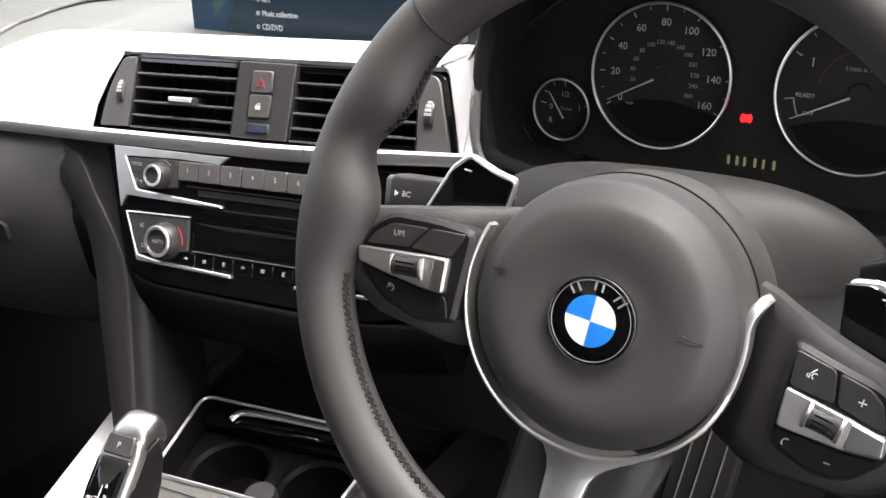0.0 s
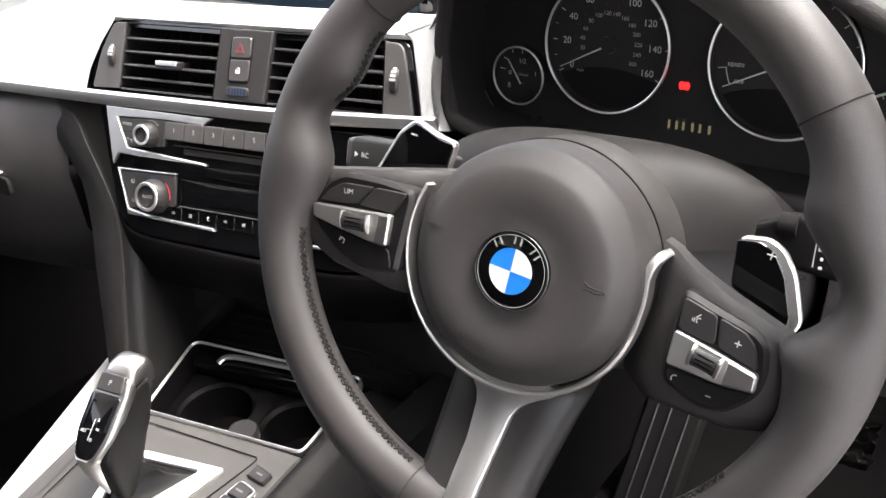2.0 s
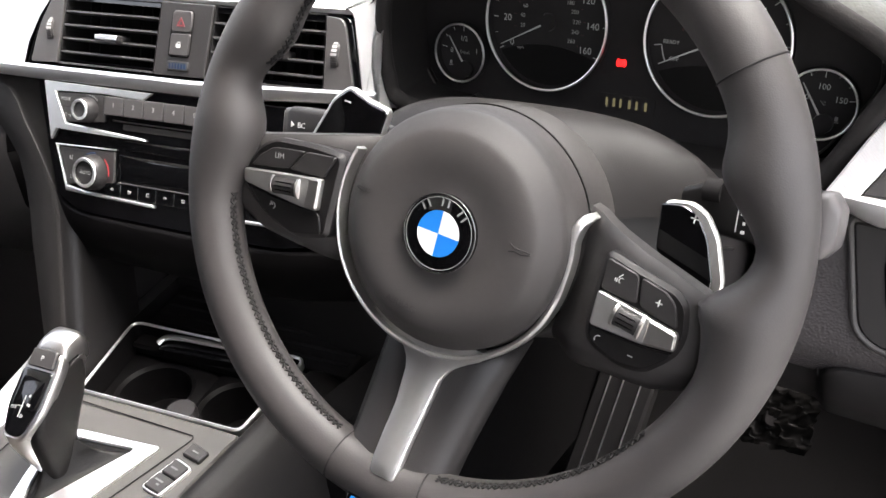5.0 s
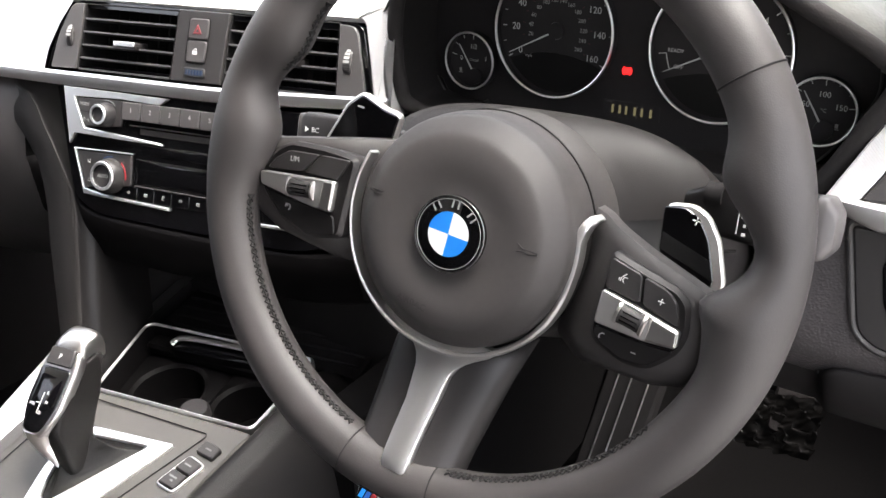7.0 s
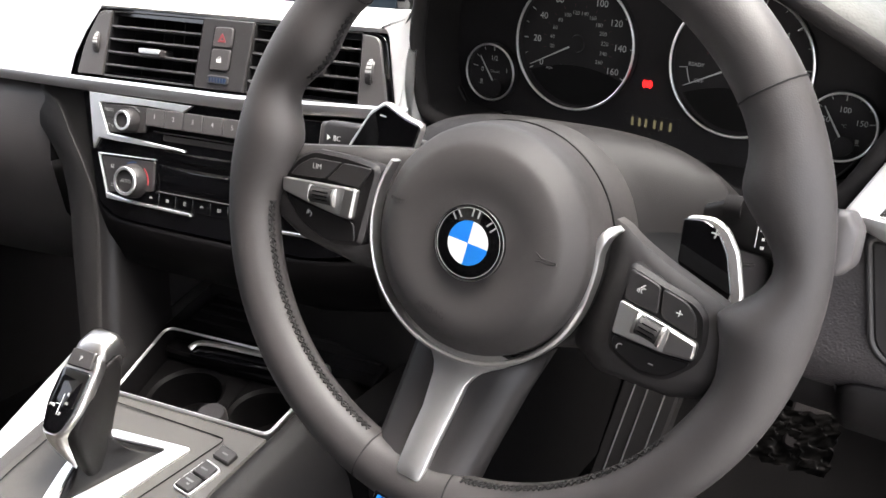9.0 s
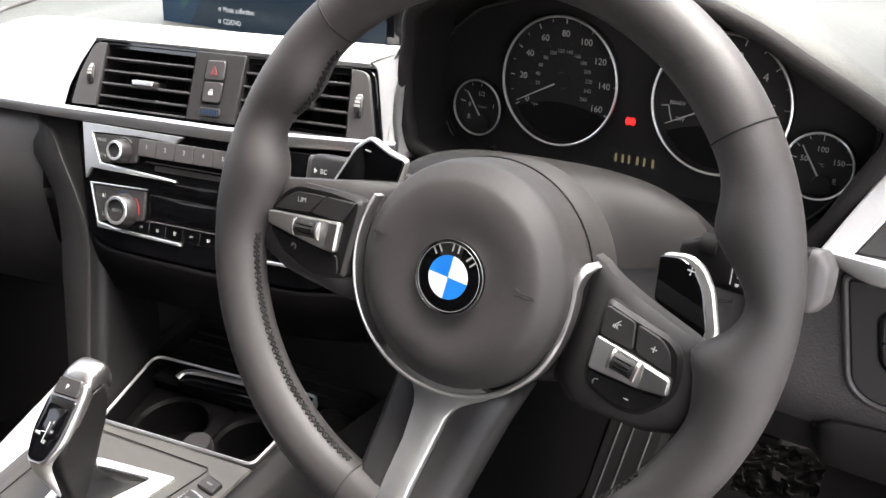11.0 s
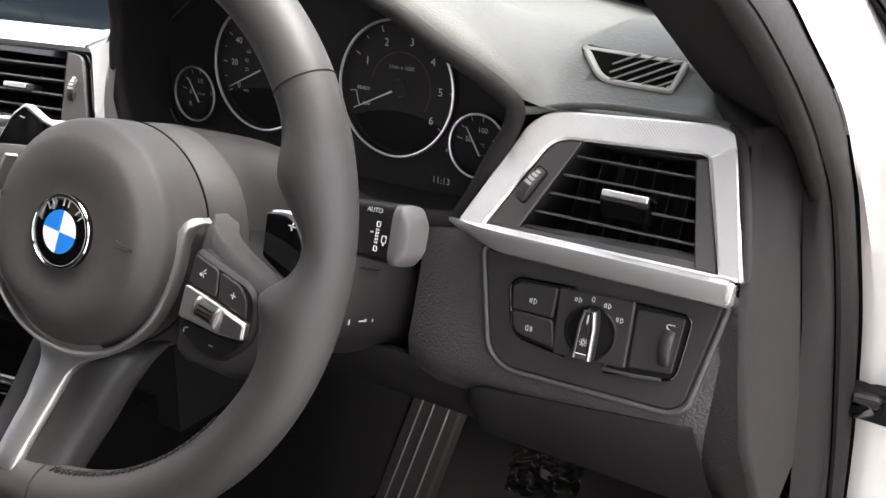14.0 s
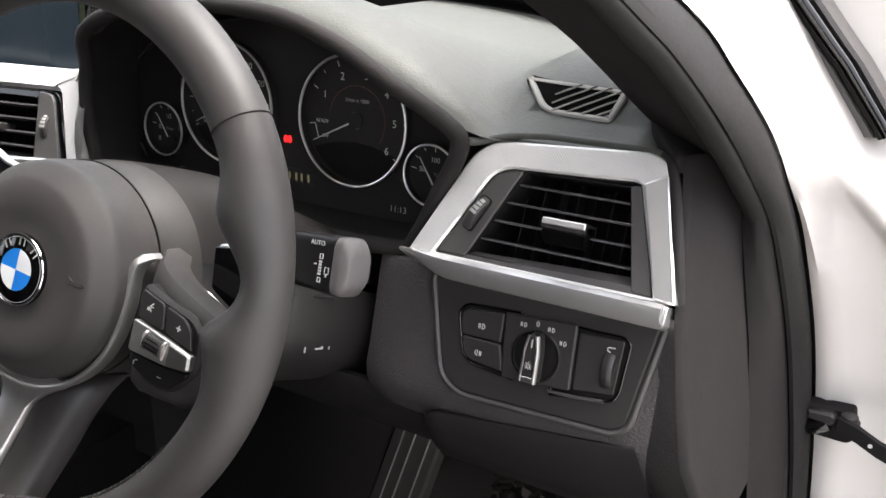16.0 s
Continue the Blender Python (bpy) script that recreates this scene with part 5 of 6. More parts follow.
        k = part("temperature_knob", moved(lathe([(0.0, 0.0), (0.0170, 0.0), (0.0165, 0.004), (0.0150, 0.0115), (0.0132, 0.0132), (0.0108, 0.0128), (0.0104, 0.0112), (0.0, 0.0112)], 44), pose(kx, ky, 0.001)), PLASTIC, B, "black temperature knob with silver rim")
        part("knob_rim", moved(lathe([(0.0108, 0.0124), (0.0140, 0.0128), (0.0133, 0.0139), (0.0110, 0.0138)], 44), pose(kx, ky, 0.001)), SATIN, k)
        writing("figure", "AUTO", 0.0046, DIM_PRINT, k, kx, ky, 0.0125)
        part("red_scale", arc_band(0.0178, 0.0190, -5, 48, 0.0022, 0.0025, 12, kx, ky), RED_PRINT, B)
        part("blue_scale", arc_band(0.0178, 0.0186, 85, 120, 0.0022, 0.0025, 12, kx, ky), DARK_BLUE, B)
        part("symbol", merge(box(kx - 0.0290, -0.1130, 0.0024, 0.0010, 0.0034, 0.0003), box(kx - 0.0272, -0.1142, 0.0024, 0.0028, 0.0010, 0.0003), box(kx - 0.0262, -0.1118, 0.0024, 0.0005, 0.0022, 0.0003)), DIM_PRINT, B)
        part("symbol", merge(box(kx - 0.0265, -0.1322, 0.0024, 0.0034, 0.0008, 0.0003), box(kx - 0.0265, -0.1300, 0.0024, 0.0034, 0.0006, 0.0003)), DIM_PRINT, B)
    def domed(pts, w0, rise):
        cx, cy = sum(x for x, y in pts) / len(pts), sum(y for x, y in pts) / len(pts)
        return loft([[(cx + (x - cx) * (1 - 0.12 * k * k), cy + (y - cy) * math.cos(k * math.pi / 9), w0 + rise * math.sin(k * math.pi / 9)) for x, y in pts] for k in range(5)])
    part("display", domed(rpoly([(-0.0630, -0.1045), (0.090, -0.1045), (0.086, -0.1285), (-0.0630, -0.1285)], 0.001), 0.0002, 0.0024), GLOSS, B, "dark climate display", 70)
    part("brow", domed(rpoly([(-0.0600, -0.0905), (0.110, -0.0885), (0.105, -0.1020), (-0.0560, -0.0990)], 0.001), 0.0002, 0.0020), GLOSS, B, "gloss black brow over the climate display", 70)
    part("display_ledge", prism(rrect(0.013, -0.1300, 0.150, 0.0010, 0.0003), 0.0, 0.0020, 0.0003), GREY_PLASTIC, B)
    for i in range(8):
        u = -0.0690 + 0.0205 * i
        b = part("climate_button", prism(rrect(u, -0.1375, 0.0196, 0.0125, 0.0008), 0.0, 0.0010, 0.0004), GLOSS, B)
        if i % 3 == 0:
            ic = merge(arc_band(0.0013, 0.0017, 0, 180, 0.0010, 0.0013, 8, u, -0.1375), box(u, -0.1376, 0.0012, 0.0034, 0.0004, 0.0003))
        elif i % 3 == 1:
            ic = merge(box(u, -0.1362, 0.0012, 0.0044, 0.0004, 0.0003), box(u, -0.1386, 0.0012, 0.0036, 0.0004, 0.0003), *[box(u - 0.0013 + 0.0013 * j, -0.1374, 0.0012, 0.0004, 0.0022, 0.0003) for j in range(3)])
        else:
            ic = merge(box(u - 0.0004, -0.1370, 0.0012, 0.0006, 0.0036, 0.0003), box(u + 0.0008, -0.1386, 0.0012, 0.0024, 0.0006, 0.0003), arc_band(0.0006, 0.0010, 0, 350, 0.0010, 0.0013, 8, u + 0.0012, -0.1360))
        part("symbol", ic, DIM_PRINT, b)


def stack_sides():
    """The cheeks beside the stack, the recess under it and the ribbed tray."""
    rows, inner = [], []
    # facet beside the fascia, crease, outer facet and its rounded passenger edge
    for v, uo, uc, ui in ((-0.040, -0.232, -0.224, -0.160), (-0.048, -0.238, -0.222, -0.163), (-0.056, -0.241, -0.207, -0.162), (-0.068, -0.243, -0.196, -0.160), (-0.085, -0.240, -0.186, -0.155), (-0.103, -0.222, -0.173, -0.149), (-0.122, -0.206, -0.160, -0.143), (-0.145, -0.197, -0.1455, -0.1345), (-0.170, -0.189, -0.1375, -0.126), (-0.205, -0.1795, -0.129, -0.118), (-0.26, -0.162, -0.117, -0.106), (-0.34, -0.137, -0.100, -0.09)):
        k = max(0.0, -v - 0.16) * 0.10
        rows.append([STACK @ Vector(p) for p in ((uo + 0.004, v, -0.09), (uo, v, -0.03), (uo + 0.002, v, -0.016 + k), (uo + 0.009, v, -0.0085 + k), (uc - 0.006, v, -0.004 + k), (uc - 0.001, v, -0.004 + k), (uc, v, -0.0055 + k))])
        inner.append([STACK @ Vector(p) for p in ((uc - 0.0002, v, -0.0052 + k), (uc + 0.004, v, -0.0075 + k), (ui, v, -0.0125 + k), (ui + 0.003, v, -0.018 + k), (ui + 0.003, v, -0.08))])
    setting("stack_cheek", sheet(rows), SHROUD_DARK, "dark grey cheek panel beside the centre stack", 60)
    # facet turned from the light: its shade is given by a blacker material
    setting("stack_cheek_shaded", sheet(inner), SATIN_BLACK, "inner facet of the cheek beside the radio, blackened as in shade", 60)
    rows = []
    for u, v, w in smooth_path([(-0.1420, -0.146, -0.004), (-0.1300, -0.1590, -0.002), (-0.108, -0.1660, 0.000), (-0.05, -0.1685, 0.001), (0.03, -0.1695, 0.002), (0.11, -0.1690, 0.001), (0.18, -0.158, -0.003)], 5):
        rows.append([STACK @ Vector(p) for p in ((u, v + 0.006, w - 0.012), (u, v + 0.0015, w - 0.001), (u, v - 0.002, w), (u, v - 0.020, w - 0.006), (u, v - 0.042, w - 0.020), (u, v - 0.050, w - 0.05), (u, v - 0.02, w - 0.07))])
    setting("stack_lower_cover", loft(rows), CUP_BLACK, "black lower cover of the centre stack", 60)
    setting("tray_recess", merge(box(-0.38, 0.30, 0.56, 0.38, 0.02, 0.20), box(-0.512, 0.215, 0.52, 0.012, 0.22, 0.22)), MATT_BLACK, "black recess under the centre stack")
    T = thing("ribbed_tray", pose(-0.37, 0.215, 0.522, 8, 0, 10), "black ribbed storage tray ahead of the cup holders", "tray")
    part("base", box(0.0, 0, -0.004, 0.25, 0.12, 0.008, 0.002), MATT_BLACK, T)
    for i in range(7):
        part("rib", box(0.0, -0.045 + 0.015 * i, 0.0015, 0.24, 0.004, 0.004, 0.001), MATT_BLACK, T)


def display_screen():
    D = thing("display_screen", pose(-0.3935, 0.252, 0.902, 86, 0, 0), "wide dash screen in a black housing showing a radio menu", "screen")
    part("housing", prism(rrect(0, 0, 0.322, 0.112, 0.008), -0.022, -0.001, 0.003), GLOSS, D)
    p = part("panel", prism(rrect(-0.004, 0, 0.306, 0.104, 0.002), -0.002, 0.0, 0.0004), SCREEN_DARK, D, "lit dark blue menu screen")
    part("menu_area", prism([(-0.157, -0.051), (-0.120, -0.051), (-0.050, 0.051), (-0.157, 0.051)], 0.0, 0.0003, 0.0001), SCREEN_BLUE, p)
    part("picture_area", prism([(-0.126, -0.030), (-0.100, -0.010), (-0.060, 0.049), (-0.126, 0.049)], 0.0003, 0.0006, 0.0001), SCREEN_GREEN, p)
    for i, w in enumerate(("CD/DVD", "Music collection", "AM", "FM")):
        v = -0.036 + 0.0122 * i
        writing("menu_line", w, 0.0074, SCREEN_TEXT, p, -0.0625 + 0.0012 * i, v, 0.0006, align="LEFT", squash=0.92)
        part("menu_icon", arc_band(0.0013, 0.0019, 0, 330, 0.0004, 0.0008, 14, -0.0675 + 0.0012 * i, v), SCREEN_TEXT, p)


# ---------------------------------------------------------------- driver's side of the dash
def side_vent():
    T = thing("driver_trim_panel", SIDE, "textured aluminium panel round the driver's side vent", "trim panel")
    outer = rpoly([(-0.1050, -0.0270), (0.083, -0.0250), (0.063, 0.0600), (0.050, 0.0640), (-0.057, 0.0570), (-0.071, 0.0470)], (0.003, 0.002, 0.006, 0.006, 0.022, 0.012), 6)
    inner = rpoly([(-0.0845, -0.0245), (0.0700, -0.0235), (0.0480, 0.0430), (0.0440, 0.0445), (-0.044, 0.0400), (-0.0535, 0.0345)], (0.001, 0.001, 0.003, 0.004, 0.012, 0.008), 6)
    part("panel", frame_ring(outer, inner, -0.02, 0.002, 0.0015), ALU, T)
    part("end_cap", prism(rpoly([(0.0705, -0.0245), (0.0845, -0.0250), (0.0640, 0.0520), (0.0490, 0.0440)], 0.002), -0.02, 0.0035, 0.0015), SATIN, T)
    S = thing("driver_dash_strip", SIDE, "satin silver strip under the driver's side vent", "trim strip")
    rows = []
    for i in range(21):
        u = -0.1085 + 0.1865 * i / 20
        h = min(1.0, 0.25 + i / 5)
        rows.append([(u, -0.0255 + (y + 0.0255) * h, x) for x, y in ((-0.02, -0.0255), (0.004, -0.0255), (0.0075, -0.0285), (0.0070, -0.0345), (0.0030, -0.0405), (-0.02, -0.0415))])
    part("strip", loft(rows), SATIN, S)
    part("strip_end", prism(rpoly([(0.0782, -0.0262), (0.0808, -0.0268), (0.0802, -0.0385), (0.0782, -0.0400)], 0.001), -0.02, 0.0055, 0.002), SATIN, S)
    V = thing("side_air_vent", SIDE, "driver's side air vent with angled slats and thumbwheel", "air vent")
    def left(v):
        return -0.0600 + 0.0285 * (v + 0.0205) / 0.0605
    def right(v):
        return 0.0550 - 0.0145 * (v + 0.0205) / 0.0605
    part("cheek", prism(rpoly([(-0.0835, -0.0240), (-0.0610, -0.0225), (-0.0320, 0.0400), (-0.0430, 0.0392), (-0.0525, 0.0340)], (0.0022, 0.0022, 0.0022, 0.01, 0.008)), -0.012, 0.0005, 0.0008), CHEEK_SHEEN, V)
    part("cheek", prism(rpoly([(0.0555, -0.0225), (0.0690, -0.0232), (0.0475, 0.0425), (0.0410, 0.0415)], 0.0022), -0.012, 0.0005, 0.0008), CHEEK_SHEEN, V)
    part("sill", loft([[(-0.083, -0.0243, 0.0), (0.069, -0.0236, 0.0), (0.069, -0.030, -0.01), (-0.083, -0.030, -0.01)], [(-0.0720, -0.0215, -0.0012), (0.0620, -0.0188, -0.0012), (0.066, -0.030, -0.02), (-0.078, -0.030, -0.02)], [(-0.0590, -0.0182, -0.0090), (0.0535, -0.0132, -0.0090), (0.0535, -0.030, -0.03), (-0.059, -0.030, -0.03)]]), CHEEK_SHEEN, V, "grey sloping sill under the slats")
    part("back", box(0, 0.01, -0.055, 0.14, 0.075, 0.004), MATT_BLACK, V)
    part("shaft", frame_ring([(-0.0610, -0.0215), (0.0560, -0.0215), (0.0415, 0.0415), (-0.0310, 0.0410)], [(-0.0600, -0.0205), (0.0550, -0.0205), (0.0405, 0.0405), (-0.0302, 0.0400)], -0.055, -0.001, 0.0003), MATT_BLACK, V)
    louvres(V, lambda v: (left(v) + 0.0005, right(v) - 0.0005), (-0.0088, 0.0047, 0.0180, 0.0310), -0.004, 0.020, 0.0019, -5)
    for k in range(8):
        part("vane", box(-0.038 + 0.0122 * k, 0.010, -0.034, 0.0010, 0.060, 0.012), PLASTIC, V)
    vent_tab(V, 0.0058, 0.0090, 0.001, 0.031, 0.012)
    thumb_wheel(V, -0.0590, 0.0070, 0.0015, 0.0150, 0.0070, -26)


def light_switch():
    L = thing("light_switch_panel", LIGHTS, "black headlamp switch panel with rotary knob and two buttons", "switch panel")
    plate = rpoly([(-0.0860, 0.0290), (0.0760, 0.0300), (0.0640, -0.0370), (0.0560, -0.0430), (-0.0560, -0.0470), (-0.0700, -0.0380)], (0.004, 0.003, 0.008, 0.01, 0.012, 0.014))
    part("plate", prism(plate, -0.006, 0.0030, 0.0015), BUTTON_GREY, L)
    part("plate_edge", frame_ring(inset(plate, -0.0042), plate, -0.006, 0.0034, 0.0016), GREY_PLASTIC, L)
    for loop in ([(-0.0640, 0.0086), (-0.0580, 0.0160), (-0.0161, 0.0188), (-0.0150, -0.0290), (-0.0500, -0.0255), (-0.0572, -0.0190)],
                 [(0.0085, 0.0182), (0.0554, 0.0190), (0.0600, 0.0148), (0.0574, -0.0184), (0.0535, -0.0245), (0.0106, -0.0315)]):
        o = rpoly(loop, (0.006, 0.004, 0.001, 0.001, 0.006, 0.005) if loop[0][0] < 0 else (0.001, 0.005, 0.005, 0.005, 0.005, 0.001), 5)
        part("surround", frame_ring(o, inset(o, 0.0016), 0.002, 0.0042, 0.0005), GLOSS, L, "gloss black surround line")
        part("recess", prism(inset(o, 0.0016), 0.002, 0.0034, 0.0002), SATIN_BLACK, L)
    part("upper_button", prism(rpoly([(-0.0602, 0.0088), (-0.0548, 0.0128), (-0.0283, 0.0146), (-0.0287, -0.0057), (-0.0581, -0.0062)], 0.002), 0.002, 0.0052, 0.0010), BUTTON_GREY, L)
    part("lower_button", prism(rpoly([(-0.0580, -0.0071), (-0.0285, -0.0067), (-0.0238, -0.0250), (-0.0500, -0.0222), (-0.0548, -0.0182)], 0.0025), 0.002, 0.0052, 0.0010), BUTTON_GREY, L)
    for v, s in ((0.0024, 1), (-0.0162, -1)):
        u = -0.0436
        part("lamp_symbol", merge(arc_band(0.0016, 0.0020, -90, 90, 0.0052, 0.0055, 10, u + s * 0.0005, v) if s > 0 else arc_band(0.0016, 0.0020, 90, 270, 0.0052, 0.0055, 10, u - 0.0005, v), box(u + s * 0.0005, v, 0.0054, 0.0004, 0.0038, 0.0003), *[box(u - s * (0.0012 + 0.0011 * i), v, 0.0054, 0.0005, 0.0034 - 0.0003 * i, 0.0003) for i in range(2)]), PRINT, L)
    part("switch_plate", prism(rpoly([(-0.0275, 0.0160), (0.0235, 0.0190), (0.0245, -0.0245), (-0.0242, -0.0280)], 0.002), 0.001, 0.0058, 0.0010), BUTTON_GREY, L)
    ks, kc = -0.0014, -0.0076
    k = part("rotary_switch", lathe([(0.0, 0.0050), (0.0176, 0.0050), (0.0176, 0.0064), (0.0168, 0.0071), (0.0158, 0.0071), (0.0150, 0.0064), (0.0, 0.0064)], 44, ks, kc), SATIN_BLACK, L, "rotary headlamp switch with chrome grip")
    grip = rpoly([(-0.0062, -0.0172), (0.0062, -0.0172), (0.0060, 0.0050), (0.0042, 0.0165), (-0.0034, 0.0165), (-0.0056, 0.0050)], 0.002)
    g = part("grip", moved(prism(grip, 0.0060, 0.0160, 0.0012, 0.0010), pose(ks, kc, 0)), PLASTIC, k)
    part("grip_edge", moved(merge(sweep([(-0.0048, -0.0160, 0.0158), (-0.0043, 0.0050, 0.0158), (-0.0024, 0.0152, 0.0156)], 0.0009, 6), sweep([(0.0050, -0.0160, 0.0152), (0.0048, 0.0050, 0.0152), (0.0032, 0.0152, 0.0152)], 0.0017, 8)), pose(ks, kc, 0)), LEVER, g, "bright satin metal edges")
    part("grip_foot", moved(prism(rrect(0.0, -0.0140, 0.0094, 0.0046, 0.0012), 0.0140, 0.0163, 0.0010), pose(ks, kc, 0)), LEVER, g)
    part("pointer_mark", moved(box(0.0004, 0.0100, 0.0161, 0.0009, 0.0056, 0.0004), pose(ks, kc, 0)), PRINT, g)
    part("sun_symbol", moved(merge(arc_band(0.0010, 0.0014, 0, 359, 0.0158, 0.0163, 14), *[moved(box(0.0023, 0, 0.0161, 0.0008, 0.0004, 0.0004), pose(0, 0, 0, 0, 0, 45 * i)) for i in range(8)]), pose(ks, kc - 0.0050, 0)), PRINT, g)
    writing("figure", "0", 0.0052, PRINT, L, -0.0032, 0.0134, 0.0060)
    for u, v in ((-0.0130, 0.0110), (0.0067, 0.0118), (0.0160, 0.0049)):
        part("lamp_symbol", merge(arc_band(0.0013, 0.0017, -90, 90, 0.0058, 0.0061, 8, u + 0.0005, v), box(u + 0.0005, v, 0.0060, 0.0004, 0.0030, 0.0003), *[box(u - 0.0011 - 0.0010 * i, v, 0.0060, 0.0005, 0.0028, 0.0003) for i in range(2)]), PRINT, L)
    part("dimmer_plate", prism(rpoly([(0.0250, 0.0145), (0.0555, 0.0160), (0.0535, -0.0200), (0.0260, -0.0235)], 0.002), 0.001, 0.0040, 0.0008), BUTTON_GREY, L)
    part("dimmer_ledge", sweep([(0.010, -0.0285, 0.004), (0.03, -0.0272, 0.005), (0.0480, -0.0250, 0.0045)], 0.0012, 6), GREY_PLASTIC, L)
    part("dimmer_wheel", moved(lathe([(0.0, -0.0035), (0.0140, -0.0035), (0.0150, -0.002), (0.0150, 0.002), (0.0140, 0.0035), (0.0, 0.0035)], 40), pose(0.0476, -0.0050, -0.0055, 0, 90, 0)), BUTTON_GREY, L, "ribbed dimmer wheel")
    part("dimmer_symbol", merge(arc_band(0.0012, 0.0018, 40, 290, 0.0040, 0.0043, 10, 0.0465, 0.0085), box(0.0490, 0.0100, 0.0042, 0.0020, 0.0006, 0.0003)), PRINT, L)


def demister():
    D = thing("demister_vent", pose(0.236, 0.279, 0.8862, 35, 0, 0), "slotted side window vent in the dash top", "air vent")
    o = rpoly([(-0.018, -0.0165), (0.033, -0.0185), (0.0350, 0.0120), (-0.0440, 0.0160)], (0.012, 0.004, 0.003, 0.003), 6)
    i = inset(o, 0.0046)
    part("surround", frame_ring(o, i, -0.010, 0.0018, 0.0012), VENT_GREY, D)
    # no hollow here: a flush fill coloured near black for the shaded depth
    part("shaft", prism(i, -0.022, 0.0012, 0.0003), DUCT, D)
    for k in range(6):
        a = -0.033 + 0.0110 * k
        p0, p1 = max(a, -0.038), min(a + 0.034, 0.0305)
        v0 = -0.0150 + 0.027 * (p0 - a) / 0.034
        v1 = -0.0150 + 0.027 * (p1 - a) / 0.034
        if k < 2:
            t = (0.55, 0.25)[k]
            p0, v0 = a + 0.034 * t, -0.0150 + 0.027 * t
        part("slat", loft([[(p0, v0, w), (p0 + 0.0006, v0, w), (p1 + 0.0006, v1, w), (p1, v1, w)] for w in (0.0015, 0.0030)]), VENT_GREY, D)


# ---------------------------------------------------------------- console
def console():
    C = thing("centre_console", CONS, "warm grey centre console with dark leather flanks", "console")
    rows = []
    for y in (-0.42, -0.30, -0.18, -0.10, -0.055, -0.0405):
        e = blend(y, (-0.42, -0.1277, -0.0847, -0.0371, -0.0166), (0.084, 0.0871, 0.0913, 0.0984, 0.1022))
        rows.append([(x, y, z) for x, z in ((-0.150, -0.16), (-0.135, -0.03), (-0.125, -0.006), (-0.11, -0.001), (0.0, 0.0), (e - 0.02, 0.0), (e - 0.004, -0.001), (e, -0.005), (e + 0.01, -0.03))])
    part("top", sheet(rows), CONSOLE, C, "warm grey metallic console surface")
    rows = []
    for y in (-0.42, -0.2, -0.12, -0.05, 0.02, 0.06, 0.10, 0.15, 0.22, 0.30):
        o = blend(y, (-0.42, -0.1277, -0.0847, -0.0371, -0.0166, 0.06, 0.30), (0.0835, 0.0868, 0.0910, 0.0981, 0.1019, 0.106, 0.112))
        s = -0.9 * max(0.0, y - 0.05)
        rows.append([(x + o, y, z + s) for x, z in ((0.000, -0.010), (0.0012, 0.0010), (0.004, 0.0022), (0.011, 0.0012), (0.0150, -0.0020), (0.0172, -0.0022), (0.026, -0.0075), (0.044, -0.026), (0.058, -0.052), (0.075, -0.16), (0.075, -0.25))])
    part("flank", sheet(rows), SOFT_FLANK, C, "dark soft console flank")
    part("flank", sheet([[(-0.108, y, 0.0), (-0.125, y, -0.002), (-0.14, y, -0.03), (-0.15, y, -0.2)] for y in (-0.42, -0.1, 0.1, 0.3)]), GREY_PLASTIC, C)
    part("seam_line", sweep([(-0.095, -0.30, 0.0004), (-0.100, -0.15, 0.0006), (-0.096, -0.06, 0.0010), (-0.080, -0.0515, 0.0012), (0.0575, -0.0545, 0.0010), (0.0595, -0.0575, 0.0010), (0.0580, -0.0640, 0.0010), (0.044, -0.105, 0.0008), (0.0300, -0.145, 0.0008)], 0.0006, 5), MATT_BLACK, C)
    R = thing("console_rail", CONS, "bright aluminium rail along the passenger side of the console", "trim rail")
    rows = []
    def edges(y):
        return -0.213 - 0.19 * y, -0.160 - 0.21 * y
    part("rail_foot", sheet([[(edges(y)[1] + 0.002, y, -0.060), (edges(y)[1] + 0.006, y, -0.026), (edges(y)[1] + 0.012, y, -0.014)] for y in (0.05, -0.05, -0.14)]), GREY_PLASTIC, R, "dark joint strip beside the rail")
    for y, d in ((0.062, 0.010), (0.058, 0.003), (0.045, 0.0), (-0.05, 0.0), (-0.14, 0.0), (-0.22, 0.0)):
        l, r = edges(y)
        rows.append([(l + d, y, -0.08), (l + d, y, -0.036), (l + 0.008 + d, y, -0.029), (r - 0.010 - d, y, -0.026), (r - d, y, -0.030), (r + 0.006 - d, y, -0.08)])
    part("rail", loft(rows), ALU, R)
    H = thing("cup_holder", CONS, "black double cup holder with chrome surround", "cup holder")
    o = rpoly([(-0.086, -0.042), (0.096, -0.039), (0.103, 0.066), (-0.104, 0.062)], (0.008, 0.010, 0.012, 0.016), 6)
    i = inset(o, 0.0034)
    part("surround", frame_ring(o, i, -0.006, 0.0034, 0.0014), SATIN, H, "thin satin chrome surround")
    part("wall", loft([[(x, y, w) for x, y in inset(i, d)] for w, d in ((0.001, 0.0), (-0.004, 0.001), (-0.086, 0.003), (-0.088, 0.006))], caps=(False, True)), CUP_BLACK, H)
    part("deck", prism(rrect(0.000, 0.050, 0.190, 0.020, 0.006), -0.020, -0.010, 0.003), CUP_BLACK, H)
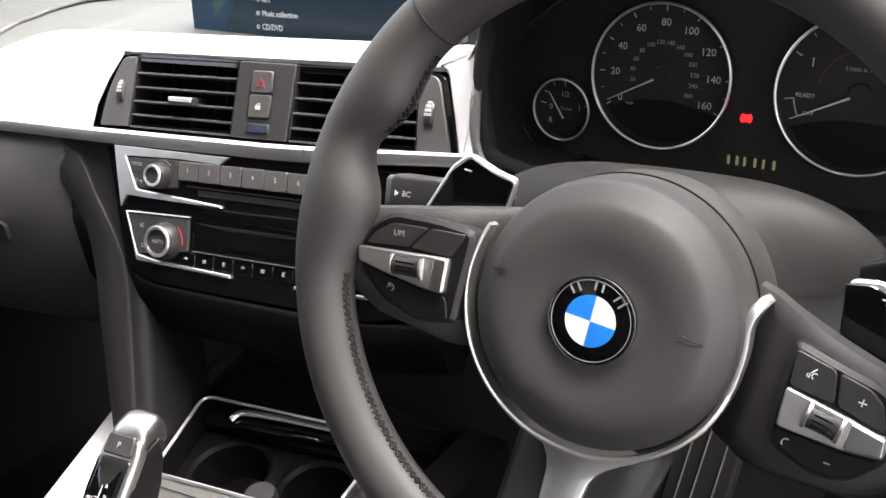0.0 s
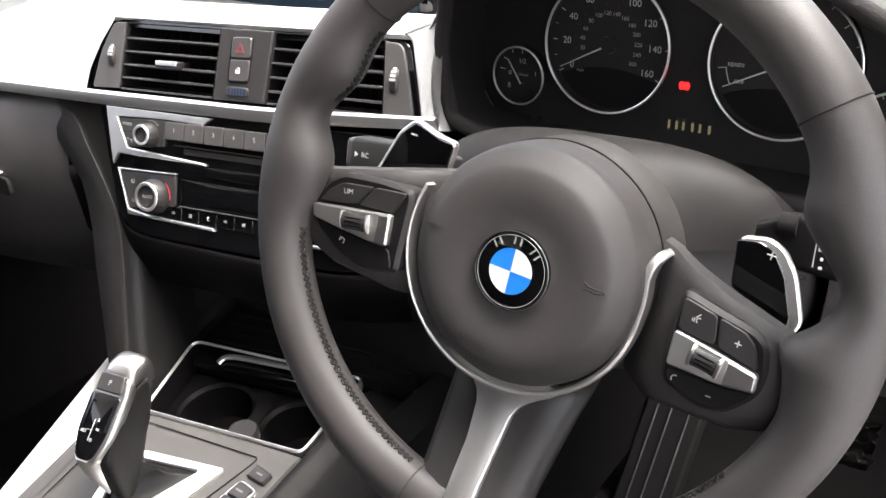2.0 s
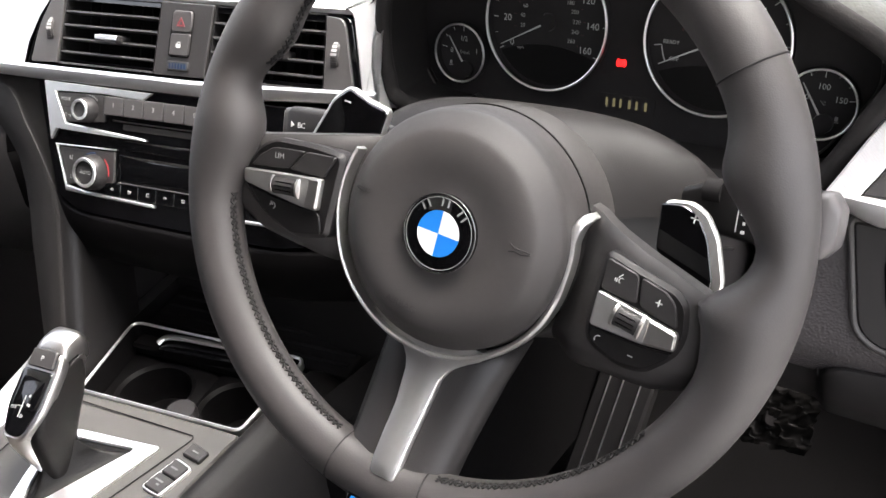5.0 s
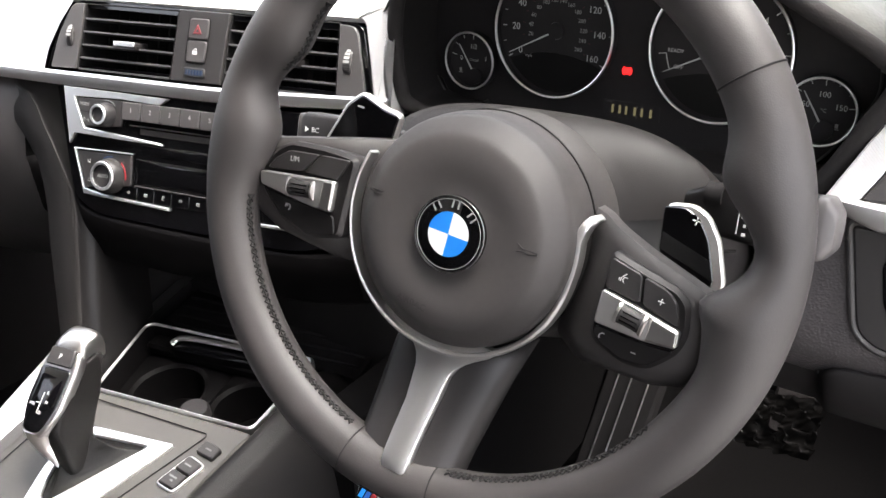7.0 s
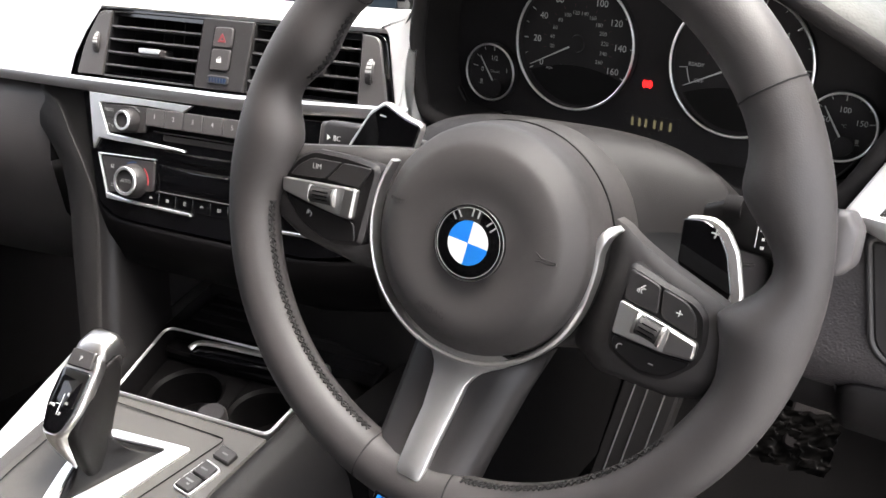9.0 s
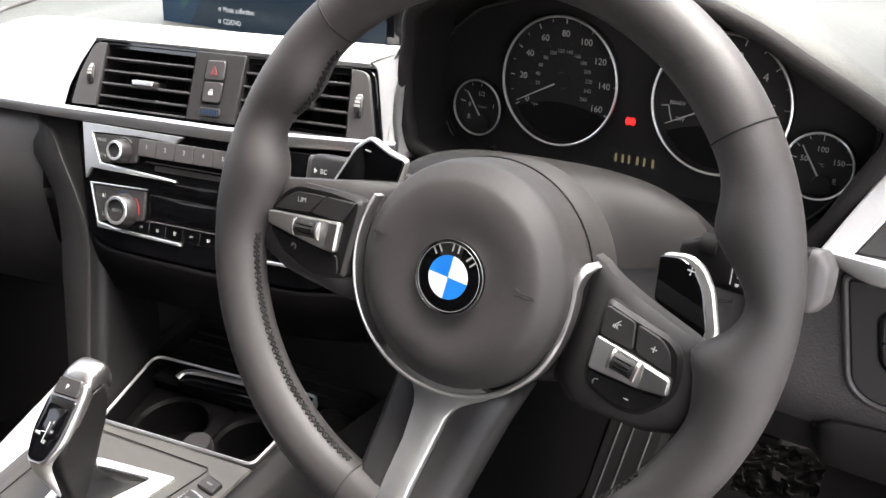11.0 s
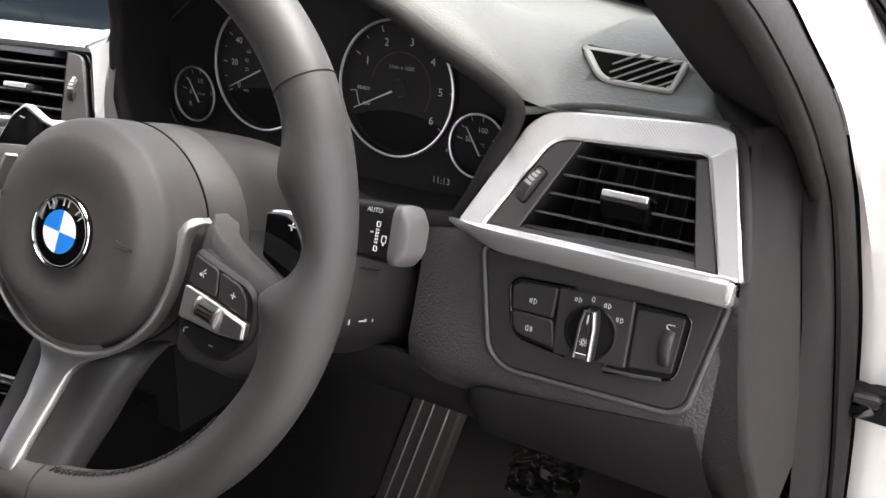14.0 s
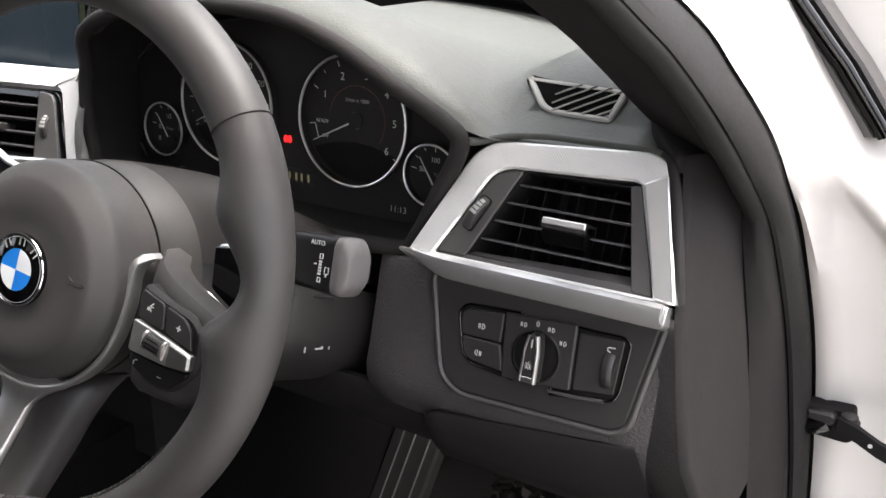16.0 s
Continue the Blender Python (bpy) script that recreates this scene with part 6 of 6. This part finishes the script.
    for cx, cy, r, x0, x1, lift in ((-0.036, 0.000, 0.0360, -0.094, 0.014, -0.022), (0.056, 0.003, 0.0320, 0.014, 0.096, -0.020)):
        ring, edge = [], []
        for k in range(48):
            c, s = math.cos(2 * math.pi * (k + 0.5) / 48), math.sin(2 * math.pi * (k + 0.5) / 48)
            f = min(((x1 - cx) if c > 0 else (cx - x0)) / abs(c), ((0.056 - cy) if s > 0 else (cy + 0.036)) / abs(s))
            ring.append((cx, cy, c, s))
            edge.append((cx + f * c, cy + f * s, lift - 0.004))
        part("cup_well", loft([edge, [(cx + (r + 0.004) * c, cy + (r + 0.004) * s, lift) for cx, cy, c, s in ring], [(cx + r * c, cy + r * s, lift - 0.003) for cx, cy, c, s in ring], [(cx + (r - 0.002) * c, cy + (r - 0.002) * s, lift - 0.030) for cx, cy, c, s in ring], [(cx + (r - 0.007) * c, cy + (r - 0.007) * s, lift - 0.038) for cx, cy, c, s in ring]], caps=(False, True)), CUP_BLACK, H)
    part("clip", merge(lathe([(0.0, -0.03), (0.0150, -0.03), (0.0150, -0.014), (0.0135, -0.011), (0.0, -0.0105)], 28, 0.0150, -0.0220)), PLASTIC, H, "grey rubber cup clamp")
    part("lid_handle", sweep(smooth_path([(-0.056, 0.040, 0.000), (-0.046, 0.050, 0.0025), (0.012, 0.0545, 0.003), (0.090, 0.0575, 0.002)], 6), 0.0036, 8, False, 0.6), SATIN, H, "chrome edged lid grip")
    part("lid", prism(rpoly([(-0.056, 0.036), (0.092, 0.046), (0.092, 0.058), (-0.046, 0.052)], 0.004), -0.012, -0.0015, 0.002), GLOSS, H)
    # selector gate and boot
    G = thing("selector_gate", CONS, "satin silver frame with black leather boot round the gear selector", "gear gate")
    o = rpoly([(-0.0530, -0.0825), (0.0395, -0.0760), (0.0140, -0.1520), (-0.0060, -0.2050), (-0.0300, -0.2060), (-0.0440, -0.1750), (-0.0600, -0.1250)], (0.012, 0.004, 0.03, 0.012, 0.012, 0.03, 0.03), 6)
    i = rpoly([(-0.0450, -0.0925), (0.0185, -0.0865), (-0.0050, -0.1300), (-0.0230, -0.1650), (-0.0320, -0.1650), (-0.0400, -0.1500), (-0.0500, -0.1220)], (0.010, 0.003, 0.02, 0.006, 0.006, 0.02, 0.02), 6)
    part("gate_frame", frame_ring(o, i, -0.004, 0.0035, 0.0012), SATIN, G)
    rows = []
    for t in range(13):
        f = t / 12
        cx, cy = -0.0300, -0.1240 + 0.004 * f
        s = 1 - 0.82 * f ** 0.70
        rows.append([(cx + (x - cx) * s * (1 + 0.05 * f * (1 - f) * math.sin(0.9 * k + 9 * f)), cy + (y - cy) * s * (1 + 0.07 * f * (1 - f) * math.cos(1.3 * k + 14 * f)), 0.001 + 0.040 * f ** 1.6 + 0.0022 * math.sin(7 * f + 0.7 * k) * f * (1 - f)) for k, (x, y) in enumerate(inset(i, -0.001))])
    part("boot", loft(rows, caps=(False, True)), BOOT, G, "folded black leather boot")
    S = thing("gear_selector", CONS, "gear selector with silver frame, dark sides and gloss black shift diagram", "gear selector")
    def section(z, x0, y0, hx, hy):
        return [(x0 + x, y0 + y, z) for x, y in rrect(0, 0, 2 * hx, 2 * hy, 0.008, 5)]
    part("lever", loft([section(*r) for r in ((0.008, -0.027, -0.124, 0.012, 0.016), (0.030, -0.029, -0.122, 0.0135, 0.019), (0.045, -0.032, -0.116, 0.0155, 0.025), (0.055, -0.0345, -0.110, 0.0170, 0.029), (0.070, -0.0355, -0.098, 0.0178, 0.026), (0.084, -0.036, -0.087, 0.0172, 0.0195), (0.092, -0.036, -0.081, 0.0160, 0.0150))]), BOOT, S, "dark leather sides of the lever")
    part("cap", loft([section(*r) for r in ((0.082, -0.0375, -0.079, 0.0176, 0.0190), (0.089, -0.0375, -0.0765, 0.0178, 0.0185), (0.096, -0.0372, -0.0738, 0.0170, 0.0160), (0.1010, -0.037, -0.0720, 0.0154, 0.0130), (0.1040, -0.0368, -0.0710, 0.0130, 0.0100), (0.1050, -0.0366, -0.0705, 0.0095, 0.0070))]), LEVER, S, "satin silver cap")
    shell = rpoly([(-0.0100, -0.0320), (0.0112, -0.0320), (0.0200, -0.0080), (0.0198, 0.0330), (0.0162, 0.0440), (-0.0150, 0.0440), (-0.0178, 0.0330), (-0.0180, -0.0080)], (0.008, 0.008, 0.010, 0.006, 0.005, 0.005, 0.006, 0.010), 5)
    part("frame", moved(prism(shell, -0.0090, 0.0006, 0.0026), pose(-0.0378, -0.1215, 0.0748, 35, 0, 0)), LEVER, S, "satin silver frame round the face", 60)
    part("tail", loft([[(x - h, y + 0.014, z), (x - h, y + 0.004, z), (x - h * 0.5, y, z), (x + h * 0.5, y, z), (x + h, y + 0.004, z), (x + h, y + 0.014, z)] for x, y, z, h in ((-0.0378, -0.1465, 0.0585, 0.0112), (-0.0368, -0.1475, 0.0500, 0.0102), (-0.0345, -0.1462, 0.0380, 0.0076), (-0.0315, -0.1440, 0.0260, 0.0046), (-0.0290, -0.1420, 0.0160, 0.0022))]), LEVER, S, "tapering silver tail of the frame", 60)
    face = pose(-0.0378, -0.1215, 0.0748, 35, 0, 0)
    o = rpoly([(-0.0090, -0.0290), (0.0090, -0.0290), (0.0165, -0.005), (0.0160, 0.0265), (-0.0160, 0.0265), (-0.0165, -0.005)], (0.007, 0.007, 0.008, 0.004, 0.004, 0.008))
    part("diagram", moved(loft([[(x * f, (y + 0.003) * f - 0.003, w) for x, y in o] for f, w in ((1.0, -0.006), (1.0, 0.0006), (0.94, 0.0015), (0.7, 0.0021), (0.4, 0.0024), (0.12, 0.0025))]), face), GLOSS, S, "gloss black face with the shift diagram", 70)
    for t, u, v in (("R", 0.0040, 0.0045), ("N", 0.0058, -0.0030), ("D", 0.0030, -0.0125), ("M/S", -0.0080, -0.0065)):
        writing("figure", t, 0.0040, PRINT, S, u, v, 0.0028).matrix_local = face
    part("lines", moved(merge(box(0.0, -0.0045, 0.0028, 0.0005, 0.018, 0.0003), box(-0.0022, -0.0045, 0.0028, 0.0050, 0.0005, 0.0003)), face), PRINT, S)
    top = pose(-0.0368, -0.0925, 0.0960, 37, 0, 0)
    part("park_button", moved(prism(rpoly([(-0.0138, -0.0078), (0.0138, -0.0078), (0.0130, 0.0080), (-0.0130, 0.0080)], 0.003), -0.006, 0.0026, 0.001), top), BUTTON_GREY, S)
    writing("figure", "P", 0.0062, PRINT, S, 0, 0.0, 0.0028).matrix_local = top
    part("side_button", moved(prism(rrect(0, 0, 0.020, 0.012, 0.005), -0.002, 0.0008, 0.0005), pose(-0.0200, -0.078, 0.083, 90, 0, 0) @ pose(0, 0, 0, 0, 90, 0)), PLASTIC, S, "black release button")
    # drive mode buttons
    D = thing("drive_mode_buttons", CONS, "small console buttons in a silver frame", "buttons")
    o = rpoly([(0.0507, -0.1180), (0.0722, -0.1225), (0.0815, -0.0872), (0.0607, -0.0808)], 0.005)
    part("button_frame", frame_ring(o, inset(o, 0.0021), -0.002, 0.0026, 0.0008), SATIN, D)
    part("mode_button", prism(rpoly([(0.0532, -0.1162), (0.0712, -0.1198), (0.0755, -0.1040), (0.0575, -0.1000)], 0.002), -0.002, 0.0045, 0.001), BUTTON_GREY, D)
    part("mode_button", prism(rpoly([(0.0580, -0.0988), (0.0758, -0.1026), (0.0792, -0.0885), (0.0620, -0.0836)], 0.002), -0.002, 0.0045, 0.001), BUTTON_GREY, D)
    part("traction_button", prism(rpoly([(0.0646, -0.0626), (0.0845, -0.0677), (0.0820, -0.0803), (0.0628, -0.0765)], 0.002), -0.002, 0.004, 0.001), BUTTON_GREY, D)
    for u, v, w, h in ((0.0640, -0.1085, 0.0090, 0.0046), (0.0652, -0.1125, 0.0030, 0.0046), (0.0682, -0.0935, 0.0080, 0.0046), (0.0740, -0.0720, 0.0070, 0.0041)):
        part("print", moved(box(0, 0, h, w, 0.0018, 0.0003), pose(u, v, 0, 0, 0, -12)), EMBLEM_GREY, D)


# ---------------------------------------------------------------- door opening
CREASE = ((0.256, -0.18, 1.115), (0.290, -0.06, 1.055), (0.316, 0.04, 1.003), (0.334, 0.12, 0.9565), (0.3427, 0.15, 0.9367), (0.356, 0.19, 0.902), (0.3655, 0.245, 0.858), (0.3715, 0.32, 0.795), (0.385, 0.385, 0.67), (0.404, 0.39, 0.51), (0.408, 0.38, 0.30))
OUTER = ((0.250, -0.14, 1.115), (0.285, 0.0, 1.050), (0.312, 0.11, 0.998), (0.336, 0.20, 0.9513), (0.3505, 0.23, 0.9215), (0.3677, 0.27, 0.8801), (0.3765, 0.31, 0.8371), (0.3847, 0.37, 0.7689), (0.400, 0.41, 0.66), (0.415, 0.412, 0.50), (0.418, 0.40, 0.30))
INNER = ((0.200, -0.30, 1.14), (0.245, -0.12, 1.062), (0.268, 0.04, 0.995), (0.272, 0.16, 0.948), (0.277, 0.21, 0.922), (0.283, 0.245, 0.900), (0.297, 0.28, 0.872), (0.310, 0.312, 0.848), (0.328, 0.335, 0.82))


def door_opening():
    S = thing("door_seal", pose(0, 0, 0), "black rubber door seal along the pillar and opening", "door seal")
    pc, po = smooth_path(CREASE, 6), smooth_path(OUTER, 6)
    rows = []
    for c, o in zip(pc, po):
        d = o - c
        b = Vector((0.2, -1.0, 0.35)).normalized() * 0.007
        rows.append([c + Vector((0.002, 0.020, 0.0)), c + d * 0.06 + b * 0.1, c + d * 0.22 + b * 0.8, c + d * 0.5 + b * 1.05, c + d * 0.78 + b * 0.8, c + d * 0.96 + b * 0.1, o + Vector((-0.002, 0.014, 0.0))])
    part("bulb", sheet(rows), RUBBER, S)
    part("inner_lip", sweep([q + Vector((-0.007, 0.003, -0.002)) for q in pc], 0.0068, 10), RUBBER, S)
    # pillar cover inside the car
    pi = smooth_path(INNER, 6)
    pk = smooth_path(CREASE[:8], 7)
    rows = []
    for k in range(len(pi)):
        a, c = pi[k], pk[min(k, len(pk) - 1)]
        d = c - a
        b = Vector((-0.1, -1.0, 0.3)).normalized() * 0.010
        rows.append([a + Vector((0.020, 0.10, 0.03)), a + Vector((0.006, 0.03, 0.008)), a, a + d * 0.10 + b * 0.5, a + d * 0.35 + b * 0.9, a + d * 0.62 + b * 0.55, a + d * 0.70 + b * 0.25, a + d * 0.85 + b * 0.3, c + Vector((-0.003, 0.006, 0.0)), c + Vector((-0.006, 0.03, 0.0))])
    setting("pillar_trim", sheet(rows), PILLAR_CLOTH, "black cloth covered windscreen pillar trim", 60)
    # kick cover between dash and seal
    rows = []
    for z, xe, ye in ((0.858, 0.349, 0.288), (0.83, 0.351, 0.29), (0.78, 0.357, 0.30), (0.72, 0.365, 0.312), (0.663, 0.370, 0.32), (0.577, 0.378, 0.325), (0.45, 0.386, 0.33), (0.30, 0.390, 0.33)):
        xc = blend(z, [q[2] for q in CREASE[::-1]], [q[0] for q in CREASE[::-1]])
        yc = blend(z, [q[2] for q in CREASE[::-1]], [q[1] for q in CREASE[::-1]])
        rows.append([(xe + 0.001, ye + 0.004, z), (xe * 0.75 + xc * 0.25 + 0.004, ye * 0.75 + yc * 0.25, z), (xe * 0.35 + xc * 0.65 + 0.003, ye * 0.35 + yc * 0.65, z), (xc - 0.001, yc + 0.008, z)])
    setting("kick_cover", sheet(rows), KICK, "black cover between the dash and the door seal", 60)
    # painted body: hinge pillar face and upper pillar
    rows = []
    for k, q in enumerate(po):
        tx = blend(q.z, (0.30, 0.60, 0.74, 0.80, 0.840, 0.854, 0.893, 0.934, 1.012, 1.12), (0.64, 0.62, 0.58, 0.47, 0.425, 0.412, 0.382, 0.354, 0.300, 0.25))
        t = Vector((tx, 0.42, q.z + 0.004))
        d = t - q
        n = (po[min(k + 1, len(po) - 1)] - po[max(k - 1, 0)]).cross(d).normalized()
        low = max(0.0, min(1.0, (0.845 - q.z) / 0.04))
        n *= low if n.x - n.y > 0 else -low
        g = 0.003 + 0.007 * low
        rows.append([q + Vector((0.002, 0.016 + g, -0.002)), q + Vector((0.001, 0.003 + g, 0.001))] + [q + Vector((0, g, 0)) * (1 - f) + d * f + n * b for f, b in ((0.05, 0.001), (0.12, -0.006), (0.24, -0.011), (0.40, -0.012), (0.46, -0.007), (0.51, 0.001), (0.57, 0.006), (0.64, 0.007), (0.74, 0.003), (0.88, -0.003), (1.0, -0.005))] + [t + Vector((0.02, 0.03, 0.0))])
    setting("body_pillar", sheet(rows), PAINT, "white painted door pillar of the car body", 60)
    B = thing("door_check_strap", pose(0.412, 0.424, 0.630), "black metal door check strap bolted to the pillar", "door strap")
    part("bracket", moved(prism(rpoly([(-0.013, -0.021), (0.022, -0.022), (0.028, -0.016), (0.024, 0.008), (-0.013, 0.006)], 0.003), 0.0, 0.014, 0.002), pose(0, 0, 0, 90, 0, 0)), MATT_BLACK, B)
    part("housing", moved(prism(rpoly([(-0.010, -0.004), (0.010, -0.006), (0.014, 0.001), (0.009, 0.005), (-0.010, 0.004)], 0.002), 0.012, 0.022, 0.002), pose(0, 0, 0, 90, 0, 0)), PLASTIC, B)
    part("roller", moved(lathe([(0.0, -0.009), (0.0062, -0.009), (0.0070, -0.006), (0.0070, 0.006), (0.0062, 0.009), (0.0, 0.009)], 18), pose(-0.001, -0.016, -0.010, 0, 62, 0)), GLOSS, B)
    part("bolt", moved(lathe([(0.0, -0.010), (0.0078, -0.010), (0.0085, -0.008), (0.0085, -0.001), (0.0066, 0.000), (0.0066, 0.003), (0.0050, 0.0042), (0.0, 0.0042)], 20), pose(0.0215, -0.020, 0.004)), PLASTIC, B)
    arm = part("arm", loft([[(x, y - 0.003, z - 0.0062), (x, y + 0.003, z - 0.0062), (x, y + 0.003, z + 0.0062), (x, y - 0.003, z + 0.0062)] for x, y, z in ((0.014, -0.024, 0.000), (0.030, -0.028, -0.003), (0.045, -0.031, -0.009), (0.09, -0.036, -0.022), (0.16, -0.03, -0.040))]), MATT_BLACK, B)
    part("rivet", moved(lathe([(0.0, 0.0), (0.0018, 0.0), (0.0014, 0.0010), (0.0, 0.0012)], 12), pose(0.040, -0.0335, -0.007, 90, 0, 0)), SATIN, arm)
    D = thing("open_door_edge", pose(0, 0, 0), "front edge of the open driver's door with black weather seal", "car door")
    rows, gl = [], []
    flange, outer = [], []
    for x, z, wd in ((0.265, 1.020, 0.047), (0.295, 0.985, 0.044), (0.329, 0.945, 0.040), (0.3525, 0.920, 0.037), (0.3665, 0.905, 0.036), (0.382, 0.885, 0.035), (0.394, 0.870, 0.034), (0.404, 0.857, 0.033)):
        flange.append([(x, 0.428, z - 0.001), (x, 0.412, z - 0.001), (x + wd * 0.03, 0.4075, z), (x + wd * 0.30, 0.405, z + 0.001), (x + wd * 0.36, 0.408, z + 0.001), (x + wd * 0.36, 0.43, z + 0.001)])
        rows.append([(x + wd * 0.34, 0.43, z), (x + wd * 0.36, 0.412, z), (x + wd * 0.42, 0.404, z), (x + wd * 0.52, 0.399, z + 0.002), (x + wd * 0.58, 0.406, z + 0.002), (x + wd * 0.66, 0.401, z + 0.003), (x + wd * 0.80, 0.403, z + 0.004), (x + wd * 0.80, 0.43, z + 0.004)])
        outer.append([(x + wd * 0.79, 0.43, z + 0.004), (x + wd * 0.79, 0.4035, z + 0.004), (x + wd * 0.86, 0.399, z + 0.004), (x + wd * 0.95, 0.400, z + 0.005), (x + wd, 0.406, z + 0.005), (x + wd, 0.43, z + 0.005)])
        gl.append((x + wd * 0.68, 0.3985, z + 0.003))
    part("flange", loft(flange), STALK_GREY, D, "pale grey flange")
    part("weather_seal", loft(rows), RUBBER, D)
    part("outer_strip", loft(outer), GREY_PLASTIC, D)
    part("inner_lining", loft([[(x, y + dy, z) for dy, z in ((0.0, 0.24), (-0.05, 0.30), (-0.06, 0.66), (-0.03, 0.82), (0.0, 0.85), (0.05, 0.84), (0.05, 0.24))] for x, y in ((0.56, 0.49), (0.80, 0.44), (1.10, 0.36), (1.42, 0.24))]), GREY_PLASTIC, D, "dark door lining")
    part("gloss_strip", sweep(gl, lambda t: 0.0042 - 0.0014 * t, 10), GLOSS, D)
    part("door_skin", sheet([[(0.300, 0.435, 1.03), (0.38, 0.44, 1.00), (0.60, 0.50, 0.99)], [(0.400, 0.435, 0.870), (0.45, 0.44, 0.86), (0.64, 0.50, 0.86)], [(0.415, 0.44, 0.835), (0.47, 0.45, 0.81), (0.66, 0.51, 0.80)]]), PAINT, D)


# ---------------------------------------------------------------- footwell
def footwell():
    F = thing("footrest", pose(-0.136, 0.617, 0.248, 56, 0, -6), "black footrest with three pale metal ribs in the footwell", "footrest")
    part("plate", prism(rrect(0, -0.035, 0.085, 0.27, 0.012), -0.02, 0.0, 0.004), MATT_BLACK, F)
    for u in (-0.022, -0.002, 0.024):
        part("rib", box(u, -0.035, 0.0010, 0.0018, 0.23, 0.003, 0.0007), BRUSHED, F)
    P = thing("accelerator_pedal", pose(0.082, 0.618, 0.325, 52, 0, 0), "tall black accelerator pedal", "pedal")
    part("plate", prism(rrect(0, 0.006, 0.044, 0.078, 0.012), 0, 0.012, 0.004), KICK, P)
    part("arm", loft([[(x - 0.008, y, z), (x + 0.008, y, z), (x + 0.008, y + 0.01, z), (x - 0.008, y + 0.01, z)] for x, y, z in ((0, 0.0, -0.008), (0, 0.05, -0.05), (0, 0.08, -0.13))]), MATT_BLACK, P)
    n = 44
    rows = []
    for i in range(n + 1):
        row = []
        for j in range(n + 1):
            a, b = j / n, i / n
            p = Vector((0.018 + 0.104 * a, 0.574 + 0.016 * (1 - a) + 0.030 * b, 0.272 + 0.022 * a + (0.060 + 0.012 * a) * b))
            h = noise.noise(Vector((a * 7, b * 5, 0.3))) * 0.0035 + noise.noise(Vector((a * 19, b * 15, 2.1))) * 0.0020
            edge = noise.noise(Vector((a * 9, b * 9, 5.0))) * 0.006
            row.append(p + Vector((edge, -0.8 * h, 0.6 * h + edge)))
        rows.append(row)
    ob = finish("plastic_film", sheet(rows), FILM, None, "", 30)
    tagged(ob, "crumpled clear protective film over the pedal", "plastic film")
    setting("footwell_side", merge(box(-0.20, 0.5, 0.36, 0.04, 0.8, 0.34)), CARPET, "black carpeted side of the footwell")


car_shell()
windscreen()
dashboard()
binnacle()
cluster()
steering_wheel()
steering_column()
stalks()
centre_vents()
dash_trim()
radio_and_climate()
stack_sides()
display_screen()
side_vent()
light_switch()
demister()
console()
door_opening()
footwell()
